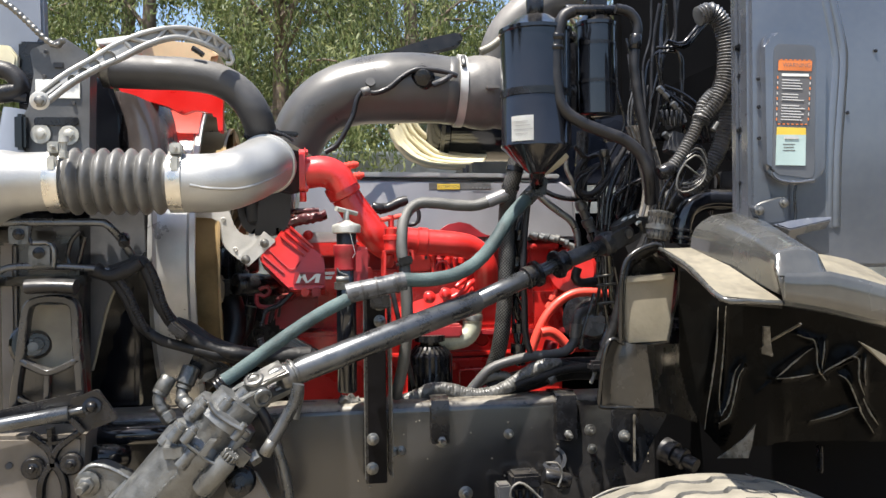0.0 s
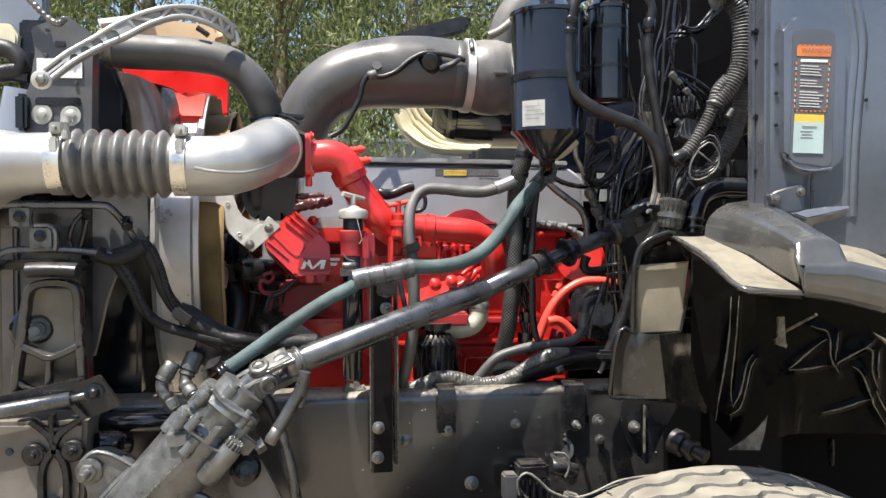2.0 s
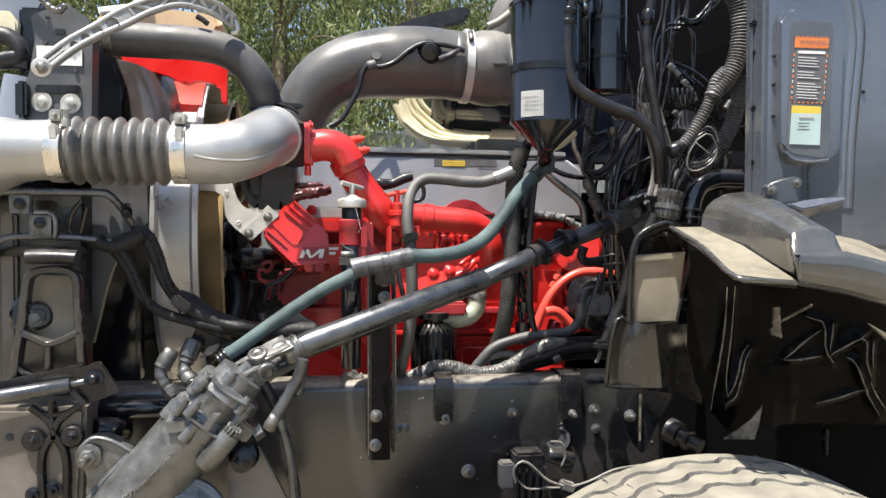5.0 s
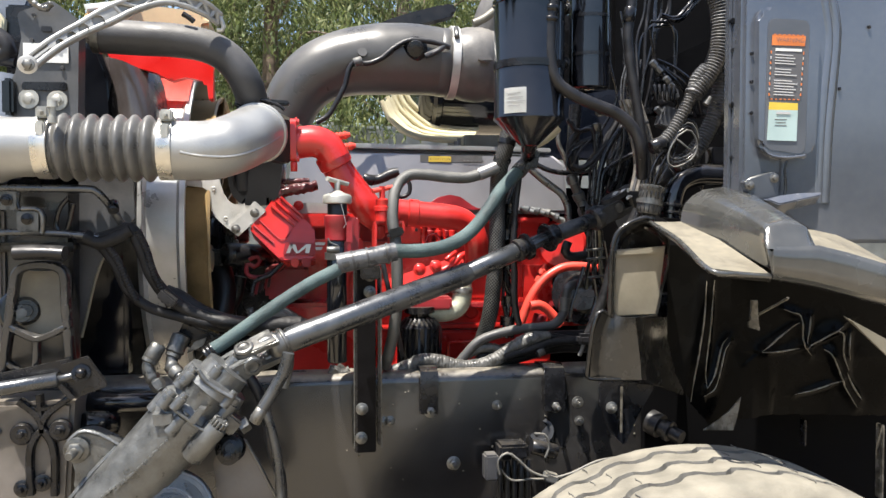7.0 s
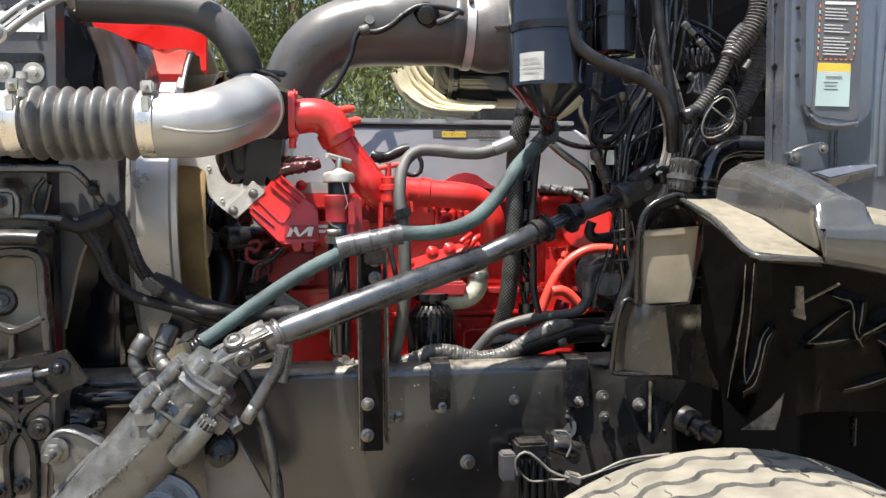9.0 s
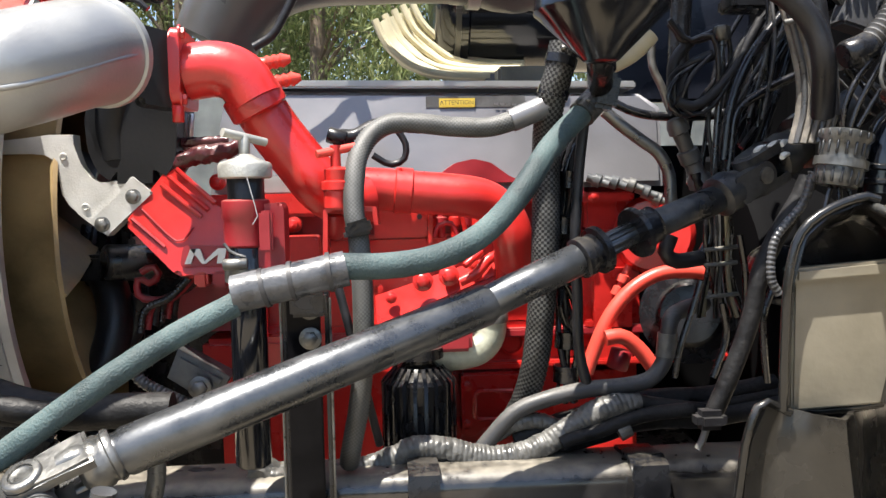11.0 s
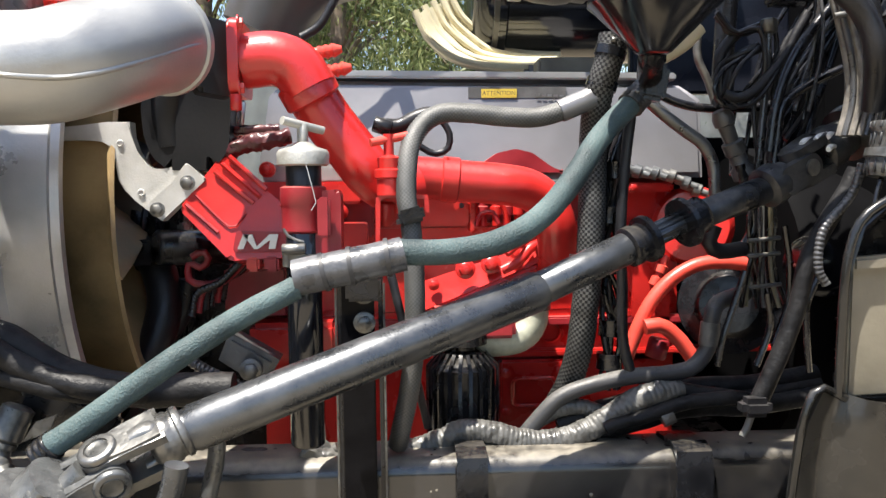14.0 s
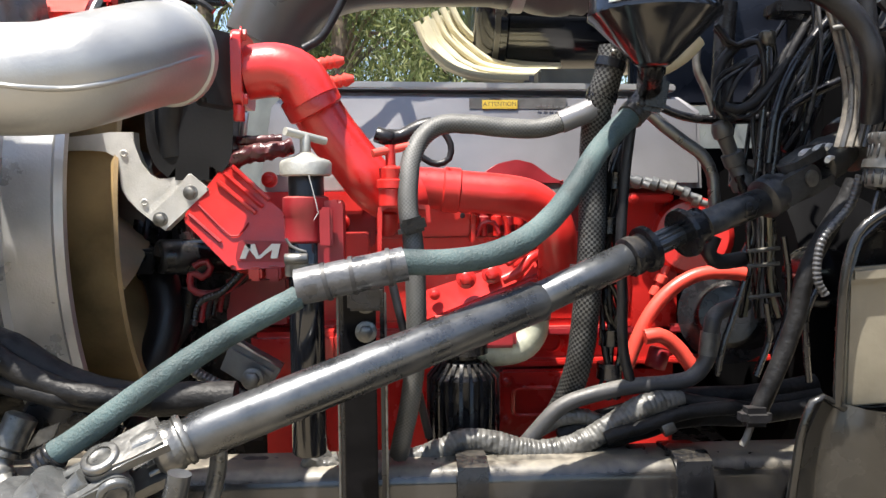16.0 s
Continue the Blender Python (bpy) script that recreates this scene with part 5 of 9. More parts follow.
part("cuff", tube([(0.222, 1.980, 1.571), (0.246, 1.990, 1.594)], 0.0190, 22), SLEEVE, teal, "grey crimped cuff")
clampband((0.224, 1.981, 1.573), (0.243, 1.990, 1.592), 0.0185, 0.010, teal, FITTING)

neck = thing("reservoir_outlet", (0.242, 1.960, 1.557), "black plastic outlet fitting with clamps below the reservoir", "fitting")
part("stub", rod((0.219, 1.880, 1.640), (0.241, 1.960, 1.606), 0.017, 20), BLACKMETAL, neck)
part("fitting", box((0.250, 1.975, 1.600), (0.036, 0.036, 0.05), (0, 10, 0), bevel=0.006), BLACKMETAL, neck)
part("nut", rod((0.237, 1.935, 1.639), (0.240, 1.945, 1.621), 0.018, 6), BLACKGLOSS, neck)
part("white_pipe", tube([(0.275, 2.040, 1.644), (0.300, 2.040, 1.656), (0.320, 2.040, 1.670), (0.337, 2.040, 1.688)], 0.014, 16), CREAM, neck, "cream plastic pipe stub")

bt = thing("coolant_hose", (0.162, 2.080, 1.146), "black hose dropping from a clamp to the engine side", "hose")
part("hose", tube([(0.199, 1.990, 1.667), (0.192, 1.990, 1.629), (0.183, 2.000, 1.592), (0.182, 2.030, 1.539), (0.181, 2.030, 1.482), (0.180, 2.030, 1.417), (0.177, 2.030, 1.352), (0.171, 2.030, 1.285), (0.165, 2.040, 1.218), (0.155, 2.065, 1.160), (0.140, 2.090, 1.116)], 0.0193, 26, wob=0.03, braid=0.05, pitch=0.012), [CABLE, BRAIDDARK], bt)
for q0, q1 in (((0.195, 1.990, 1.643), (0.192, 1.990, 1.633)), ((0.186, 2.000, 1.601), (0.183, 2.000, 1.592))):
    clampband(q0, q1, 0.021, 0.012, bt, BLACKMETAL)
part("tie", lathe((0.179, 2.030, 1.356), (0.178, 2.030, 1.347), [(0, 0.03), (0, 0.0315), (0.006, 0.0315), (0.006, 0.03)], 20), INK, bt)

wl = thing("taped_wiring_loom", (0.218, 2.060, 1.159), "bundle of black taped wires hanging beside the hose", "wiring")
rw = random.Random(5)
for k in range(9):
    pts = []
    for (x, y, Y) in [V(q) for q in [(0.244, 2.050, 1.577), (0.225, 2.050, 1.515), (0.213, 2.050, 1.449), (0.209, 2.050, 1.374), (0.213, 2.050, 1.298), (0.215, 2.050, 1.230), (0.211, 2.050, 1.153)]]:
        pts.append((x + rw.uniform(-0.016, 0.016), y + rw.uniform(-0.01, 0.012), Y))
    part("wire", tube(pts, rw.uniform(0.003, 0.0062), 8), (WIRE, RUBBER)[k % 2], wl)
part("wire", tube([(0.235, 2.020, 1.570), (0.225, 2.020, 1.482), (0.220, 2.020, 1.385), (0.223, 2.020, 1.319), (0.225, 2.020, 1.236), (0.241, 2.020, 1.169)], 0.008, 12), RUBBER, wl)
for v in (0, 1, 2, 3, 4):
    q = V(((0.219, 2.050, 1.482), (0.211, 2.050, 1.416), (0.212, 2.050, 1.341), (0.215, 2.050, 1.247), (0.212, 2.050, 1.196))[v])
    part("tape", tube([q + V((0, 0, -0.012)), q + V((0.001, 0, 0.012))], 0.019, 14, wob=0.12), WIRE, wl)

rh = thing("red_hose", (0.301, 2.240, 1.181), "red silicone hose arching over the flywheel housing", "hose")
part("hose", tube([(0.520, 2.240, 1.316), (0.474, 2.240, 1.322), (0.424, 2.240, 1.320), (0.380, 2.240, 1.299), (0.345, 2.240, 1.265), (0.321, 2.240, 1.225), (0.302, 2.240, 1.179), (0.292, 2.240, 1.151)], 0.0125, 20), REDHOSE, rh)
rh2 = thing("red_hose", (0.377, 2.240, 1.169), "short red hose stub low beside the engine", "hose")
part("hose", tube([(0.320, 2.220, 1.214), (0.349, 2.220, 1.216), (0.379, 2.220, 1.193), (0.405, 2.220, 1.158)], 0.0133, 18), REDHOSE, rh2)
part("nut", rod((0.351, 2.260, 1.151), (0.361, 2.260, 1.186), 0.02, 8), MAROON, rh2)

ah = thing("air_hose", (0.079, 2.000, 1.107), "dusty black air hose curving up from the frame rail", "hose")
part("hose", tube([(0.070, 2.020, 1.084), (0.095, 2.020, 1.113), (0.132, 2.020, 1.150), (0.182, 2.020, 1.168), (0.241, 2.020, 1.179), (0.291, 2.020, 1.182), (0.329, 2.020, 1.190), (0.351, 2.020, 1.217), (0.356, 2.020, 1.250), (0.361, 2.020, 1.279), (0.395, 2.060, 1.285), (0.443, 2.100, 1.287)], 0.0121, 18, wob=0.02), HOSEDUST, ah)
part("sleeve", tube([(0.353, 2.020, 1.223), (0.356, 2.020, 1.257)], 0.0145, 16), TAPE, ah, "grey tape wrap")

wr = thing("wrapped_harness", (0.005, 2.000, 1.088), "grey tape wrapped wiring harness lying on the frame rail", "wiring")
part("harness", tube([(-0.124, 2.000, 1.077), (-0.084, 2.000, 1.084), (-0.043, 2.000, 1.098), (-0.011, 2.000, 1.110), (0.030, 2.000, 1.106), (0.079, 2.000, 1.093), (0.128, 2.000, 1.093), (0.169, 2.000, 1.107), (0.206, 2.000, 1.129), (0.243, 2.000, 1.150), (0.280, 2.000, 1.161), (0.309, 2.000, 1.164)], lambda f: 0.0165 * (1 - 0.4 * max(0, f - 0.92) / 0.08), 30, 0.002, wob=0.05, spiral=0.06, pitch=0.0075, crease=0.15), TAPE, wr)
part("cable", tube([(0.267, 2.010, 1.158), (0.292, 2.010, 1.161), (0.330, 2.010, 1.154), (0.381, 2.010, 1.146), (0.440, 2.010, 1.136)], 0.0125, 18, wob=0.06), CABLE, wr, "black cable leaving the tape")
part("cable", tube([(0.190, 1.985, 1.112), (0.206, 1.985, 1.119), (0.243, 1.985, 1.127), (0.280, 1.985, 1.140), (0.320, 1.985, 1.149), (0.378, 1.985, 1.153)], 0.0105, 18, wob=0.05), CABLE, wr)
part("branch", tube([(0.101, 2.030, 1.114), (0.134, 2.030, 1.130), (0.168, 2.030, 1.132), (0.202, 2.030, 1.120), (0.236, 2.030, 1.119)], 0.0118, 24, 0.002, wob=0.05, spiral=0.06, pitch=0.0075, crease=0.15), TAPE, wr)
part("harness", tube([(-0.359, 2.000, 1.074), (-0.316, 2.000, 1.079), (-0.260, 2.000, 1.075), (-0.204, 2.000, 1.076), (-0.165, 2.000, 1.070)], 0.0150, 16, 0.006, spiral=0.12, pitch=0.018), RUBBER, wr, "black taped run")
part("wrap", tube([(-0.240, 1.970, 1.101), (-0.221, 1.970, 1.093), (-0.194, 1.970, 1.082)], 0.0123, 14, 0.003, wob=0.1, crease=0.6), TAPE, wr)
part("knot", tube([(-0.219, 1.980, 1.106), (-0.202, 1.980, 1.093), (-0.191, 1.980, 1.097)], 0.009, 12, wob=0.3), TAPE, wr)
for k, y in enumerate((0, 14, 27)):
    pts = [V(q) + V((0, 0.012 * k, 0.012 * k)) for q in [(0.132, 2.020, 1.078), (0.199, 2.020, 1.098), (0.258, 2.020, 1.113), (0.300, 2.020, 1.125), (0.351, 2.020, 1.130), (0.411, 2.020, 1.129), (0.471, 2.020, 1.136), (0.531, 2.020, 1.145)]]
    part("cable", tube(pts, (0.014, 0.012, 0.016)[k], 14, wob=0.06), CABLE, wr)
part("band", tube([(0.272, 1.990, 1.124), (0.288, 1.990, 1.132)], 0.0155, 14), TAPE, wr)

# ---- steering shaft and gear ----
sh = thing("steering_shaft", (-0.392, 1.700, 1.194), "polished steel steering shaft with universal joints and a sliding spline", "steering shaft")
S0, S1, S2, S3 = V((-0.351, 1.725, 1.198)), V((0.078, 1.868, 1.332)), V((0.222, 1.915, 1.388)), V((0.409, 1.970, 1.452))
part("tube", lathe(S0, S1, [(0, 0.022), (0.004, 0.0255), (0.012, 0.0255), (0.016, 0.0235), (0.024, 0.0235), (0.03, 0.0262), ((S1 - S0).length - 0.01, 0.0262), ((S1 - S0).length, 0.0215)], 36), STEEL, sh)
part("tube", rod(S1 - (S1 - S0).normalized() * 0.02, S2, 0.0215, 32), STEEL, sh, "thinner dark steel sleeve")
d = (S2 - S1).normalized()
part("boot_clamp", lathe(S2 - d * 0.03, S2, [(0, 0.0225), (0.003, 0.027), (0.014, 0.027), (0.018, 0.024), (0.028, 0.025), (0.03, 0.032), (0.038, 0.032), (0.04, 0.02)], 32), BLACKMETAL, sh)
part("spline", lathe(S2, S3, [(0, 0.0135), (0.10, 0.0135)], 16), STEEL, sh)
for k in range(10):
    th = 2 * math.pi * k / 10
    o = d.cross(V((0, 0, 1))).normalized() * math.cos(th) + d.cross(d.cross(V((0, 0, 1)))).normalized() * math.sin(th)
    part("spline_tooth", rod(S2 + o * 0.0135, S2 + o * 0.0135 + d * 0.07, 0.0026, 6), STEEL, sh)
c2 = V((0.284, 1.930, 1.411))
part("collar", lathe(c2 - d * 0.008, c2 + d, [(0, 0.024), (0, 0.034), (0.007, 0.035), (0.009, 0.026), (0.022, 0.026), (0.024, 0.0235), (0.03, 0.0235), (0.032, 0.026), (0.036, 0.02)], 32), BLACKMETAL, sh)
part("upper_tube", rod(c2 + d * 0.01, S3, 0.0195, 28), WORNBLACK, sh, "black upper shaft tube")
u0, u1 = V((0.405, 1.970, 1.450)), V((0.575, 2.030, 1.540))
dd = (u1 - u0).normalized()
part("yoke", lathe(u0, u1, [(0, 0.02), (0.006, 0.029), (0.026, 0.030), (0.034, 0.026), (0.046, 0.022)], 28), WORNBLACK, sh, "worn black yoke with white paint marks")
mid = u0 + dd * 0.072
sd = dd.cross(V((0, 0, 1))).normalized()
ud = sd.cross(dd).normalized()
for k in (-1, 1):
    part("yoke_ear", slab(rounded([u0 + dd * a_ + ud * b_ + sd * (0.020 * k - 0.007) for a_, b_ in ((0.020, -0.021), (0.086, -0.017), (0.094, 0.0), (0.086, 0.017), (0.020, 0.021))], 0.010), 0.014, 0.003, along=sd), WORNBLACK, sh)
    part("yoke_ear", slab(rounded([u0 + dd * a_ + sd * b_ + ud * (0.022 * k - 0.007) for a_, b_ in ((0.125, -0.024), (0.060, -0.018), (0.050, 0.0), (0.060, 0.018), (0.125, 0.024))], 0.010), 0.014, 0.003, along=ud), WORNBLACK, sh)
    part("bearing_cup", lathe(mid + sd * 0.024 * k, mid + sd * 0.1 * k, [(0, 0.012), (0.006, 0.012), (0.007, 0.009), (0.005, 0.0)], 20), ZINC, sh)
part("cross", rod(mid - ud * 0.03, mid + ud * 0.03, 0.010, 14), WORNBLACK, sh)
part("upper_joint", lathe(u0 + dd * 0.112, u1 + dd, [(0, 0.020), (0.006, 0.031), (0.030, 0.033), (0.040, 0.029), (0.060, 0.027), (0.062, 0.040), (0.080, 0.042), (0.084, 0.030), (0.22, 0.029)], 28), WORNBLACK, sh, "black upper yoke and boot ring")
for a_, b_, c_, l_ in ((0.118, 0.028, -0.014, 0.016), (0.100, 0.030, -0.004, 0.014), (0.112, 0.012, -0.030, 0.010), (0.128, 0.024, -0.020, 0.010)):
    q = u0 + dd * a_ + ud * b_ - sd * c_
    part("paint_mark", tube([q - dd * l_ + sd * 0.004, q, q + dd * l_ * 0.8 - ud * 0.003], 0.0036, 10, 0.004, wob=0.6), WHITEPAINT, sh, "white paint dab")
# lower joint: two forged yokes crossed on a spider
J = V((-0.405, 1.705, 1.174))
a = (S0 - J).normalized()
up1 = V((0.03, -0.42, 1.0))
up1 = (up1 - a * up1.dot(a)).normalized()
g1 = (J - V((-0.470, 1.690, 1.132))).normalized()
up2 = V((0.55, -0.85, -0.25))
up2 = (up2 - g1 * up2.dot(g1)).normalized()


def yoke_ears(base, axis, mats, parent, reach, width):
    """Two tapering ears on either side of the joint's centre, each with its bearing cup."""
    d_ = (J - base).normalized()
    w_ = d_.cross(axis).normalized()
    n_ = (J - base).length
    for k in (1, -1):
        o = J + axis * (reach * k)
        out = [base - J + w_ * width * 1.25, d_ * -n_ * 0.45 + w_ * width * 1.05]
        out += [d_ * (width * math.cos(t_)) + w_ * (width * math.sin(t_)) for t_ in [radians(80 - 16 * i_) for i_ in range(11)]]
        out += [d_ * -n_ * 0.45 - w_ * width * 1.05, base - J - w_ * width * 1.25]
        ear = part("yoke_ear", slab([o + q for q in out], -0.013 * k, 0.0035, along=axis), mats, parent, smooth=50)
        part("boss", lathe(o - axis * 0.002 * k, o + axis * k, [(0, width * 0.98), (0.005, width * 0.96), (0.0065, width * 0.88), (0.0065, 0.0128), (0.004, 0.0122)], 28), mats, ear)
        part("bearing_cup", lathe(o - axis * 0.004 * k, o + axis * k, [(0, 0.0118), (0.0068, 0.0118), (0.0078, 0.0105), (0.0068, 0.009), (0.0072, 0)], 24), FITTING, ear)
        part("web", tube([base + axis * (0.008 * k), base.lerp(J, 0.22) + axis * (reach * 0.75 * k), base.lerp(J, 0.5) + axis * ((reach - 0.007) * k)], lambda f: width * (0.85 - 0.25 * f), 18, 0.005, squash=0.7), mats, ear, smooth=60)


yk = part("lower_yoke", lathe(S0 + a * 0.022, S0 - a, [(0, 0.0262), (0.003, 0.029), (0.007, 0.029), (0.009, 0.0265), (0.013, 0.0265), (0.015, 0.0285), (0.024, 0.0285), (0.034, 0.026), (0.040, 0.019)], 32), FORGED, sh, "bright steel lower yoke")
yoke_ears(S0 + a * 0.002, up1, FORGED, yk, 0.029, 0.0205)
fork = part("gear_yoke", lathe(V((-0.476, 1.690, 1.128)), J, [(0, 0.021), (0.016, 0.0215), (0.020, 0.024), (0.028, 0.024), (0.034, 0.020)], 28), DULLCAST, sh, "dull cast lower yoke")
yoke_ears(V((-0.452, 1.695, 1.144)), up2, DULLCAST, fork, 0.029, 0.0195)
part("spider", rod(J - up1 * 0.03, J + up1 * 0.03, 0.0105, 18), DULLCAST, yk)
part("spider", rod(J - up2 * 0.03, J + up2 * 0.03, 0.0105, 18), DULLCAST, yk)
part("spider_core", lathe(J - up2 * 0.016, J + up2, [(0, 0.012), (0.006, 0.017), (0.026, 0.017), (0.032, 0.012)], 20), DULLCAST, yk)
nip = (up1 * 0.6 + up2 * 0.8).normalized()
part("grease_nipple", lathe(J + nip * 0.014, J + nip, [(0, 0.005), (0.006, 0.005), (0.007, 0.003), (0.011, 0.003), (0.013, 0.0042), (0.016, 0.002)], 12), ZINC, yk)
gear = thing("steering_gear", (-0.626, 1.680, 0.851), "weathered grey cast steering gear box with bolted ports and hoses", "steering gear")
G0, G1 = V((-0.443, 1.690, 1.156)), V((-0.641, 1.680, 0.923))
ga = (G1 - G0).normalized()
part("cylinder", lathe(G0 - ga * 0.01, G1, [(0, 0.028), (0.004, 0.046), (0.03, 0.048), (0.034, 0.064), (0.055, 0.068), (0.062, 0.062), (0.095, 0.060), (0.105, 0.069), (0.13, 0.071), (0.145, 0.066), (0.36, 0.068), (0.40, 0.06), (0.42, 0.03)], 40), DULLCAST, gear)
part("neck", lathe(G0 + ga * 0.01, G0 - ga, [(0, 0.026), (0.014, 0.024), (0.016, 0.016), (0.04, 0.014)], 24), DULLCAST, gear)
for u, w in ((0.045, 0.6), (0.045, -0.7), (0.115, 0.5), (0.115, -0.9), (0.115, -0.1)):
    o = ga.cross(V((0, 1, 0))).normalized()
    side = (o * math.sin(w * 1.4) + V((0, -1, 0)) * math.cos(w * 1.4)).normalized()
    q = G0 + ga * u + side * 0.062
    part("bolt", lathe(q - ga * 0.022, q + ga, [(0, 0.011), (0.012, 0.011), (0.013, 0.014), (0.05, 0.014)], 12), DULLCAST, gear)
part("rib", slab([(-0.572, 1.615, 1.089), (-0.536, 1.615, 1.091), (-0.534, 1.615, 1.070), (-0.551, 1.615, 1.071), (-0.569, 1.615, 1.067)], 0.04, 0.002), DULLCAST, gear)
part("rib", slab([(-0.508, 1.605, 1.076), (-0.486, 1.605, 1.102), (-0.474, 1.605, 1.100), (-0.493, 1.605, 1.071)], 0.05, 0.002), DULLCAST, gear)
part("joint_line", tube([(-0.539, 1.612, 1.107), (-0.514, 1.612, 1.085), (-0.487, 1.612, 1.063), (-0.454, 1.612, 1.046)], 0.0035, 8), DULLCAST, gear)
part("joint_line", tube([(-0.488, 1.625, 1.170), (-0.478, 1.625, 1.151), (-0.454, 1.625, 1.131), (-0.428, 1.625, 1.115)], 0.005, 8), DULLCAST, gear)
for q, s_ in (((-0.542, 1.625, 1.121), 0.014), ((-0.505, 1.640, 1.160), 0.012), ((-0.456, 1.650, 1.164), 0.012), ((-0.431, 1.635, 1.115), 0.010), ((-0.518, 1.615, 1.118), 0.010)):
    q = V(q)
    part("bolt", lathe(q - ga * 0.012, q + ga, [(0, s_ * 0.7), (0.008, s_ * 0.7), (0.009, s_), (0.035, s_)], 14), DULLCAST, gear)
q0, q1 = V((-0.447, 1.620, 1.072)), V((-0.497, 1.630, 1.011))
pd = (q1 - q0).normalized()
port = part("port", lathe(q0, q1, [(0, 0.010), (0.012, 0.012), (0.012, 0.019), (0.022, 0.021), (0.09, 0.021), (0.094, 0.017)], 22), DULLCAST, gear)
for k in range(12):
    th = 2 * math.pi * k / 12
    e1_ = pd.cross(V((0, 1, 0))).normalized()
    o = e1_ * math.cos(th) * 0.0135 + e1_.cross(pd) * math.sin(th) * 0.0135
    part("flute", rod(q0 + o - pd * 0.002, q0 + o + pd * 0.014, 0.0032, 6), FITTING, port)
part("port_block", box((-0.434, 1.655, 1.060), (0.034, 0.035, 0.034), (0, 40, 0), bevel=0.004), FITTING, gear)
part("nut", lathe((-0.417, 1.655, 1.049), (-0.394, 1.660, 1.062), [(0, 0.015), (0.018, 0.015), (0.02, 0.012)], 6), FITTING, gear)
part("flange", lathe((-0.439, 1.700, 0.999), (-0.421, 1.500, 1.047), [(0, 0.030), (0.012, 0.030), (0.016, 0.025), (0.022, 0.024), (0.024, 0.016), (0.040, 0.016), (0.041, 0.010), (0.055, 0.010)], 20), BLACKMETAL, gear)
part("nut", hexhead((-0.440, 1.668, 0.995), (0, -1, 0.1), 0.015, stud=0.014), BLACKMETAL, gear)
part("mount_ear", slab(rounded([(-0.749, 1.690, 1.018), (-0.731, 1.690, 1.042), (-0.700, 1.690, 1.045), (-0.643, 1.690, 1.014), (-0.670, 1.690, 0.948), (-0.712, 1.690, 0.918), (-0.734, 1.690, 0.930), (-0.727, 1.690, 0.968)], 0.016), 0.05, 0.006), DULLCAST, gear)
part("ear_rim", tube([(-0.739, 1.688, 1.027), (-0.720, 1.688, 1.045), (-0.694, 1.688, 1.043), (-0.669, 1.688, 1.031), (-0.643, 1.688, 1.014)], 0.0045, 8), DULLCAST, gear)
part("ear_rib", tube([(-0.648, 1.680, 1.014), (-0.678, 1.680, 0.985), (-0.701, 1.680, 0.959), (-0.725, 1.680, 0.930), (-0.740, 1.680, 0.912)], 0.006, 8), DULLCAST, gear)
part("nut", hexhead((-0.724, 1.685, 1.011), (-0.1, -1, -0.05), 0.0165, stud=0.026, washer=1.5), FITTING, gear)
cov_ = part("sector_cover", lathe((-0.551, 1.655, 0.886), (-0.524, 1.500, 0.941), [(0, 0.086), (0.024, 0.086), (0.030, 0.081), (0.030, 0.068), (0.024, 0.065), (0.023, 0.052), (0.030, 0.050), (0.031, 0.042), (0.022, 0.040), (0.020, 0.0)], 48), DULLCAST, gear)
ca = (V((-0.524, 1.500, 0.941)) - V((-0.551, 1.655, 0.886))).normalized()
for h0, r_ in ((0.029, 0.0815), (0.029, 0.0505)):
    part("machined_rim", lathe(V((-0.551, 1.655, 0.886)) + ca * h0, V((-0.551, 1.655, 0.886)) + ca, [(0, r_), (0.0025, r_), (0.003, r_ - 0.001), (0.003, r_ - 0.004), (0, r_ - 0.005)], 48), FORGED, cov_, "bright machined rim")
for k, (q0, q1, q2) in enumerate((((-0.587, 1.790, 1.101), (-0.619, 1.800, 1.145), (-0.593, 1.810, 1.194)), ((-0.549, 1.790, 1.126), (-0.573, 1.810, 1.150), (-0.550, 1.830, 1.210)))):
    q0, q1, q2 = V(q0), V(q1), V(q2)
    fit_ = part("elbow_fitting", tube([q0, q0.lerp(q1, 0.75), q1.lerp(q2, 0.2), q1.lerp(q2, 0.5)], 0.0125, 16), FITTING, gear, "plated hose elbow")
    dn = (q1 - q0).normalized()
    part("nut", lathe(q0 + dn * 0.004, q1, [(0, 0.0145), (0.004, 0.016), (0.016, 0.016), (0.018, 0.0135), (0.021, 0.0135), (0.023, 0.0155), (0.03, 0.0155)], 6 + 8 * k), FITTING, fit_)
    part("collar", lathe(q1.lerp(q2, 0.22), q2, [(0, 0.0135), (0.002, 0.0165), (0.008, 0.0165), (0.010, 0.0135)], 18), FITTING, fit_)
    part("hose_end", lathe(q1.lerp(q2, 0.35), q2, [(0, 0.0145), (0.004, 0.017 + 0.002 * k), ((q2 - q1).length * 0.65 - 0.004, 0.017 + 0.002 * k), ((q2 - q1).length * 0.65, 0.013)], 18), FITTING, fit_)
part("lock_tab", slab([(-0.537, 1.800, 1.174), (-0.520, 1.800, 1.198), (-0.496, 1.800, 1.206), (-0.503, 1.800, 1.189), (-0.520, 1.800, 1.180)], 0.004, 0.001), FITTING, gear)
rs = random.Random(12)
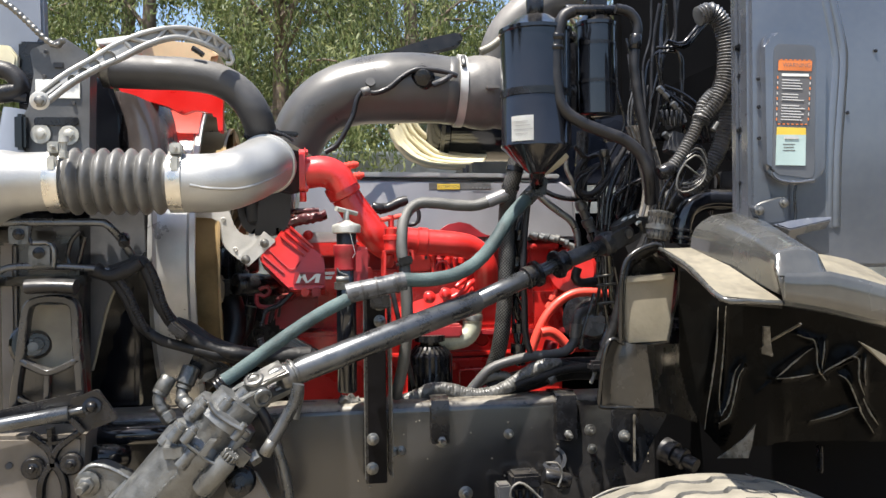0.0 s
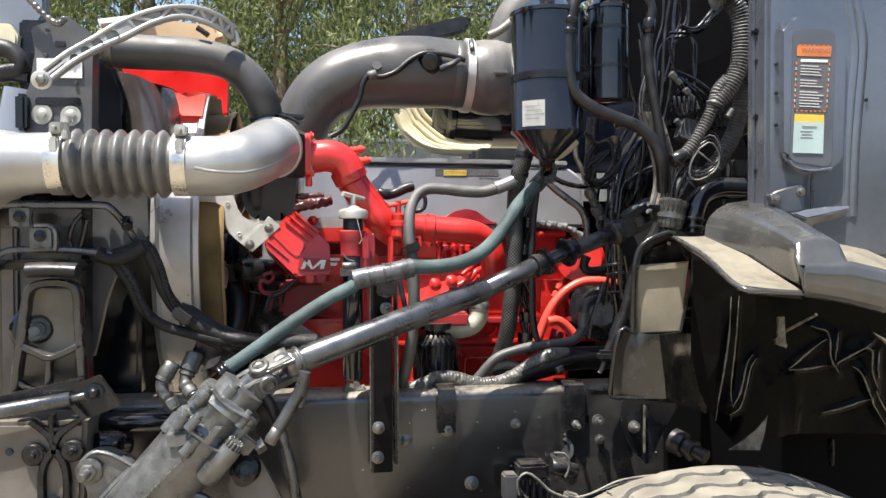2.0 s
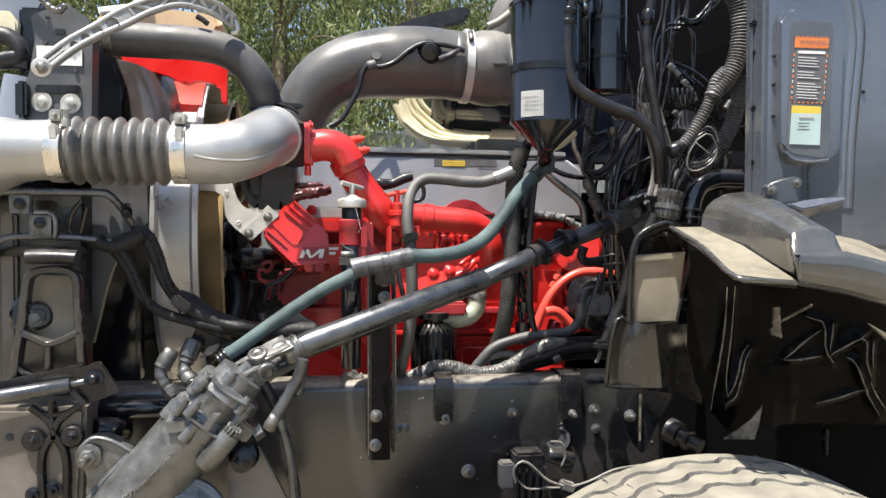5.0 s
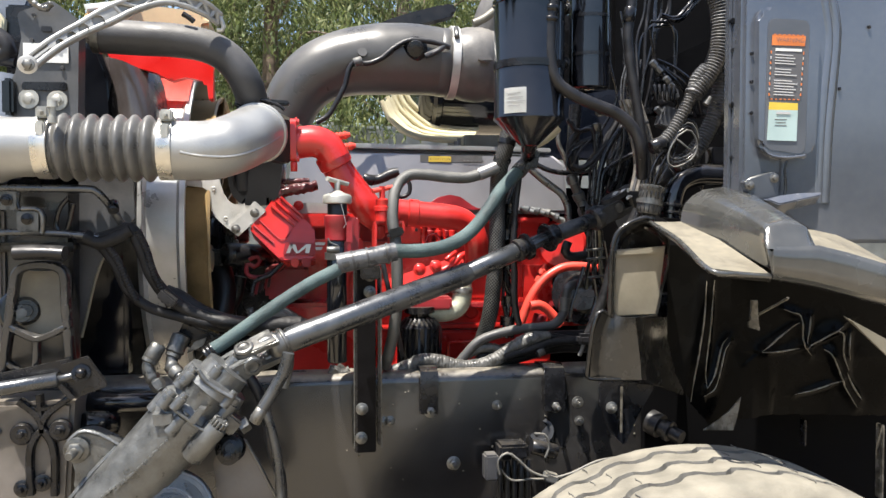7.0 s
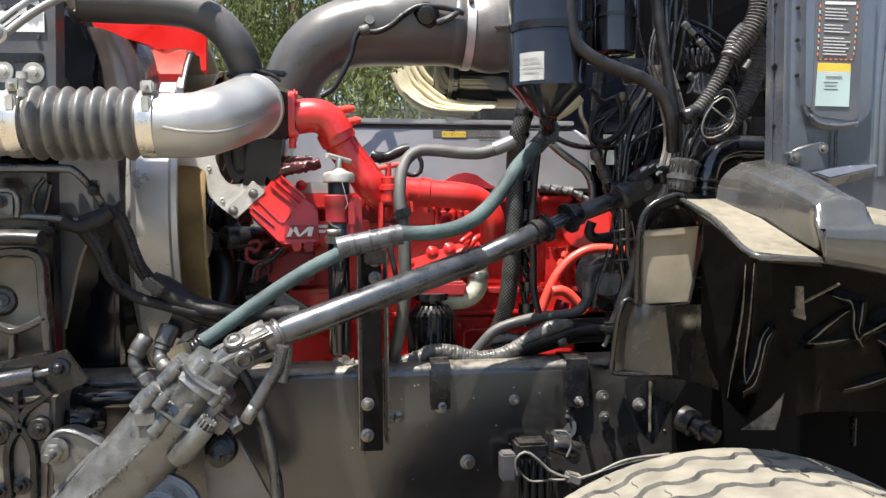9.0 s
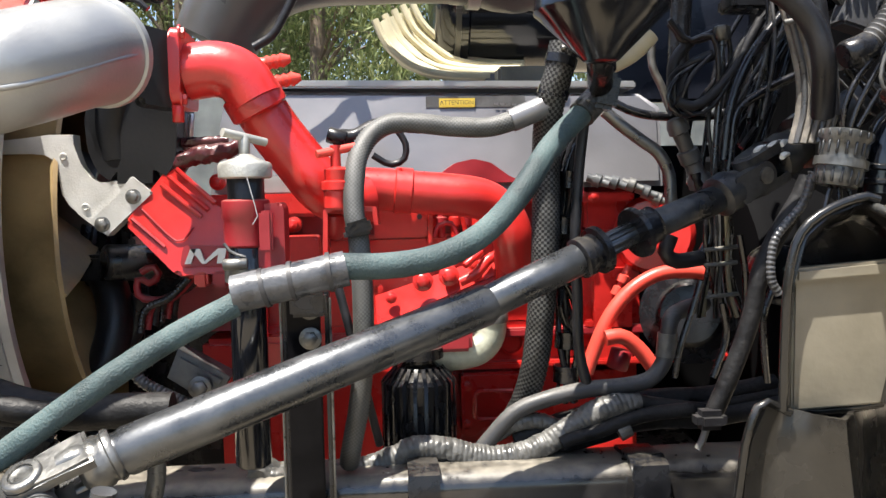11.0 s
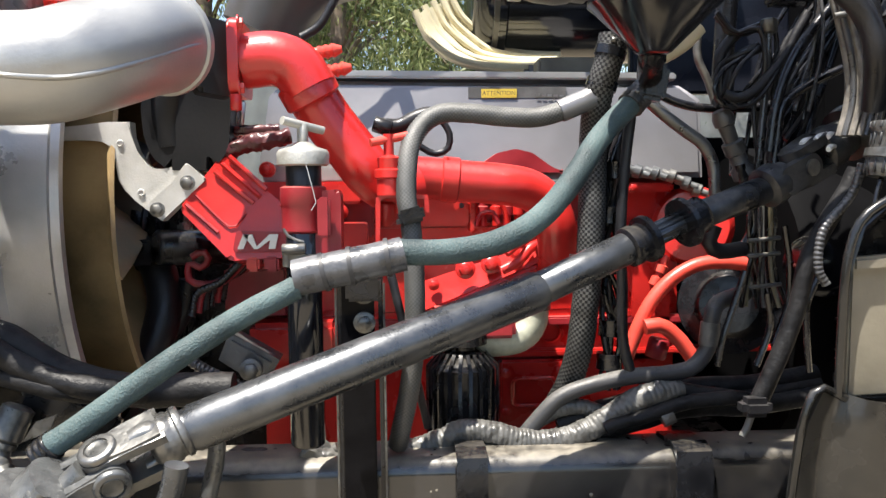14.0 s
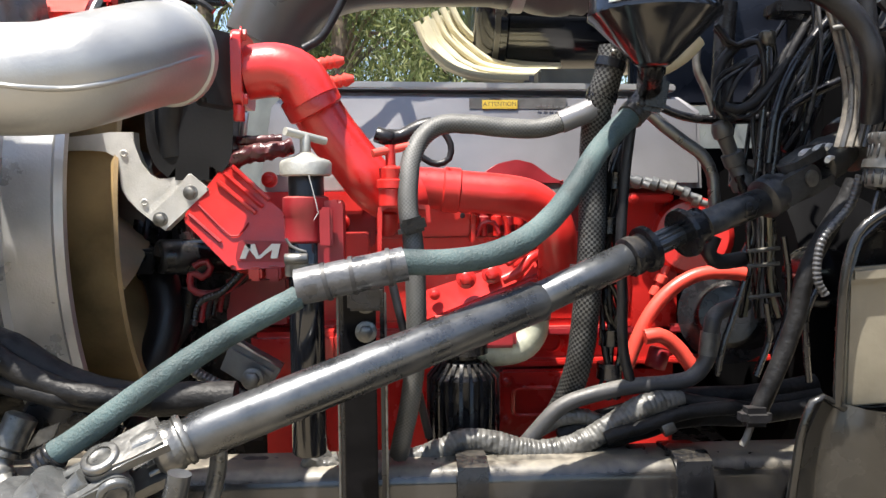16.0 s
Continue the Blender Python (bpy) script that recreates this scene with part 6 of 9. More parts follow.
for row, (sa, sb) in enumerate((((-0.636, 1.608, 0.954), (-0.540, 1.608, 1.047)), ((-0.661, 1.610, 0.942), (-0.579, 1.610, 1.003)))):
    sa, sb = V(sa), V(sb)
    for k in range(16 - 5 * row):
        q = sa.lerp(sb, k / (16 - 5 * row))
        part("stamp_bar", box(q, (0.0035, 0.012, rs.uniform(0.006, 0.011)), (0, rs.uniform(20, 60), 0), bevel=0.001), DULLCAST, gear)
part("pitman_hose", tube([(-0.323, 1.660, 1.192), (-0.333, 1.660, 1.154), (-0.357, 1.660, 1.111), (-0.377, 1.660, 1.079), (-0.388, 1.660, 1.063)], 0.012, 14), STEEL, gear, "short steel pressure line")
part("nut", rod((-0.374, 1.655, 1.085), (-0.390, 1.655, 1.058), 0.013, 6), ZINC, gear)
part("pitman_hose", tube([(-0.422, 1.700, 1.166), (-0.390, 1.700, 1.120), (-0.369, 1.700, 1.063), (-0.358, 1.700, 0.994), (-0.342, 1.700, 0.937), (-0.338, 1.700, 0.869)], 0.011, 14), RUBBER, gear)
part("pitman_hose", tube([(-0.372, 1.690, 1.073), (-0.360, 1.690, 1.039), (-0.347, 1.690, 0.976), (-0.342, 1.690, 0.907), (-0.340, 1.690, 0.850)], 0.0095, 16), STEEL, gear, "grey pressure line")
part("brace", slab([(-0.452, 1.715, 1.028), (-0.410, 1.715, 1.006), (-0.380, 1.715, 0.951), (-0.351, 1.715, 0.890), (-0.348, 1.715, 0.835), (-0.462, 1.715, 0.842), (-0.475, 1.715, 0.963)], 0.012, 0.002), DUSTPLATE, gear, "dusty flat gusset plate")
part("brace_edge", tube([(-0.410, 1.711, 1.007), (-0.380, 1.711, 0.950), (-0.351, 1.711, 0.889)], 0.0025, 8), FORGED, gear, "bright plate edge")

# ---- front left: brackets, link arm, radiator hose, harness ----
plate = thing("hinge_plate", (-0.831, 1.860, 1.659), "dark grey steel side plate with two large washers", "bracket")
part("plate", slab(rounded([(-0.876, 1.860, 1.880), (-0.808, 1.860, 1.909), (-0.764, 1.860, 1.878), (-0.755, 1.860, 1.869), (-0.760, 1.860, 1.666), (-0.870, 1.860, 1.659), (-0.903, 1.860, 1.674), (-0.898, 1.860, 1.726), (-0.880, 1.860, 1.760), (-0.868, 1.860, 1.831)], 0.006), 0.05, 0.003), HINGEPAINT, plate)
for q in ((-0.855, 1.858, 1.703), (-0.799, 1.858, 1.701)):
    w0 = part("washer", lathe(q, V(q) + V((0, -1, 0)), [(0, 0.0205), (0.0025, 0.0205), (0.003, 0.020), (0.003, 0.0)], 28), CAPMETAL, plate, "pale zinc washer")
    part("bolt_head", hexhead(V(q) + V((0, -0.003, 0)), (0, -1, 0), 0.0098, h=0.006, washer=1.3), CAPMETAL, w0)
part("sticker", face((-0.864, 1.856, 1.818), (-0.776, 1.856, 1.779), 0.003, 0), WHITE, plate, "white paper sticker")
part("boss", slab(rounded([(-0.867, 1.855, 1.738), (-0.780, 1.855, 1.739), (-0.780, 1.855, 1.722), (-0.868, 1.855, 1.721)], 0.005), 0.006, 0.002), BLACKMETAL, plate)
for q in ((-0.842, 1.858, 1.876), (-0.847, 1.858, 1.824), (-0.789, 1.858, 1.769)):
    part("hole", rod(q, V(q) + V((0, -0.003, 0)), 0.0045, 12), INK, plate)
part("slot", box((-0.818, 1.857, 1.848), (0.02, 0.004, 0.012), bevel=0.002), INK, plate)
part("side_cheek", box((-0.890, 1.850, 1.705), (0.022, 0.03, 0.075), bevel=0.006), BLACKPAINT, plate)
part("hook", tube([(-0.946, 1.840, 1.988), (-0.908, 1.840, 1.966), (-0.876, 1.840, 1.937), (-0.849, 1.840, 1.909), (-0.829, 1.840, 1.891), (-0.814, 1.840, 1.886), (-0.802, 1.840, 1.898)], 0.0065, 10, ripple=0.12, pitch=0.012), ZINC, plate, "coiled steel safety wire")
col = solo("radiator_column", slab([(-0.799, 2.020, 1.866), (-0.755, 2.020, 1.841), (-0.732, 2.020, 1.776), (-0.746, 2.020, 1.678), (-0.698, 2.020, 1.513), (-0.703, 2.020, 1.092), (-0.822, 2.020, 1.071), (-0.814, 2.020, 1.677)], 0.05, 0.01), BLACKGLOSS, "glossy black radiator side column", "panel")

arm = thing("hood_support", (-0.8158, 1.7415, 1.7397), "cast aluminium arched hinge arm with round and triangular pockets", "arm")
top = [(-0.8272, 1.7367, 1.7587), (-0.7798, 1.7567, 1.8062), (-0.7313, 1.7757, 1.8442), (-0.6876, 1.7956, 1.8803), (-0.6297, 1.8146, 1.9126), (-0.5764, 1.8346, 1.9287), (-0.5328, 1.8545, 1.9306), (-0.4948, 1.8736, 1.9192), (-0.4691, 1.8935, 1.9021)]
bot = [(-0.8082, 1.7367, 1.7435), (-0.7646, 1.7567, 1.7881), (-0.7208, 1.7757, 1.8224), (-0.6762, 1.7956, 1.8509), (-0.6278, 1.8146, 1.8841), (-0.5764, 1.8346, 1.9050), (-0.5356, 1.8545, 1.9031), (-0.5005, 1.8736, 1.8917), (-0.4767, 1.8935, 1.8774)]
part("web", sheet([[V(q) + V((0, 0.006, 0)) for q in top], [V(q) + V((0, 0.006, 0)) for q in bot]], 0.005, sub=3), ARMMAT, arm)
part("edge", ribbon([V(q) + V((0, -0.008, -0.002)) for q in top], 0.009, 0.018), ARMMAT, arm)
part("edge", ribbon([V(q) + V((0, -0.008, 0.002)) for q in bot], 0.009, 0.018), ARMMAT, arm)
def along_arm(u):
    k = min(int(u), 7)
    return V(top[k]).lerp(V(top[k + 1]), u - k), V(bot[k]).lerp(V(bot[k + 1]), u - k)
for ua, ub in ((3.25, 3.45), (3.45, 4.15), (4.7, 4.2), (4.75, 5.35), (5.8, 5.4), (5.85, 6.35), (6.75, 6.4), (6.8, 7.25), (7.6, 7.3), (7.65, 7.95)):
    part("brace", ribbon([along_arm(ua)[0] + V((0, -0.007, 0)), along_arm(ub)[1] + V((0, -0.007, 0))], 0.009, 0.015), ARMMAT, arm)
part("eye", lathe((-0.8187, 1.7434, 1.7530), (-0.7779, 1.6180, 1.7311), [(0, 0.018), (0.016, 0.018), (0.018, 0.015)], 24), ALU2, arm)
bolt(arm, (-0.8139, 1.7272, 1.7502), r=0.009)
POCKETS = (((-0.7617, 1.7462, 1.7995), 0.0078), ((-0.7427, 1.7491, 1.8157), 0.0085), ((-0.7228, 1.7529, 1.8328), 0.0100), ((-0.6971, 1.7605, 1.8509), 0.0118))


def pierced_plate():
    """The arm's front face up to its girder part, with round pockets and two slots left open."""
    bm_ = bmesh.new()
    nu, nv = 190, 22
    grid_ = []
    for i_ in range(nu + 1):
        hi, lo = along_arm(3.35 * i_ / nu)
        grid_.append([hi.lerp(lo, k_ / nv) + V((0, -0.0055, 0)) for k_ in range(nv + 1)])
    vs = {}
    def at(i_, k_):
        if (i_, k_) not in vs:
            vs[i_, k_] = bm_.verts.new(grid_[i_][k_])
        return vs[i_, k_]
    for i_ in range(nu):
        u_ = 3.35 * (i_ + 0.5) / nu
        for k_ in range(nv):
            v_ = (k_ + 0.5) / nv
            c_ = (grid_[i_][k_] + grid_[i_ + 1][k_ + 1]) * 0.5
            if any(math.hypot(c_.x - q[0], c_.z - q[2]) < r * 0.97 for q, r in POCKETS):
                continue
            if 0.26 < u_ < 0.82 and (0.18 < v_ < 0.43 or 0.57 < v_ < 0.82):
                continue
            bm_.faces.new((at(i_, k_), at(i_ + 1, k_), at(i_ + 1, k_ + 1), at(i_, k_ + 1)))
    return bm_


part("pierced_plate", pierced_plate(), ARMMAT, arm)
for q, r in POCKETS:
    mid_ = min((along_arm(k_ / 40)[0].lerp(along_arm(k_ / 40)[1], 0.5) for k_ in range(140)), key=lambda p_: math.hypot(p_.x - q[0], p_.z - q[2]))
    part("pocket_wall", lathe((q[0], mid_.y + 0.006, q[2]), (q[0], mid_.y - 1, q[2]), [(0, r * 0.97), (0.0115, r * 0.97), (0.0128, r), (0.0115, r * 1.06), (0, r * 1.06)], 24), ARMMAT, arm)
part("end_clip", tube([(-0.4729, 1.8935, 1.8955), (-0.4643, 1.8935, 1.8699), (-0.4795, 1.8935, 1.8670)], 0.005, 8), ALU2, arm)
part("end_rod", tube([(-0.5527, 1.9030, 1.9021), (-0.5385, 1.9030, 1.8936), (-0.5290, 1.9030, 1.8860)], 0.006, 8), BLACKMETAL, arm)

tank = thing("header_tank", (-0.628, 2.200, 1.944), "amber translucent header tank above the shroud", "tank")
part("tank", slab(rounded([(-0.840, 2.200, 1.972), (-0.793, 2.200, 1.988), (-0.655, 2.200, 1.991), (-0.536, 2.200, 1.980), (-0.536, 2.200, 1.936), (-0.841, 2.200, 1.930)], 0.02), 0.16, 0.015), TANK, tank)
part("lip", slab([(-0.831, 2.180, 1.985), (-0.706, 2.180, 2.005), (-0.706, 2.180, 1.985), (-0.826, 2.180, 1.968)], 0.1, 0.004), WHITE, tank)
solo("red_shroud_cover", slab(rounded([(-0.756, 2.060, 1.862), (-0.635, 2.060, 1.856), (-0.532, 2.060, 1.838), (-0.507, 2.060, 1.825), (-0.509, 2.060, 1.738), (-0.519, 2.060, 1.738), (-0.524, 2.060, 1.782), (-0.572, 2.060, 1.792), (-0.604, 2.060, 1.781), (-0.636, 2.060, 1.799), (-0.674, 2.060, 1.809), (-0.719, 2.060, 1.818), (-0.744, 2.060, 1.834)], 0.008), 0.03, 0.006), REDGLOW, "red plastic cover over the fan shroud top", "cover")
solo("shroud_shell", sheet([[(-0.782, 2.100, 1.843), (-0.777, 2.100, 1.789), (-0.765, 2.100, 1.721), (-0.753, 2.100, 1.652)], [(-0.721, 2.030, 1.824), (-0.709, 2.030, 1.771), (-0.697, 2.030, 1.712), (-0.689, 2.030, 1.646)], [(-0.681, 2.060, 1.807), (-0.664, 2.060, 1.763), (-0.652, 2.060, 1.709), (-0.644, 2.060, 1.649)], [(-0.653, 2.140, 1.811), (-0.640, 2.140, 1.776), (-0.634, 2.140, 1.727), (-0.632, 2.140, 1.656)]], 0.006, sub=4, curved=True), SHELL, "smooth glossy grey-brown moulded shroud shell beside the radiator", "panel", smooth=60)

rhose = thing("radiator_hose", (-0.590, 1.970, 1.815), "thick dark rubber upper radiator hose", "hose")
part("hose", tube([(-0.745, 1.930, 1.856), (-0.703, 1.930, 1.853), (-0.643, 1.930, 1.851), (-0.570, 1.930, 1.849), (-0.503, 1.930, 1.838), (-0.454, 1.930, 1.809), (-0.423, 1.930, 1.765), (-0.407, 1.970, 1.713)], lambda f: 0.0375 - 0.002 * f, 32, 0.012), HOSEDUST, rhose)
clampband((-0.736, 1.930, 1.855), (-0.721, 1.930, 1.854), 0.038, 0.016, rhose)
clampband((-0.410, 1.960, 1.723), (-0.407, 1.970, 1.711), 0.0365, 0.014, rhose, BLACKMETAL)

hl = thing("battery_cable_harness", (-0.590, 1.800, 1.272), "thick black taped cables draped from the front bracket", "wiring")
part("pipe", tube([(-0.950, 1.785, 1.385), (-0.922, 1.785, 1.410), (-0.899, 1.785, 1.425), (-0.859, 1.785, 1.428), (-0.796, 1.785, 1.426), (-0.737, 1.785, 1.421), (-0.705, 1.790, 1.417)], 0.0068, 14), STEEL, hl, "plain steel pipe")
part("cable", tube([(-0.745, 1.800, 1.419), (-0.711, 1.800, 1.413), (-0.672, 1.800, 1.424), (-0.644, 1.800, 1.435), (-0.623, 1.800, 1.390), (-0.601, 1.800, 1.331), (-0.562, 1.800, 1.283), (-0.500, 1.800, 1.248), (-0.431, 1.800, 1.232), (-0.364, 1.860, 1.209)], 0.0136, 18, wob=0.10), CABLE, hl)
part("cable", tube([(-0.733, 1.800, 1.415), (-0.701, 1.800, 1.397), (-0.673, 1.800, 1.356), (-0.652, 1.800, 1.309), (-0.613, 1.800, 1.273), (-0.557, 1.800, 1.253), (-0.477, 1.800, 1.231), (-0.411, 1.850, 1.212)], 0.0111, 16, wob=0.12), CABLE, hl)
part("loom", tube([(-0.692, 1.790, 1.404), (-0.668, 1.790, 1.368), (-0.649, 1.790, 1.321), (-0.633, 1.790, 1.286)], 0.0074, 14, ripple=0.10, pitch=0.006), CABLE, hl)
part("loom", tube([(-0.629, 1.790, 1.431), (-0.612, 1.790, 1.390), (-0.597, 1.790, 1.338), (-0.577, 1.790, 1.296), (-0.568, 1.790, 1.273)], 0.0074, 14, ripple=0.10, pitch=0.006), CABLE, hl)
part("tape", tube([(-0.731, 1.790, 1.418), (-0.703, 1.790, 1.406), (-0.670, 1.790, 1.417), (-0.642, 1.790, 1.432)], 0.0148, 14, 0.004, wob=0.25), CABLE, hl, "frayed black tape")
part("tie", box((-0.568, 1.770, 1.292), (0.04, 0.03, 0.02), (0, 40, 0), bevel=0.004), BLACKMETAL, hl)
part("cable", tube([(-0.584, 1.830, 1.297), (-0.553, 1.830, 1.283), (-0.515, 1.830, 1.255), (-0.465, 1.830, 1.234), (-0.406, 1.830, 1.223), (-0.353, 1.830, 1.224), (-0.301, 1.830, 1.223)], 0.0201, 20, wob=0.06), CABLE, hl)
part("pipe", tube([(-0.386, 1.850, 1.220), (-0.358, 1.850, 1.227), (-0.342, 1.850, 1.208), (-0.333, 1.850, 1.184), (-0.328, 1.850, 1.141), (-0.340, 1.850, 1.085)], 0.0110, 16), DULLCAST, hl, "pale curved pipe")
part("bracket", box((-0.505, 1.860, 1.189), (0.12, 0.02, 0.05), (0, 25, 0), bevel=0.006), BLACKMETAL, hl)

rod1 = thing("stay_rod", (-0.792, 1.780, 1.508), "polished stay rod along the radiator side", "rod")
part("rod", tube([(-0.951, 1.780, 1.514), (-0.888, 1.780, 1.516), (-0.802, 1.780, 1.515), (-0.716, 1.780, 1.514), (-0.700, 1.780, 1.505), (-0.683, 1.800, 1.479), (-0.666, 1.820, 1.443)], 0.0079, 16), STEEL, rod1)
part("hook", tube([(-0.845, 1.775, 1.474), (-0.819, 1.775, 1.474), (-0.808, 1.775, 1.465), (-0.806, 1.775, 1.442), (-0.809, 1.775, 1.426)], 0.005, 10), ZINC, rod1)
part("bracket", slab(rounded([(-0.892, 1.775, 1.509), (-0.854, 1.775, 1.509), (-0.855, 1.775, 1.472), (-0.891, 1.775, 1.473)], 0.004), 0.02, 0.003), FITTING, rod1, "dusty plated bracket")
part("bracket", slab(rounded([(-0.853, 1.770, 1.469), (-0.813, 1.770, 1.469), (-0.813, 1.770, 1.429), (-0.853, 1.770, 1.430)], 0.004), 0.02, 0.003), FITTING, rod1, "dusty plated bracket")
bolt(rod1, (-0.872, 1.772, 1.492), r=0.008, material=BLACKMETAL)
bolt(rod1, (-0.833, 1.767, 1.454), r=0.008, material=BLACKMETAL)
part("wire", tube([(-0.851, 1.780, 1.509), (-0.854, 1.780, 1.480), (-0.840, 1.780, 1.469), (-0.814, 1.780, 1.474), (-0.803, 1.780, 1.457), (-0.809, 1.780, 1.423)], 0.004, 8), WIRE, rod1)
part("wire", tube([(-0.762, 1.790, 1.497), (-0.779, 1.790, 1.474), (-0.785, 1.790, 1.440), (-0.769, 1.790, 1.422), (-0.752, 1.790, 1.485)], 0.005, 8), WIRE, rod1)
part("end_cap", rod((-0.677, 1.800, 1.487), (-0.673, 1.780, 1.470), 0.011, 16), BLACKMETAL, rod1)

wallf = thing("radiator_side_panel", (-0.892, 1.900, 1.051), "black painted radiator support side panel", "panel")
part("sheet", slab([(-1.004, 1.860, 1.512), (-0.771, 1.860, 1.510), (-0.777, 1.860, 1.055), (-1.011, 1.860, 1.066)], 0.05, 0.01), PANELGLOSS, wallf)
part("stiffener", box((-0.920, 1.855, 1.276), (0.03, 0.02, 0.40), bevel=0.006), DUSTPLATE, wallf)
part("gusset", slab([(-0.765, 1.875, 1.545), (-0.654, 1.875, 1.545), (-0.651, 1.875, 1.457), (-0.697, 1.875, 1.406), (-0.717, 1.875, 1.368), (-0.735, 1.875, 1.315), (-0.762, 1.875, 1.202), (-0.772, 1.875, 1.202)], 0.006, 0.001), PLATE, wallf, "dusty grey gusset sheet")
part("gusset_edge", tube([(-0.700, 1.872, 1.403), (-0.713, 1.872, 1.378), (-0.727, 1.872, 1.345), (-0.739, 1.872, 1.303), (-0.751, 1.872, 1.250), (-0.763, 1.872, 1.202)], 0.004, 8, squash=0.8), SAND, wallf, "worn dusty edge")
part("cap", box((-0.856, 1.840, 1.396), (0.20, 0.03, 0.02), bevel=0.006), EDGE, wallf)
strip = solo("radiator_edge_trim", sheet([[(-0.761, 1.855, 1.510), (-0.766, 1.855, 1.110)], [(-0.764, 1.835, 1.509), (-0.770, 1.835, 1.114)], [(-0.778, 1.855, 1.510), (-0.783, 1.855, 1.110)]], 0.003, sub=2), BLACKGLOSS, "glossy black folded edge strip", "trim")
mount = thing("radiator_mount", (-0.806, 1.740, 1.135), "black cast radiator mount bracket with a rubber bush", "bracket")
part("frame", ribbon([(-0.880, 1.745, 1.134), (-0.873, 1.745, 1.198), (-0.866, 1.745, 1.242), (-0.859, 1.745, 1.297), (-0.852, 1.745, 1.342), (-0.840, 1.745, 1.357), (-0.809, 1.745, 1.363), (-0.775, 1.745, 1.358), (-0.762, 1.745, 1.342), (-0.760, 1.745, 1.295), (-0.757, 1.745, 1.239), (-0.754, 1.745, 1.182), (-0.746, 1.745, 1.128)], 0.016, 0.026), PANELGLOSS, mount, "dark cast window frame")
part("crosspiece", ribbon([(-0.864, 1.745, 1.242), (-0.839, 1.745, 1.228), (-0.814, 1.745, 1.218), (-0.787, 1.745, 1.226), (-0.757, 1.745, 1.241)], 0.013, 0.024), PANELGLOSS, mount)
part("rib", ribbon([(-0.815, 1.747, 1.218), (-0.816, 1.747, 1.185), (-0.818, 1.747, 1.134)], 0.011, 0.022), PANELGLOSS, mount)
part("rib", ribbon([(-0.876, 1.747, 1.176), (-0.860, 1.747, 1.162), (-0.839, 1.747, 1.150)], 0.009, 0.022), PANELGLOSS, mount)
part("pad", tube([(-0.849, 1.750, 1.388), (-0.826, 1.750, 1.389), (-0.784, 1.750, 1.388), (-0.758, 1.750, 1.386)], 0.024, 20, squash=0.62), RUBBER, mount, "black rubber pad")
part("bush", lathe((-0.859, 1.830, 1.265), (-0.782, 1.600, 1.291), [(0, 0.052), (0.02, 0.052), (0.026, 0.046), (0.026, 0.030), (0.05, 0.028), (0.056, 0.022), (0.056, 0.014), (0.066, 0.012)], 30), FILMED, mount)
part("washer", lathe((-0.849, 1.775, 1.266), (-0.789, 1.600, 1.286), [(0, 0.017), (0.006, 0.017), (0.006, 0.010), (0.016, 0.010)], 20), FITTING, mount)
part("back_plate", slab(rounded([(-0.870, 1.790, 1.350), (-0.775, 1.790, 1.348), (-0.777, 1.790, 1.221), (-0.876, 1.790, 1.225)], 0.01), 0.02, 0.003), SAND, mount, "dusty backing plate")

gas = thing("gas_strut", (-0.780, 1.690, 1.118), "polished gas strut with a steel end bracket", "gas strut")
part("cylinder", rod((-0.951, 1.670, 1.122), (-0.757, 1.690, 1.148), 0.0138, 24), STEEL, gas)
part("rod", rod((-0.761, 1.690, 1.147), (-0.721, 1.695, 1.155), 0.0069, 16), STEEL, gas)
part("end_bracket", slab(rounded([(-0.762, 1.700, 1.171), (-0.708, 1.700, 1.189), (-0.669, 1.700, 1.130), (-0.732, 1.700, 1.107)], 0.006), 0.012, 0.002), BLACKMETAL, gas)
part("ball", lathe((-0.717, 1.695, 1.157), (-0.691, 1.600, 1.175), [(0, 0.017), (0.004, 0.017), (0.005, 0.010), (0.010, 0.011), (0.016, 0.010), (0.021, 0.006), (0.023, 0.002)], 20), BLACKMETAL, gas)
part("sleeve", slab([(-0.972, 1.720, 1.136), (-0.747, 1.720, 1.181), (-0.736, 1.720, 1.159), (-0.972, 1.720, 1.114)], 0.012, 0.003), BLACKMETAL, gas)
part("tab", slab([(-0.758, 1.685, 1.134), (-0.749, 1.685, 1.139), (-0.727, 1.685, 1.111), (-0.735, 1.685, 1.108)], 0.006, 0.001), BLACKMETAL, gas)

cast = thing("front_hanger", (-0.802, 1.720, 0.958), "dark cast suspension hanger with dusty bolts on the rail", "bracket")
part("plate", slab([(-0.965, 1.750, 1.096), (-0.746, 1.750, 1.091), (-0.759, 1.750, 0.878), (-0.968, 1.750, 0.892)], 0.16, 0.008), DUSTPLATE, cast)
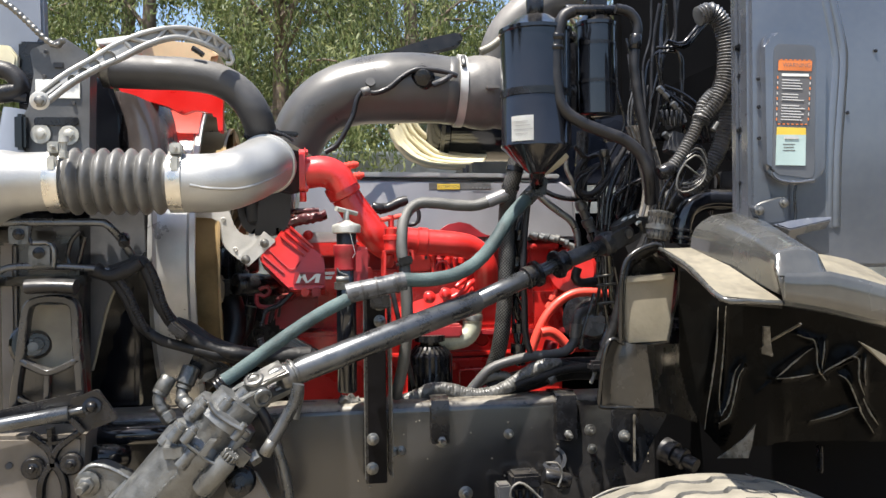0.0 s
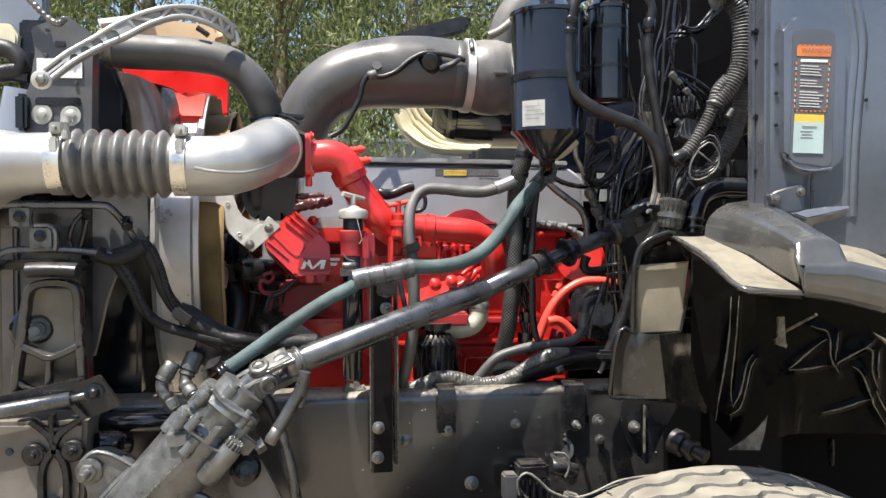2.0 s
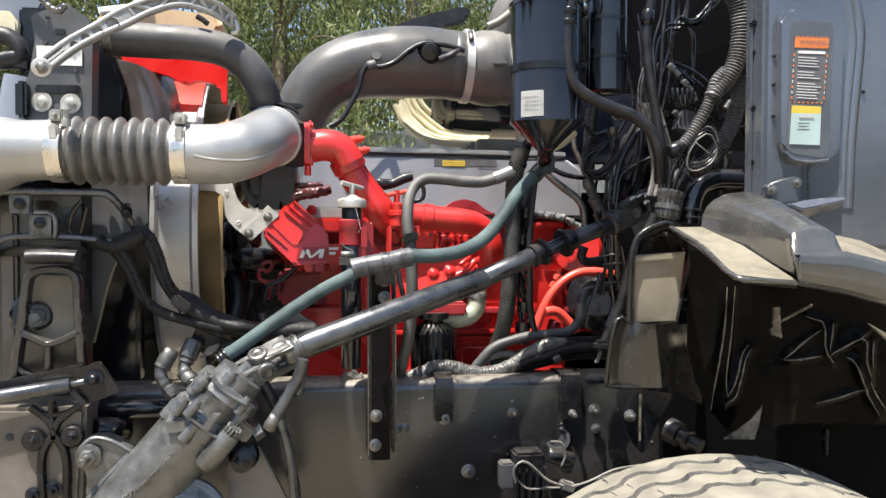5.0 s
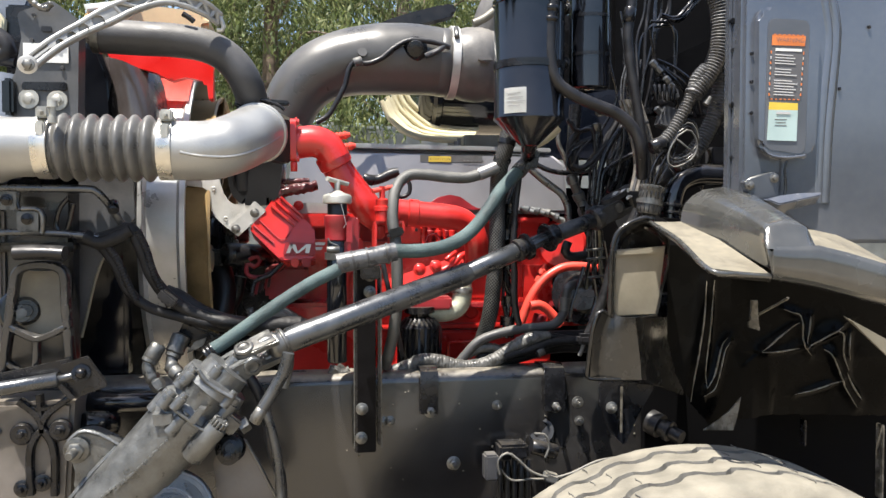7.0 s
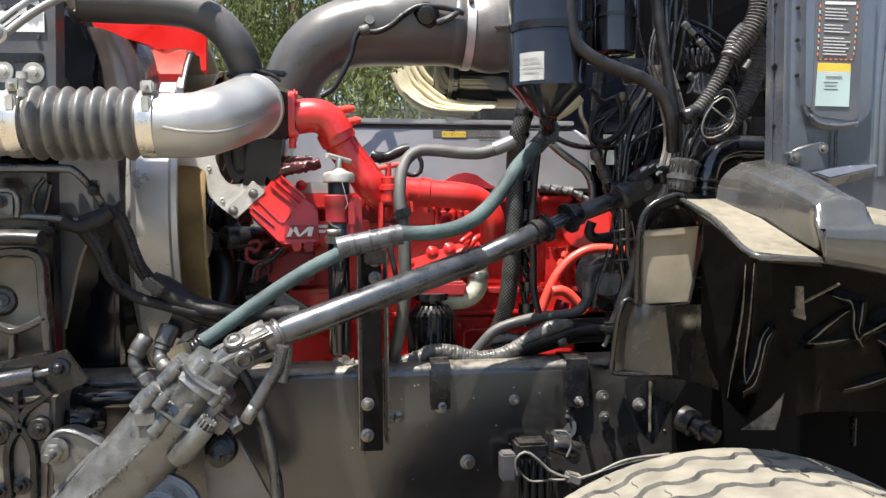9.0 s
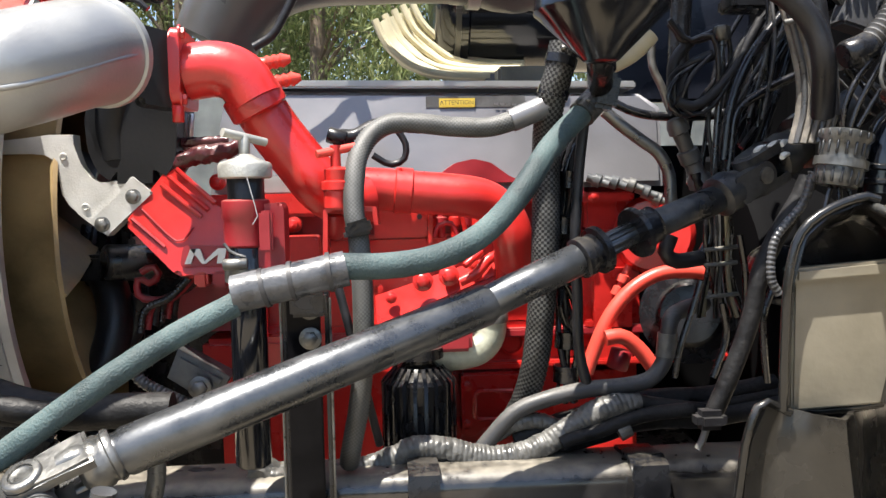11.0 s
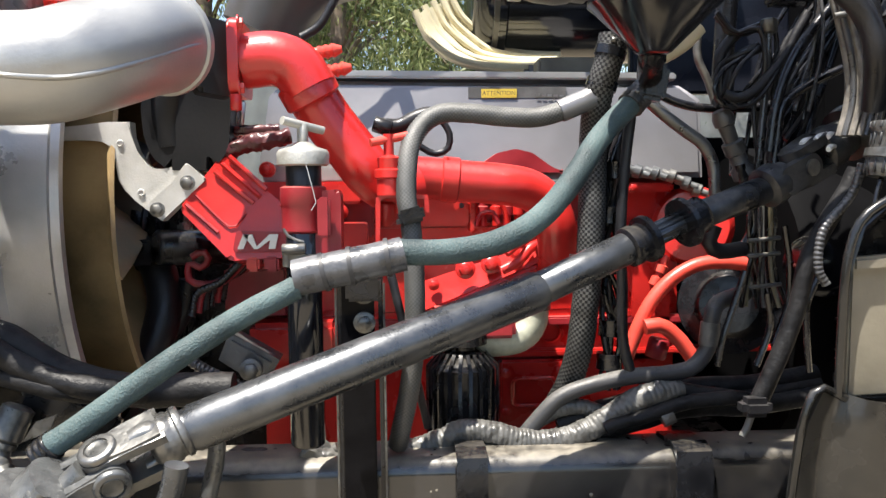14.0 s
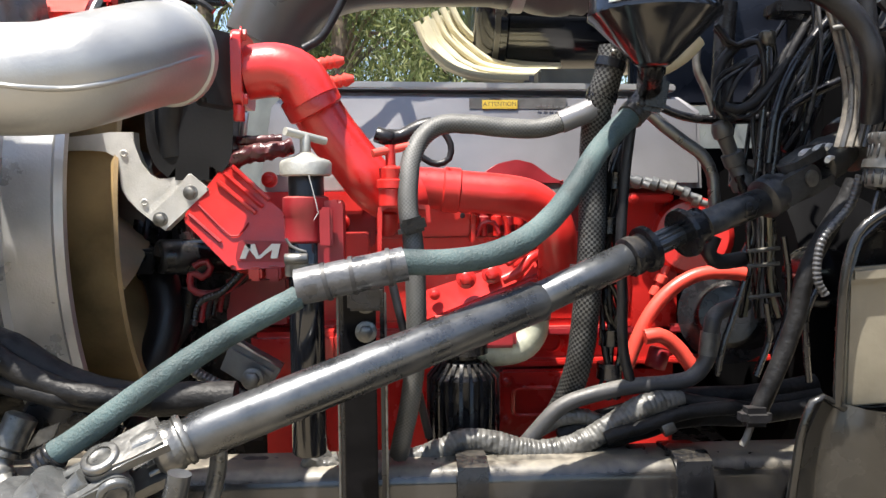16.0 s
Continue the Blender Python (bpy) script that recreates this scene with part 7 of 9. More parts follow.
for pts, w_ in (([(-0.846, 1.735, 1.097), (-0.830, 1.735, 1.085), (-0.813, 1.735, 1.069), (-0.804, 1.735, 1.051), (-0.803, 1.735, 1.033)], 0.013), ([(-0.750, 1.735, 1.102), (-0.771, 1.735, 1.087), (-0.792, 1.735, 1.070), (-0.803, 1.735, 1.051)], 0.013), ([(-0.809, 1.737, 1.108), (-0.808, 1.737, 1.086), (-0.806, 1.737, 1.064)], 0.010), ([(-0.828, 1.737, 1.085), (-0.805, 1.737, 1.080), (-0.776, 1.737, 1.085)], 0.008), ([(-0.803, 1.735, 1.040), (-0.818, 1.735, 1.021), (-0.827, 1.735, 0.988), (-0.826, 1.735, 0.910)], 0.014), ([(-0.803, 1.735, 1.040), (-0.789, 1.735, 1.019), (-0.781, 1.735, 0.985), (-0.782, 1.735, 0.907)], 0.014)):
    part("rib", ribbon(pts, w_, 0.022), BLACKMETAL, cast)
for q, r_ in (((-0.841, 1.748, 1.032), 0.022), ((-0.770, 1.748, 1.037), 0.022)):
    part("boss", lathe(q, V(q) + V((0, -1, 0)), [(0, r_), (0.008, r_), (0.012, r_ * 0.85), (0.012, 0)], 24), BLACKMETAL, cast)
for q in ((-0.839, 1.742, 1.033), (-0.769, 1.742, 1.038)):
    bolt(cast, q, r=0.0115, stud=0.012, washer=1.4, material=BLACKMETAL)
for q in ((-0.805, 1.742, 0.933), (-0.841, 1.742, 0.924)):
    bolt(cast, q, r=0.0115, stud=0.014, washer=1.5, material=BLACKMETAL)
part("hole", rod((-0.888, 1.749, 1.037), (-0.886, 1.744, 1.038), 0.007, 14), INK, cast)
part("tube", rod((-0.744, 1.800, 1.033), (-0.687, 1.840, 1.022), 0.026, 20), BLACKPAINT, cast)
solo("cross_tube", rod((-0.777, 1.860, 1.065), (-0.593, 1.860, 1.061), 0.022, 24), BLACKGLOSS, "glossy black cross tube at the front of the rail", "tube")
hood = thing("tilted_hood_frame", (-0.968, 1.950, 1.823), "tilted hood corner with a blue-grey lining and cream edge", "hood")
part("skin", slab([(-1.054, 2.000, 2.059), (-0.894, 2.000, 2.065), (-0.892, 2.000, 1.950), (-0.927, 2.000, 1.872), (-1.057, 2.000, 1.857)], 0.03, 0.006), BLUEGREY, hood)
part("edge", slab([(-1.044, 1.970, 1.916), (-0.958, 1.970, 1.915), (-0.940, 1.970, 1.891), (-0.942, 1.970, 1.865), (-1.045, 1.970, 1.873)], 0.02, 0.004), CREAM, hood)
part("seal_and_reflection", tube([(-1.006, 1.930, 1.855), (-0.949, 1.930, 1.850), (-0.926, 1.930, 1.832), (-0.921, 1.930, 1.808), (-0.984, 1.930, 1.795)], 0.02, 14), RUBBER, hood)
part("seal_and_reflection", tube([(-1.007, 1.930, 1.800), (-0.938, 1.930, 1.795), (-0.904, 1.930, 1.790)], 0.012, 12), RUBBER, hood)

# ---- air intake ----
air = thing("air_intake_pipe", (-0.143, 2.400, 1.805), "large dark grey moulded air intake pipe with a sensor", "pipe")
IR = 0.0930
part("pipe", tube([(-0.354, 2.420, 1.745), (-0.313, 2.420, 1.822), (-0.255, 2.420, 1.877), (-0.173, 2.420, 1.908), (-0.074, 2.420, 1.921), (0.026, 2.420, 1.923), (0.124, 2.420, 1.916)], lambda f: IR * (0.80 + 0.30 * min(1, f * 1.6) - 0.06 * max(0, f - 0.8) * 5), 40, 0.015), GREYPLASTIC, air)
part("flare", lathe((0.077, 2.420, 1.918), (0.131, 2.420, 1.916), [(0, IR * 0.96), (0.01, IR * 1.06), (0.035, IR * 1.08), (0.045, IR * 1.02)], 40), GREYPLASTIC, air)
for q in ((-0.137, 2.335, 1.915),):
    part("boss", lathe(V(q) + V((0, 0.03, -0.01)), V(q) + V((0, -0.4, 0.12)), [(0, 0.024), (0.02, 0.022), (0.03, 0.014), (0.05, 0.013)], 18), GREYPLASTIC, air)
part("sensor", lathe((0.013, 2.335, 1.936), (-0.004, 2.200, 1.908), [(0, 0.034), (0.02, 0.034), (0.024, 0.026), (0.036, 0.022), (0.038, 0.010), (0.05, 0.010)], 24), BLACKMETAL, air)
part("sensor_wire", tube([(-0.162, 2.310, 1.890), (-0.123, 2.310, 1.886), (-0.083, 2.310, 1.903), (-0.051, 2.310, 1.930), (-0.011, 2.310, 1.953), (0.037, 2.310, 1.954), (0.077, 2.310, 1.948), (0.109, 2.310, 1.938)], 0.0075, 10, wob=0.1), RUBBER, air)
part("sensor_wire", tube([(-0.155, 2.300, 1.895), (-0.175, 2.300, 1.868), (-0.187, 2.300, 1.821), (-0.211, 2.300, 1.774), (-0.234, 2.300, 1.738), (-0.265, 2.300, 1.719)], 0.0075, 10, wob=0.1), RUBBER, air)
part("bracket", tube([(0.037, 2.310, 1.912), (0.069, 2.310, 1.926), (0.093, 2.310, 1.942)], 0.008, 8), PLATE, air)
part("connector", rod((-0.163, 2.290, 1.882), (-0.140, 2.290, 1.890), 0.013, 12), WIREGREY, air)
cuff = thing("intake_cuff", (0.194, 2.420, 1.794), "grey rubber intake cuff with a bright band clamp", "hose")
part("cuff", lathe((0.119, 2.420, 1.916), (0.291, 2.420, 1.908), [(0, IR * 1.04), (0.02, IR * 1.05), (0.03, IR * 1.09), (0.05, IR * 1.15), (0.09, IR * 1.18), (0.115, IR * 1.14), (0.12, IR * 1.10), (0.145, IR * 1.12), (0.15, IR * 1.05), (0.25, IR * 0.98)], 44), GREYRUBBER, cuff)
clampband((0.131, 2.420, 1.916), (0.153, 2.420, 1.915), IR * 1.09, 0.022, cuff, ALU2)
part("rib", box((0.208, 2.300, 1.905), (0.04, 0.02, 0.012), bevel=0.004), GREYRUBBER, cuff)
solo("hood_seal_flap", slab(rounded([(-0.107, 2.500, 2.028), (-0.049, 2.500, 2.057), (0.047, 2.500, 2.089), (0.134, 2.500, 2.112), (0.164, 2.500, 2.105), (0.152, 2.500, 2.077), (0.072, 2.500, 2.053), (-0.049, 2.500, 2.028)], 0.012), 0.05, 0.008), RUBBER, "black rubber flap above the intake pipe", "flap")
solo("upper_duct", tube([(0.252, 2.500, 2.006), (0.267, 2.500, 2.068), (0.312, 2.500, 2.134), (0.394, 2.500, 2.194), (0.504, 2.500, 2.251)], lambda f: 0.045 + 0.035 * f, 28), GREYRUBBER, "grey brown curved air duct rising behind the canisters", "duct")
solo("brown_hose", tube([(0.193, 2.400, 2.030), (0.228, 2.400, 2.047), (0.271, 2.400, 2.082)], 0.012, 12), SAND, "brown hose stub behind the canister", "hose")
cream = thing("cream_duct", (0.082, 2.740, 1.715), "cream ribbed plastic heat shield duct", "duct")
ina, outa = [(-0.062, 2.630, 1.819), (-0.041, 2.630, 1.773), (-0.002, 2.630, 1.733), (0.053, 2.630, 1.710), (0.141, 2.630, 1.701), (0.234, 2.630, 1.704)], [(0.027, 2.800, 1.901), (0.056, 2.800, 1.846), (0.106, 2.800, 1.802), (0.145, 2.800, 1.774), (0.206, 2.800, 1.759), (0.288, 2.800, 1.755)]
rows = []
for k in range(5):
    f = k / 4
    rows.append([V(a_).lerp(V(b_), f) + V((0, -0.02 * math.sin(k * 1.57), 0.0)) for a_, b_ in zip(ina, outa)])
part("shell", sheet(rows, 0.006, sub=3), CREAM, cream)
for f in (0.03, 0.27, 0.5, 0.73, 0.97):
    part("rib", tube([V(a_).lerp(V(b_), f) + V((0, -0.016, 0.010)) for a_, b_ in zip(ina, outa)], 0.008, 8), CREAM, cream)
turbo = thing("air_cleaner_housing", (0.233, 2.620, 1.722), "large black round air cleaner housing beyond the engine", "housing")
part("drum", lathe((0.076, 2.860, 1.924), (0.551, 2.860, 1.922), [(0, 0.11), (0.004, 0.14), (0.02, 0.165), (0.05, 0.176), (0.075, 0.176), (0.08, 0.170), (0.13, 0.170), (0.5, 0.168)], 56), BLACKGLOSS, turbo)
part("lip", lathe((0.120, 2.860, 1.925), (0.551, 2.860, 1.922), [(0, 0.168), (0.002, 0.18), (0.014, 0.18), (0.016, 0.168)], 56), GREYPLASTIC, turbo)
part("support", face((0.173, 2.600, 1.716), (0.330, 2.600, 1.669), 0.2, 0.01), SHIELD, turbo)
part("rail", face((0.184, 2.500, 1.716), (0.322, 2.500, 1.659), 0.06, 0.006), SAND, turbo)

# ---- canisters ----
def canister(cx, cy, z0, z1, r, cone, label):
    c = thing("canister", (cx, cy, z0), label, "canister", "black canisters on the firewall")
    if cone:
        prof_ = [(0, 0.018), (0.002, 0.022), (cone - 0.004, r * 0.93), (cone, r * 0.99), (cone + 0.002, r * 1.02), (cone + 0.007, r * 1.02), (cone + 0.009, r * 1.0)]
    else:
        prof_ = [(0, r * 0.9), (0.004, r)]
    h = z1 - z0
    prof_ += [(h - 0.012, r), (h - 0.010, r * 1.05), (h - 0.002, r * 1.05), (h, r * 0.98), (h + 0.03, r * 0.45), (h + 0.032, r * 0.2)]
    part("body", lathe((cx, cy, z0), (cx, cy, 5), prof_, 44), BLACKGLOSS, c)
    for k in ((0.52, 0.545) if cone else (0.74, 0.34)):
        z = z0 + h * k
        part("strap", lathe((cx, cy, z), (cx, cy, 5), [(0, r), (0, r * 1.025), (0.008, r * 1.025), (0.008, r)], 44), BLACKMETAL, c)
    return c
C1 = V((0.217, 1.868, 1.825))
CR1 = 0.0805
can1 = canister(C1.x, C1.y, 1.622, 1.952, CR1, 0.058, "glossy black reservoir canister with a conical bottom")
def wrapped(th0, th1, z0, z1, lift):
    b = bmesh.new()
    lv = []
    for k in range(9):
        th = radians(th0 + (th1 - th0) * k / 8)
        lv.append([b.verts.new((C1.x + math.cos(th) * (CR1 + lift), C1.y + math.sin(th) * (CR1 + lift), z)) for z in (z0, z1)])
    for a_, b_ in zip(lv, lv[1:]):
        b.faces.new((a_[0], b_[0], b_[1], a_[1]))
    bmesh.ops.solidify(b, geom=b.faces[:], thickness=0.0006)
    return b
LZ0, LZ1 = 1.683, 1.739
lab = part("label", wrapped(-146, -109, LZ0 + 0.006, LZ1 + 0.006, 0.0032), WHITE, can1, "white paper label")
for k in range(4):
    z = LZ1 - 0.008 - 0.009 * k
    part("print_bar", wrapped(-140 + 2 * (k % 2), -118 + 4 * (k % 3), z, z + 0.0022, 0.0042), PRINT, lab)
part("cap", rod((C1.x, C1.y, 1.974), (C1.x, C1.y, 2.032), 0.02, 20), BLACKMETAL, can1)
C2 = V((0.372, 1.900, 1.877))
can2 = canister(C2.x, C2.y, 1.760, 1.981, 0.0477, 0, "slim glossy black dryer canister")
part("head", box((C2.x, C2.y, 2.021), (0.05, 0.05, 0.04), bevel=0.008), BLACKMETAL, can2)
part("head", rod((0.286, 1.860, 1.999), (0.444, 1.880, 2.009), 0.012, 14), BLACKMETAL, can2)
for q in ((0.302, 1.860, 1.937), (0.300, 1.860, 1.814)):
    part("strap_bolt", hexhead(q, (-0.7, -0.7, 0), 0.009, stud=0.012), BLACKMETAL, can2)
solo("canister_bracket", box((C1.x + 0.10, 1.985, C1.z + 0.03), (0.16, 0.03, 0.20), bevel=0.006), BLACKMETAL, "black steel bracket behind the canisters", "bracket")
drop = thing("vent_hose", (0.470, 1.820, 1.550), "dusty black hose dropping from the canister head", "hose")
part("hose", tube([(0.287, 1.800, 1.979), (0.265, 1.800, 1.968), (0.252, 1.800, 1.934), (0.246, 1.800, 1.877), (0.246, 1.800, 1.814), (0.259, 1.800, 1.764), (0.298, 1.800, 1.733), (0.350, 1.800, 1.712), (0.403, 1.800, 1.692), (0.443, 1.800, 1.658), (0.460, 1.800, 1.613), (0.477, 1.830, 1.551)], 0.0136, 18), RUBBER, drop)
for v in (((0.250, 1.800, 1.927), (0.249, 1.800, 1.912)), ((0.247, 1.800, 1.902), (0.247, 1.800, 1.890))):
    part("ferrule", rod(v[0], v[1], 0.0165, 14), BLACKMETAL, drop)
drop2 = thing("vent_hose", (0.479, 1.840, 1.577), "black hose falling along the firewall wiring", "hose")
part("hose", tube([(0.401, 1.840, 2.000), (0.435, 1.840, 1.992), (0.453, 1.840, 1.963), (0.447, 1.840, 1.917), (0.444, 1.840, 1.865), (0.454, 1.840, 1.787), (0.469, 1.840, 1.708), (0.482, 1.840, 1.630), (0.492, 1.840, 1.551)], 0.0114, 16), RUBBER, drop2)
part("ferrule", rod((0.450, 1.840, 1.941), (0.444, 1.840, 1.906), 0.014, 14), BLACKMETAL, drop2)

# ---- firewall wiring ----
fw = thing("firewall", (0.75, 2.30, 0.85), "dark firewall panel behind the wiring", "firewall", kind="structure")
FWX = 0.707
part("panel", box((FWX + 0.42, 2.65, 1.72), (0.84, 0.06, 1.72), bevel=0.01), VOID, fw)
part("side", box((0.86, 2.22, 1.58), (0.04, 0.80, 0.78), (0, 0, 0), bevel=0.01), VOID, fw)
# added panel, blacks out pale ground showing past the flywheel housing
part("gap_filler_panel", box((0.60, 2.66, 1.16), (0.36, 0.05, 0.80), bevel=0.01), VOID, fw)
part("recess_panel", box((0.560, 2.57, 1.761), (0.34, 0.03, 0.228), bevel=0.006), NAVY, fw, "dark blue black recessed panel")
part("ledge", box((0.62, 2.05, 1.732), (0.34, 0.05, 0.02), bevel=0.004), BLACKMETAL, fw)
big = thing("corrugated_loom", (0.529, 1.800, 1.575), "large black corrugated wiring loom looping down the firewall", "wiring")
part("loom", tube([(0.582, 1.800, 1.975), (0.613, 1.800, 1.986), (0.641, 1.800, 1.957), (0.651, 1.800, 1.899), (0.645, 1.800, 1.834), (0.621, 1.800, 1.782), (0.593, 1.800, 1.749), (0.586, 1.800, 1.736)], 0.0210, 22, ripple=0.08, pitch=0.0075), LOOM, big)
part("loom", tube([(0.617, 1.800, 1.801), (0.593, 1.800, 1.775), (0.583, 1.800, 1.742), (0.565, 1.800, 1.704), (0.537, 1.800, 1.658), (0.510, 1.800, 1.626), (0.496, 1.800, 1.613)], 0.0136, 18, ripple=0.10, pitch=0.007), LOOM, big)
part("loom", tube([(0.675, 1.830, 1.867), (0.672, 1.830, 1.788), (0.657, 1.830, 1.708), (0.631, 1.830, 1.649), (0.599, 1.830, 1.605), (0.564, 1.830, 1.570)], 0.0188, 20, ripple=0.07, pitch=0.0075), LOOM, big)
part("ferrule", rod((0.484, 1.800, 1.616), (0.517, 1.800, 1.629), 0.017, 16), BLACKMETAL, big)
part("clip", lathe((0.611, 1.790, 1.715), (0.622, 1.790, 1.731), [(0, 0.008), (0.02, 0.008)], 10), WIREGREY, big)
for k in range(4):
    pts = [V(q) + V((0.004 * k, 0.006 * k, 0.009 * k)) for q in [(0.541, 1.780, 1.643), (0.521, 1.780, 1.611), (0.518, 1.780, 1.580), (0.540, 1.780, 1.573), (0.575, 1.780, 1.592), (0.588, 1.780, 1.624), (0.568, 1.780, 1.656), (0.541, 1.780, 1.643)]]
    part("wire", tube(pts, 0.0023, 8), (WIREGREY, WIRE)[k % 2], big)
part("tie", rod((0.530, 1.770, 1.636), (0.574, 1.770, 1.604), 0.002, 8), WIREGREY, big, "grey cable tie")

def wirebunch(name, label, n, seed, paths, spread, radii, mats):
    t = thing(name, paths[0][-1], label, "wiring", "firewall wiring")
    rr = random.Random(seed)
    for k in range(n):
        base = paths[k % len(paths)]
        o = V((rr.uniform(-1, 1), rr.uniform(-1, 1), rr.uniform(-0.3, 0.3))) * spread
        pts = [V(q) + o + V((rr.uniform(-1, 1), rr.uniform(-1, 1), rr.uniform(-1, 1))) * spread * 0.45 for q in base]
        part("wire", tube(pts, rr.uniform(*radii), 8, 0.016), mats[rr.randrange(len(mats))], t)
    return t
wirebunch("wire_bundle", "tangled black wires on the firewall", 6, 1, [[(0.613, 2.070, 2.097), (0.604, 2.070, 2.008), (0.595, 2.070, 1.919), (0.578, 2.070, 1.800), (0.554, 2.070, 1.681), (0.529, 2.070, 1.563), (0.497, 2.070, 1.460)], [(0.653, 2.090, 2.104), (0.644, 2.090, 1.999), (0.604, 2.090, 1.938), (0.595, 2.090, 1.818), (0.578, 2.090, 1.713), (0.522, 2.090, 1.609), (0.474, 2.090, 1.520)]], 0.022, (0.003, 0.006), (WIRE, RUBBER, WIRE))
wirebunch("wire_bundle", "black cables dropping behind the canisters", 6, 2, [[(0.538, 2.120, 1.974), (0.529, 2.120, 1.868), (0.536, 2.120, 1.762), (0.503, 2.120, 1.656), (0.478, 2.120, 1.551), (0.456, 2.120, 1.446)], [(0.640, 2.100, 1.881), (0.591, 2.100, 1.760), (0.527, 2.100, 1.669), (0.479, 2.100, 1.580), (0.446, 2.100, 1.476)]], 0.03, (0.003, 0.006), (WIRE, RUBBER, WIRE))
wirebunch("wire_bundle", "thin wires fanning down to the transmission", 6, 3, [[(0.572, 2.080, 1.716), (0.535, 2.080, 1.658), (0.497, 2.080, 1.591), (0.477, 2.080, 1.540), (0.460, 2.080, 1.481), (0.458, 2.080, 1.420), (0.454, 2.080, 1.369), (0.460, 2.080, 1.316), (0.475, 2.080, 1.268)], [(0.531, 2.100, 1.712), (0.497, 2.100, 1.644), (0.472, 2.100, 1.567), (0.461, 2.100, 1.498), (0.460, 2.100, 1.429), (0.459, 2.100, 1.358), (0.463, 2.100, 1.269)]], 0.012, (0.002, 0.0034), (WIRE, WIRE, WIRE, WIREGREY))
wirebunch("wire_bundle", "loose black wires under the canister", 7, 4, [[(0.373, 2.050, 1.710), (0.395, 2.050, 1.678), (0.437, 2.050, 1.690), (0.447, 2.050, 1.645), (0.440, 2.050, 1.572), (0.437, 2.050, 1.497)], [(0.421, 2.040, 1.652), (0.388, 2.040, 1.628), (0.376, 2.040, 1.587), (0.402, 2.040, 1.567), (0.443, 2.040, 1.603), (0.483, 2.040, 1.676), (0.507, 2.040, 1.724)]], 0.012, (0.003, 0.0048), (WIRE, RUBBER))
wirebunch("wire_bundle", "black leads running across behind the shaft", 8, 6, [[(0.587, 1.980, 1.962), (0.632, 1.980, 1.956), (0.662, 1.980, 1.986), (0.709, 1.980, 2.044)], [(0.563, 1.980, 1.856), (0.615, 1.980, 1.828), (0.660, 1.980, 1.786), (0.690, 1.980, 1.715)], [(0.566, 2.000, 1.945), (0.618, 2.000, 1.939), (0.625, 2.000, 1.875), (0.632, 2.000, 1.803)]], 0.016, (0.0025, 0.005), (WIRE, WIRE))
wirebunch("wire_bundle", "thin glossy wires hanging in front of the firewall", 9, 11, [[(0.506, 2.000, 1.976), (0.519, 2.000, 1.878), (0.493, 2.000, 1.779), (0.506, 2.000, 1.666), (0.480, 2.000, 1.552)], [(0.558, 1.980, 1.917), (0.574, 1.980, 1.834), (0.604, 1.980, 1.793), (0.635, 1.980, 1.737)], [(0.527, 1.970, 1.649), (0.579, 1.970, 1.622), (0.632, 1.970, 1.580), (0.678, 1.970, 1.538)]], 0.02, (0.002, 0.0038), (WIRE, WIRE, LOOM))
for k, (q0, q1) in enumerate((((0.557, 1.970, 1.848), (0.584, 1.970, 1.821)), ((0.589, 1.960, 1.808), (0.613, 1.960, 1.781)), ((0.575, 1.980, 1.735), (0.608, 1.980, 1.702)), ((0.536, 1.930, 1.642), (0.562, 1.930, 1.624)), ((0.630, 1.860, 1.637), (0.651, 1.860, 1.624)))):
    q0, q1 = V(q0), V(q1)
    fit_ = thing("line_fitting", q0, "small plated line fitting with a short black lead", "fitting", "fittings on the firewall")
    l_ = (q1 - q0).length
    part("nut", lathe(q0, q1, [(0, 0.005), (0.003, 0.009), (l_ * 0.45, 0.009), (l_ * 0.5, 0.006), (l_ * 0.62, 0.006), (l_ * 0.64, 0.0075), (l_, 0.0075)], 6), STEEL, fit_)
    part("lead", tube([q1, q1 + (q1 - q0) * 0.7 + V((0, 0.01, -0.012)), q1 + V((0.004, 0.03, -0.06 - 0.01 * k))], 0.004, 8), WIRE, fit_)
lines_ = thing("firewall_hoses", (0.40, 2.05, 1.59), "smooth black hoses and lines curving down the firewall", "hose")
for r_, m_, pts in ((0.0085, RUBBER, [(0.405, 2.060, 1.683), (0.383, 2.060, 1.659), (0.377, 2.060, 1.635), (0.381, 2.060, 1.593)]),
                    (0.0085, RUBBER, [(0.433, 2.050, 1.660), (0.404, 2.050, 1.647), (0.391, 2.050, 1.627), (0.387, 2.050, 1.595)]),
                    (0.0075, RUBBER, [(0.496, 2.030, 1.707), (0.478, 2.030, 1.674), (0.461, 2.030, 1.642), (0.425, 2.030, 1.600), (0.397, 2.030, 1.584), (0.373, 2.030, 1.591)]),
                    (0.0075, WIRE, [(0.517, 2.000, 1.712), (0.487, 2.000, 1.676), (0.459, 2.000, 1.634), (0.438, 2.000, 1.576), (0.429, 2.000, 1.505)]),
                    (0.0065, WIRE, [(0.532, 2.000, 1.622), (0.484, 2.000, 1.599), (0.448, 2.000, 1.573), (0.440, 2.000, 1.526), (0.435, 2.000, 1.480)]),
                    (0.0050, STEEL, [(0.443, 2.040, 1.686), (0.440, 2.040, 1.603), (0.432, 2.040, 1.494)]),
                    (0.0160, BLACKMETAL, [(0.406, 2.100, 1.754), (0.403, 2.100, 1.704), (0.400, 2.100, 1.645), (0.398, 2.100, 1.576)])):
    part("hose", tube(pts, r_, 14), m_, lines_)
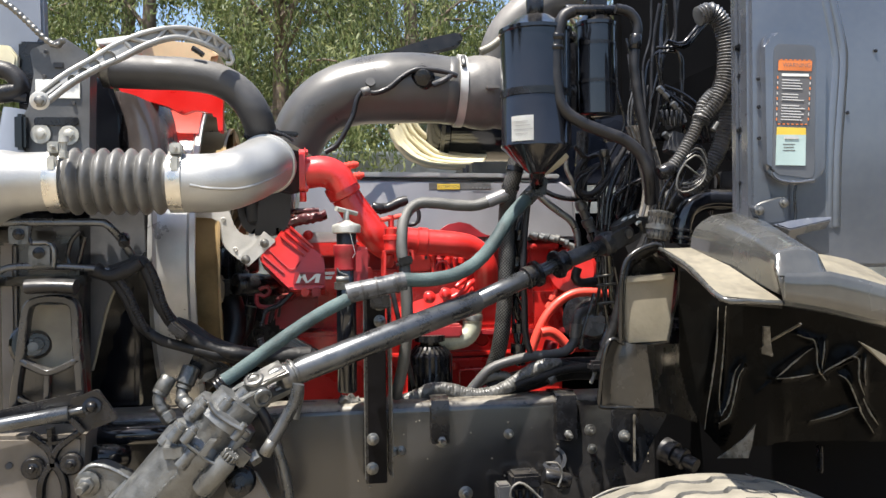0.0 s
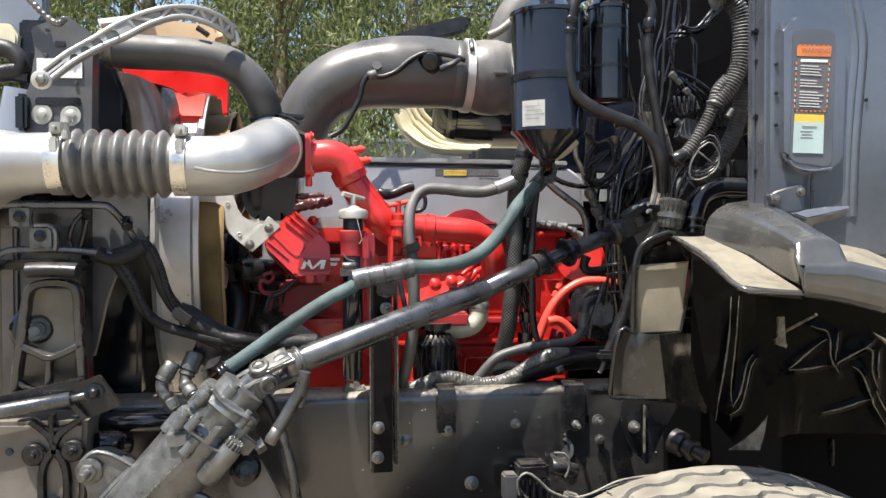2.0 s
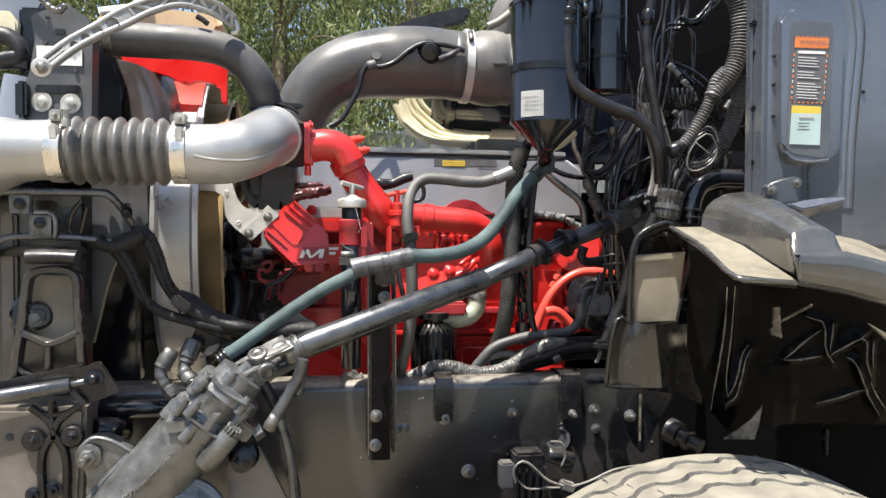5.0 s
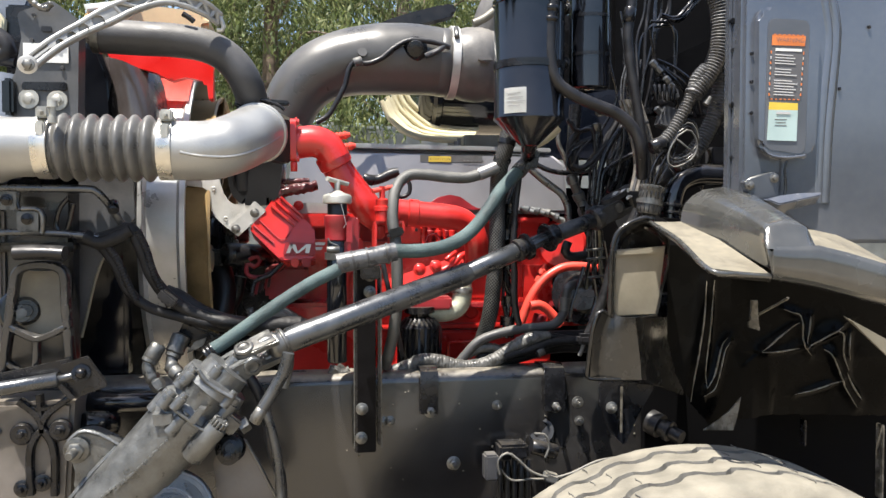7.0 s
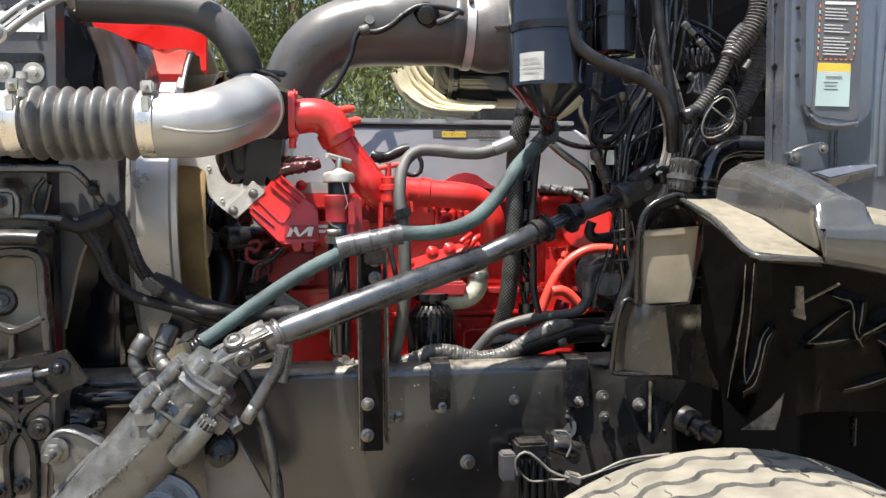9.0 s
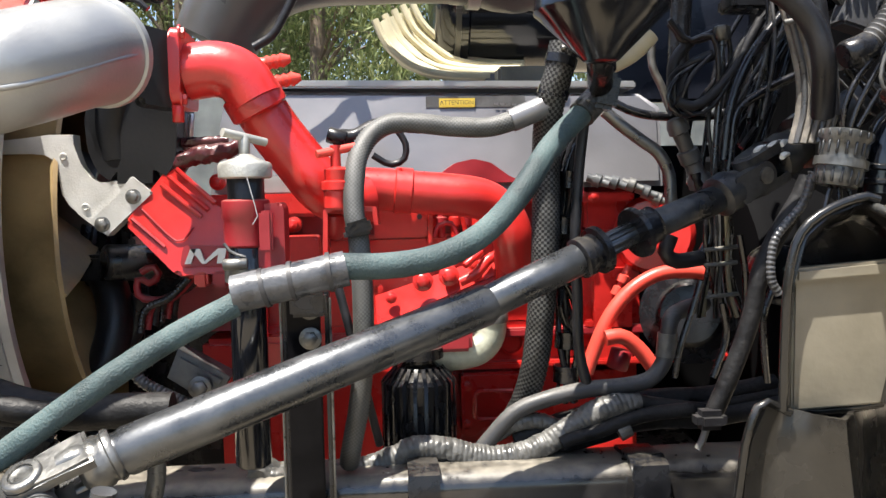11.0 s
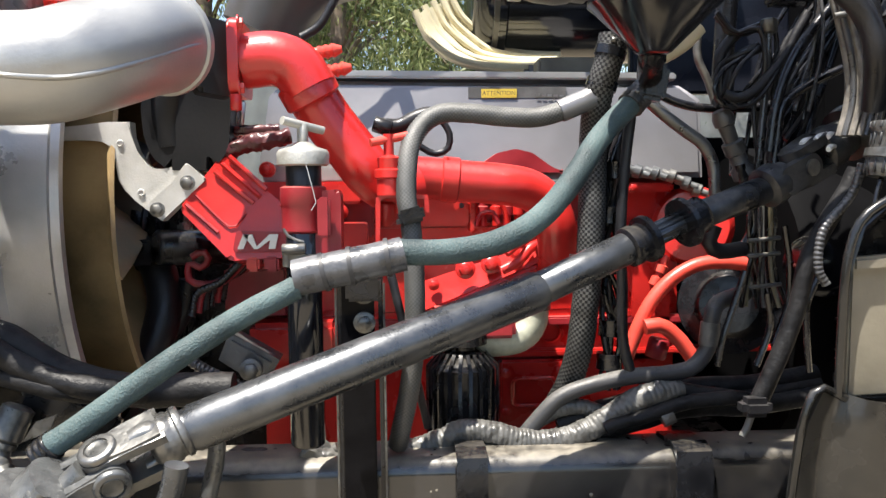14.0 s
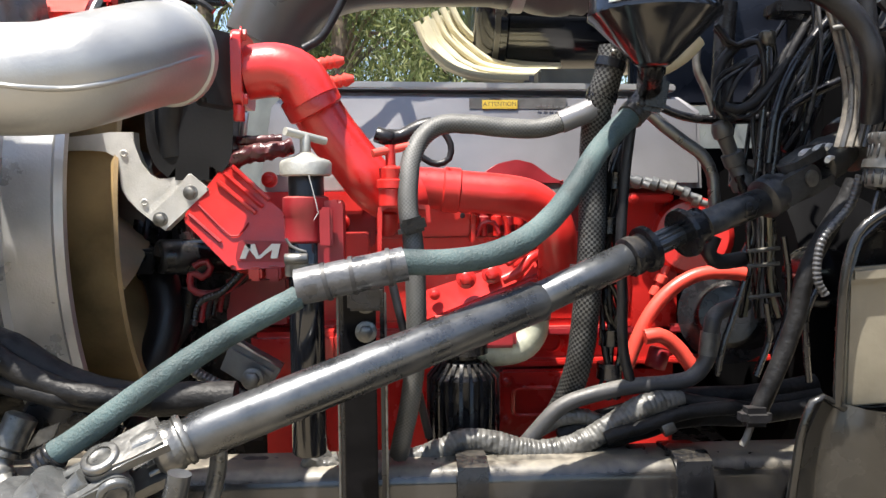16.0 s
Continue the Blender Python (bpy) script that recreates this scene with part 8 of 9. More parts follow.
part("nut", lathe((0.443, 2.040, 1.678), (0.443, 2.040, 1.72), [(0, 0.008), (0.004, 0.012), (0.020, 0.012), (0.022, 0.009)], 6), FITTING, lines_)
fan_w = thing("wire_fan", (0.447, 2.060, 1.271), "tied bundle of thin wires spreading downwards", "wiring")
for k in range(8):
    f = k / 7 - 0.5
    part("wire", tube([V(q) + V((0.05 * f * s_, 0.01 * math.sin(k * 2), 0)) for q, s_ in zip([(0.445, 2.050, 1.426), (0.446, 2.050, 1.388), (0.447, 2.050, 1.354), (0.448, 2.050, 1.311), (0.454, 2.050, 1.273)], (0.8, 0.9, 0.75, 1.1, 1.6))], 0.0036, 8), (WIRE, TANWIRE, WIRE, WIREGREY)[k % 4], fan_w)
for q in ((0.442, 2.040, 1.376), (0.442, 2.040, 1.353), (0.445, 2.040, 1.306)):
    q = V(q)
    part("tie", rod(q + V((-0.024, 0, -0.001)), q + V((0.026, 0, 0.003)), 0.0032, 8), WHITE if q.z > 1.4 else WIREGREY, fan_w)
pp_ = thing("metal_fuel_lines", (0.412, 2.100, 1.455), "bent dark metal lines crossing in front of the valve cover", "pipe")
part("line", tube([(0.280, 2.080, 1.584), (0.306, 2.080, 1.562), (0.337, 2.080, 1.539), (0.363, 2.080, 1.520), (0.379, 2.080, 1.490), (0.382, 2.080, 1.456), (0.387, 2.080, 1.413)], 0.0093, 14), FORGED, pp_)
part("line", tube([(0.360, 2.100, 1.687), (0.360, 2.100, 1.653), (0.376, 2.100, 1.619), (0.392, 2.100, 1.576), (0.411, 2.100, 1.533)], 0.0060, 12), ZINC, pp_)
part("line", tube([(0.300, 2.100, 1.598), (0.331, 2.100, 1.584), (0.366, 2.100, 1.577), (0.410, 2.100, 1.576), (0.463, 2.100, 1.578), (0.516, 2.100, 1.593)], 0.0069, 12), WIRE, pp_)
part("coupling", lathe((0.380, 2.060, 1.569), (0.421, 2.070, 1.481), [(0, 0.012), (0.01, 0.016), (0.022, 0.016), (0.024, 0.012), (0.05, 0.011), (0.052, 0.016), (0.07, 0.016), (0.072, 0.013), (0.09, 0.013), (0.095, 0.018), (0.11, 0.018)], 16), GREYPLASTIC, pp_)
part("line", tube([(0.412, 2.060, 1.489), (0.426, 2.060, 1.447), (0.436, 2.060, 1.396), (0.415, 2.060, 1.354)], 0.008, 12), WIRE, pp_)
part("line", tube([(0.375, 2.060, 1.397), (0.367, 2.060, 1.371), (0.384, 2.060, 1.358), (0.423, 2.060, 1.362)], 0.012, 12), RUBBER, pp_)
big2 = thing("braided_harness", (0.490, 1.900, 1.528), "thick braided grey wiring harness tied to the cab", "wiring")
for k in range(13):
    o = V((0.0042 * (k - 6), -0.010 * math.cos((k - 6) * 0.26) - 0.003 * (k % 2), 0))
    part("strand", tube([V(q) + o for q in [(0.486, 1.930, 1.743), (0.502, 1.930, 1.700), (0.515, 1.930, 1.656), (0.525, 1.930, 1.612), (0.526, 1.930, 1.567), (0.516, 1.930, 1.523)]], 0.0046, 8, wob=0.05), (STRAND, LOOM, STRAND)[k % 3], big2)
part("tie", rod((0.469, 1.910, 1.677), (0.522, 1.900, 1.687), 0.004, 8), WIREGREY, big2)
dl = thing("diagonal_loom", (0.314, 1.880, 1.143), "long black loom slanting down to the frame rail", "wiring")
part("loom", tube([(0.488, 1.880, 1.477), (0.474, 1.880, 1.448), (0.446, 1.880, 1.402), (0.425, 1.880, 1.355), (0.415, 1.880, 1.304), (0.398, 1.880, 1.253), (0.373, 1.880, 1.194), (0.359, 1.880, 1.164)], 0.0118, 18, wob=0.05), CABLE, dl)
part("loom", tube([(0.483, 1.860, 1.484), (0.470, 1.860, 1.445), (0.438, 1.860, 1.407), (0.430, 1.860, 1.378), (0.431, 1.860, 1.350), (0.441, 1.860, 1.332)], 0.0055, 14, ripple=0.1, pitch=0.006), LOOM, dl)
part("tip", tube([(0.359, 1.880, 1.168), (0.352, 1.880, 1.145), (0.345, 1.880, 1.131)], 0.005, 8), WIREGREY, dl)
part("tie", box((0.356, 1.870, 1.173), (0.04, 0.03, 0.025), bevel=0.008), RUBBER, dl)
for k, pts in enumerate(([(0.495, 1.980, 1.327), (0.480, 1.980, 1.287), (0.481, 1.980, 1.239), (0.486, 1.980, 1.189)], [(0.444, 1.980, 1.400), (0.453, 1.980, 1.344), (0.451, 1.980, 1.288), (0.432, 1.980, 1.231)], [(0.397, 2.000, 1.335), (0.382, 2.000, 1.286), (0.366, 2.000, 1.237), (0.359, 2.000, 1.196)], [(0.407, 1.950, 1.309), (0.412, 1.950, 1.262), (0.394, 1.950, 1.207)])):
    part("lead", tube(pts, 0.005, 8), WIRE, dl)
conn = thing("round_connector", (0.485, 1.800, 1.466), "silver round multi-pin connector with wires", "connector")
part("shell", lathe((0.478, 1.800, 1.466), (0.491, 1.800, 1.536), [(0, 0.022), (0.012, 0.026), (0.022, 0.026), (0.022, 0.030), (0.032, 0.030), (0.032, 0.025), (0.05, 0.025), (0.055, 0.029), (0.064, 0.029), (0.066, 0.02)], 26), FITTING, conn)
cd = (V((0.491, 1.800, 1.536)) - V((0.478, 1.800, 1.466))).normalized()
cu = cd.cross(V((0, 1, 0))).normalized()
for h0, h1, rr_ in ((0.003, 0.020, 0.0255), (0.036, 0.051, 0.0255), (0.056, 0.063, 0.0288)):
    for k in range(16):
        t_ = 2 * math.pi * k / 16
        o = (cu * math.cos(t_) + V((0, 1, 0)) * math.sin(t_)) * rr_
        part("knurl", rod(V((0.478, 1.800, 1.466)) + o + cd * h0, V((0.478, 1.800, 1.466)) + o + cd * h1, 0.0017, 6), WORNBLACK, conn)
for k in range(7):
    o = V((0.003 * (k - 3), 0.004 * (k % 3 - 1), 0))
    part("wire", tube([V(q) + o * s_ for q, s_ in zip([(0.491, 1.800, 1.534), (0.499, 1.800, 1.562), (0.516, 1.800, 1.594), (0.537, 1.800, 1.626)], (1, 1.8, 2, 1))], 0.0025, 8), WIRE, conn)
    part("wire", tube([V(q) + o * s_ for q, s_ in zip([(0.478, 1.800, 1.469), (0.477, 1.800, 1.446), (0.473, 1.800, 1.408)], (1, 1.8, 2))], 0.0025, 8), WIRE, conn)
elb = thing("rubber_elbow", (0.551, 1.820, 1.452), "glossy black rubber elbow with ring clamps", "hose")
part("elbow", tube([(0.544, 1.820, 1.456), (0.549, 1.820, 1.504), (0.566, 1.820, 1.539), (0.608, 1.820, 1.556), (0.664, 1.820, 1.556)], 0.0249, 26), BLACKGLOSS, elb)
for q0, q1 in (((0.544, 1.820, 1.465), (0.546, 1.820, 1.482)), ((0.546, 1.820, 1.482), (0.548, 1.820, 1.498))):
    part("ring", lathe(q0, q1, [(0, 0.0255), (0.002, 0.028), (0.006, 0.028), (0.008, 0.0255)], 26), BLACKMETAL, elb)
misc = thing("relay_block", (0.750, 1.950, 1.697), "dark relay blocks and clips at the cab edge", "relay")
for k, q in enumerate(((0.722, 1.900, 1.677), (0.710, 1.920, 1.610), (0.658, 1.950, 1.598), (0.607, 1.980, 1.764), (0.594, 2.000, 1.788), (0.607, 1.980, 1.707))):
    part("relay", box(q, (0.035 + 0.01 * (k % 2), 0.04, 0.03 + 0.012 * (k % 3)), (0, 18 * (k % 3 - 1), 0), bevel=0.004), (BLACKMETAL, PLATE)[k % 2], misc)
for k in range(5):
    part("pin", rod((0.564 + 0.011 * k, 1.95, 1.749), (0.564 + 0.013 * k - 0.006, 1.95, 1.787), 0.0038, 8), BLACKMETAL, misc)
gb = thing("gearbox_housing", (0.62, 2.45, 0.9), "dark gearbox bell housing behind the shaft", "gearbox")
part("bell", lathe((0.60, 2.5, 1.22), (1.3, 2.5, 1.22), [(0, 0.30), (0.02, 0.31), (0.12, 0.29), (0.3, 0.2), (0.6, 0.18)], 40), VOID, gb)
part("cover", box((0.72, 2.15, 1.15), (0.16, 0.12, 0.2), bevel=0.02), BLACKMETAL, gb)
part("boss", lathe((0.60, 2.2, 1.32), (0.60, 2.0, 1.32), [(0, 0.05), (0.05, 0.05), (0.06, 0.03)], 24), BLACKPAINT, gb)

# ---- fender, liner, cab side, tyre ----
fender = thing("fender", (0.454, 1.250, 1.361), "dusty black moulded fender section with a raised ridge", "fender")
fl = [[(0.396, 1.600, 1.449), (0.428, 1.600, 1.448), (0.462, 1.600, 1.449)], [(0.367, 1.420, 1.417), (0.406, 1.420, 1.413), (0.449, 1.420, 1.417)], [(0.343, 1.250, 1.373), (0.395, 1.250, 1.366), (0.450, 1.250, 1.364)]]
part("flat", sheet(fl, 0.006, sub=5), FENDER, fender, "dust covered flat of the fender")
rg = [[(0.462, 1.600, 1.449), (0.465, 1.600, 1.472), (0.473, 1.600, 1.488), (0.488, 1.600, 1.502), (0.510, 1.600, 1.514), (0.554, 1.600, 1.520), (0.587, 1.600, 1.514), (0.607, 1.600, 1.498), (0.627, 1.600, 1.463), (0.637, 1.600, 1.442)],
      [(0.455, 1.500, 1.432), (0.459, 1.500, 1.462), (0.466, 1.500, 1.478), (0.477, 1.500, 1.490), (0.496, 1.500, 1.501), (0.530, 1.500, 1.506), (0.566, 1.500, 1.499), (0.587, 1.500, 1.484), (0.604, 1.500, 1.449), (0.614, 1.500, 1.428)],
      [(0.453, 1.360, 1.395), (0.454, 1.360, 1.440), (0.457, 1.360, 1.451), (0.463, 1.360, 1.460), (0.471, 1.360, 1.466), (0.498, 1.360, 1.475), (0.528, 1.360, 1.469), (0.546, 1.360, 1.457), (0.561, 1.360, 1.430), (0.570, 1.360, 1.412)],
      [(0.453, 1.262, 1.373), (0.442, 1.262, 1.420), (0.442, 1.262, 1.430), (0.444, 1.262, 1.438), (0.450, 1.262, 1.443), (0.480, 1.262, 1.449), (0.508, 1.262, 1.445), (0.518, 1.262, 1.439), (0.530, 1.262, 1.416), (0.536, 1.262, 1.405)],
      [(0.449, 1.252, 1.371), (0.437, 1.252, 1.415), (0.437, 1.252, 1.421), (0.441, 1.252, 1.426), (0.448, 1.252, 1.430), (0.474, 1.252, 1.431), (0.499, 1.252, 1.430), (0.511, 1.252, 1.426), (0.524, 1.252, 1.413), (0.531, 1.252, 1.406)],
      [(0.441, 1.236, 1.367), (0.433, 1.236, 1.406), (0.437, 1.236, 1.406), (0.443, 1.236, 1.406), (0.448, 1.236, 1.406), (0.464, 1.236, 1.407), (0.487, 1.236, 1.407), (0.503, 1.236, 1.407), (0.515, 1.236, 1.408), (0.521, 1.236, 1.408)]]
part("ridge", sheet(rg, 0.006, sub=5), RIDGE, fender, "shiny grey worn ridge", smooth=50)
part("shelf", sheet([[(0.662, 1.500, 1.436), (0.693, 1.500, 1.432), (0.739, 1.500, 1.423), (0.779, 1.500, 1.407), (0.820, 1.500, 1.385), (0.941, 1.500, 1.327)], [(0.588, 1.360, 1.418), (0.607, 1.360, 1.418), (0.651, 1.360, 1.407), (0.690, 1.360, 1.395), (0.725, 1.360, 1.381), (0.821, 1.360, 1.343)], [(0.521, 1.240, 1.409), (0.531, 1.240, 1.408), (0.575, 1.240, 1.397), (0.608, 1.240, 1.388), (0.645, 1.240, 1.378), (0.719, 1.240, 1.356)]], 0.006, sub=5), FENDER, fender, smooth=60)
part("skirt", sheet([[(0.446, 1.238, 1.406), (0.483, 1.238, 1.406), (0.520, 1.238, 1.408), (0.574, 1.238, 1.396), (0.643, 1.238, 1.377), (0.739, 1.238, 1.351)], [(0.438, 1.232, 1.401), (0.479, 1.232, 1.400), (0.516, 1.232, 1.401), (0.570, 1.232, 1.389), (0.638, 1.232, 1.370), (0.733, 1.232, 1.344)], [(0.440, 1.232, 1.375), (0.479, 1.232, 1.366), (0.517, 1.232, 1.359), (0.571, 1.232, 1.346), (0.639, 1.232, 1.329), (0.734, 1.232, 1.306)], [(0.447, 1.245, 1.363), (0.488, 1.245, 1.356), (0.526, 1.245, 1.349), (0.580, 1.245, 1.335), (0.650, 1.245, 1.318), (0.746, 1.245, 1.295)], [(0.481, 1.300, 1.357), (0.524, 1.300, 1.349), (0.563, 1.300, 1.342), (0.620, 1.300, 1.328), (0.693, 1.300, 1.309), (0.794, 1.300, 1.285)]], 0.005, sub=3), RIDGE, fender, "shiny grey fender skirt", smooth=60)
part("edge_bead", tube([(0.396, 1.600, 1.448), (0.371, 1.420, 1.416), (0.341, 1.246, 1.373), (0.393, 1.246, 1.366), (0.445, 1.246, 1.362)], 0.0045, 10), RIDGE, fender)
part("rear_lip", slab([(0.346, 1.252, 1.371), (0.449, 1.252, 1.360), (0.454, 1.260, 1.351), (0.362, 1.260, 1.360)], 0.006, 0.001), LINER, fender)
sb = thing("fender_stay", (0.680, 1.520, 1.440), "folded sheet metal stay bolted to the cab side", "bracket")
part("plate", slab(rounded([(0.564, 1.535, 1.529), (0.631, 1.535, 1.548), (0.637, 1.535, 1.502), (0.579, 1.535, 1.494)], 0.006), 0.02, 0.003), CABPAINT, sb)
for q in ((0.575, 1.533, 1.520), (0.627, 1.533, 1.535)):
    bolt(sb, q, r=0.0065)
part("fold", slab([(0.585, 1.500, 1.493), (0.618, 1.500, 1.499), (0.656, 1.500, 1.504), (0.707, 1.500, 1.507), (0.697, 1.490, 1.500), (0.612, 1.490, 1.482)], 0.035, 0.002), CABPAINT, sb)
part("face", slab([(0.626, 1.510, 1.482), (0.708, 1.510, 1.499), (0.707, 1.510, 1.436), (0.692, 1.510, 1.432), (0.649, 1.510, 1.457)], 0.01, 0.002), CABPAINT, sb)
inn = thing("inner_splash_panel", (0.359, 1.620, 1.105), "dusty black splash panel with a rounded rim", "splash panel")
part("hood", sheet([[(0.314, 1.600, 1.263), (0.315, 1.600, 1.327), (0.318, 1.600, 1.384), (0.329, 1.600, 1.423), (0.351, 1.600, 1.443), (0.384, 1.600, 1.455), (0.398, 1.600, 1.452), (0.420, 1.600, 1.438), (0.440, 1.600, 1.413), (0.438, 1.600, 1.360), (0.424, 1.600, 1.303), (0.415, 1.600, 1.262)], [(0.330, 1.630, 1.259), (0.332, 1.630, 1.325), (0.335, 1.630, 1.380), (0.348, 1.630, 1.417), (0.368, 1.630, 1.436), (0.397, 1.630, 1.447), (0.409, 1.630, 1.444), (0.429, 1.630, 1.431), (0.447, 1.630, 1.407), (0.445, 1.630, 1.358), (0.432, 1.630, 1.300), (0.423, 1.630, 1.258)], [(0.353, 1.680, 1.253), (0.355, 1.680, 1.321), (0.359, 1.680, 1.373), (0.374, 1.680, 1.406), (0.391, 1.680, 1.421), (0.419, 1.680, 1.430), (0.431, 1.680, 1.428), (0.447, 1.680, 1.418), (0.462, 1.680, 1.399), (0.460, 1.680, 1.353), (0.449, 1.680, 1.295), (0.442, 1.680, 1.252)]], 0.004, sub=3), EDGE, inn, "glossy rolled rim", smooth=60)
part("upper_face", slab([(0.345, 1.645, 1.384), (0.359, 1.645, 1.410), (0.377, 1.645, 1.424), (0.404, 1.645, 1.433), (0.431, 1.645, 1.421), (0.449, 1.645, 1.398), (0.446, 1.645, 1.381)], 0.006, 0.001), EDGE, inn)
part("face", slab([(0.328, 1.612, 1.387), (0.435, 1.612, 1.394), (0.420, 1.612, 1.260), (0.327, 1.612, 1.256)], 0.006, 0.002), SAND, inn, "dust coated flat face")
part("face_fold", slab([(0.325, 1.603, 1.392), (0.432, 1.603, 1.399), (0.430, 1.603, 1.384), (0.325, 1.603, 1.378)], 0.012, 0.003), SAND, inn)
part("rim", tube([(0.310, 1.596, 1.262), (0.311, 1.596, 1.327), (0.314, 1.596, 1.386), (0.325, 1.596, 1.425), (0.349, 1.596, 1.445), (0.383, 1.596, 1.457), (0.398, 1.596, 1.454)], 0.0042, 10), EDGE, inn)
part("rim", tube([(0.322, 1.620, 1.261), (0.346, 1.620, 1.254), (0.388, 1.620, 1.255), (0.421, 1.620, 1.259)], 0.005, 10), EDGE, inn)
lw0 = [[(0.293, 1.600, 1.268), (0.279, 1.600, 1.237), (0.273, 1.600, 1.203), (0.270, 1.600, 1.169), (0.269, 1.600, 1.136)], [(0.317, 1.615, 1.262), (0.306, 1.615, 1.234), (0.301, 1.615, 1.200), (0.299, 1.615, 1.165), (0.299, 1.615, 1.131)], [(0.343, 1.600, 1.256), (0.336, 1.600, 1.236), (0.334, 1.600, 1.201), (0.334, 1.600, 1.167), (0.336, 1.600, 1.131)], [(0.354, 1.575, 1.259), (0.356, 1.575, 1.238), (0.360, 1.575, 1.205), (0.364, 1.575, 1.171), (0.367, 1.575, 1.135)], [(0.374, 1.600, 1.255), (0.379, 1.600, 1.235), (0.382, 1.600, 1.200), (0.383, 1.600, 1.166), (0.385, 1.600, 1.129)], [(0.444, 1.700, 1.242), (0.450, 1.700, 1.220), (0.453, 1.700, 1.183), (0.453, 1.700, 1.146), (0.459, 1.700, 1.092)], [(0.538, 1.780, 1.231), (0.540, 1.780, 1.208), (0.546, 1.780, 1.169), (0.549, 1.780, 1.130), (0.555, 1.780, 1.051)]]
part("lower", sheet(lw0, 0.005, sub=3), PANELFILM, inn, "curved dark plastic lower panel", smooth=70)
part("rim", tube([(0.318, 1.597, 1.259), (0.291, 1.597, 1.270), (0.277, 1.597, 1.240), (0.271, 1.597, 1.203), (0.267, 1.597, 1.169), (0.266, 1.597, 1.137), (0.292, 1.597, 1.133), (0.335, 1.597, 1.131), (0.376, 1.597, 1.130)], 0.004, 8), EDGE, inn)
part("tab", slab(rounded([(0.331, 1.700, 1.111), (0.456, 1.700, 1.094), (0.418, 1.700, 1.031), (0.387, 1.700, 0.964), (0.352, 1.700, 1.002), (0.331, 1.700, 1.052)], 0.01), 0.01, 0.002), BLACKMETAL, inn)
bolt(inn, (0.355, 1.695, 1.050), r=0.009, stud=0.012)
part("slot_trim", box((0.376, 1.692, 1.046), (0.005, 0.006, 0.10), bevel=0.002), FOLD, inn)
lin = thing("wheel_arch_liner", (0.576, 1.700, 0.981), "torn glossy black plastic wheel arch liner with folds", "liner")
# each fold: its line in x and z, how far it stands out, its width on either side
FOLDS = (([(0.548, 1.323), (0.541, 1.241), (0.529, 1.147), (0.519, 1.064)], 0.016, 0.010, 0.006),
         ([(0.566, 1.325), (0.558, 1.240), (0.548, 1.146), (0.550, 1.096)], 0.014, 0.006, 0.014),
         ([(0.550, 1.094), (0.565, 1.116), (0.574, 1.145), (0.583, 1.180), (0.599, 1.201)], 0.013, 0.004, 0.008),
         ([(0.545, 1.078), (0.569, 1.093), (0.581, 1.133), (0.592, 1.174), (0.606, 1.192)], 0.012, 0.006, 0.005),
         ([(0.676, 1.170), (0.717, 1.202), (0.759, 1.231)], 0.016, 0.004, 0.018),
         ([(0.676, 1.168), (0.720, 1.170), (0.763, 1.175)], 0.012, 0.012, 0.004),
         ([(0.725, 1.260), (0.746, 1.252), (0.763, 1.244), (0.767, 1.186), (0.780, 1.172), (0.793, 1.158)], 0.018, 0.006, 0.006),
         ([(0.789, 1.244), (0.781, 1.210), (0.776, 1.186)], 0.016, 0.005, 0.006),
         ([(0.780, 1.176), (0.824, 1.197), (0.867, 1.220)], 0.018, 0.020, 0.005),
         ([(0.824, 1.170), (0.840, 1.160), (0.859, 1.129), (0.877, 1.092), (0.897, 1.063), (0.920, 1.033)], 0.018, 0.009, 0.006),
         ([(0.884, 1.116), (0.904, 1.082), (0.928, 1.053)], 0.012, 0.005, 0.005),
         ([(0.765, 1.070), (0.824, 1.083), (0.873, 1.098)], 0.014, 0.008, 0.004),
         ([(0.848, 1.211), (0.868, 1.202), (0.869, 1.159), (0.888, 1.122)], 0.015, 0.006, 0.006),
         ([(0.887, 1.205), (0.883, 1.171), (0.888, 1.144)], 0.012, 0.005, 0.005),
         ([(0.688, 1.177), (0.696, 1.117), (0.707, 1.032)], 0.008, 0.016, 0.010),
         ([(0.604, 1.192), (0.630, 1.131), (0.632, 1.072)], 0.006, 0.018, 0.018))
EDGELINE = [(0.470, 1.398), (0.70, 1.398), (0.915, 1.32), (1.08, 1.24), (1.08, 1.007), (0.707, 1.024), (0.632, 1.022), (0.566, 1.004), (0.518, 1.060), (0.491, 1.118), (0.473, 1.196)]


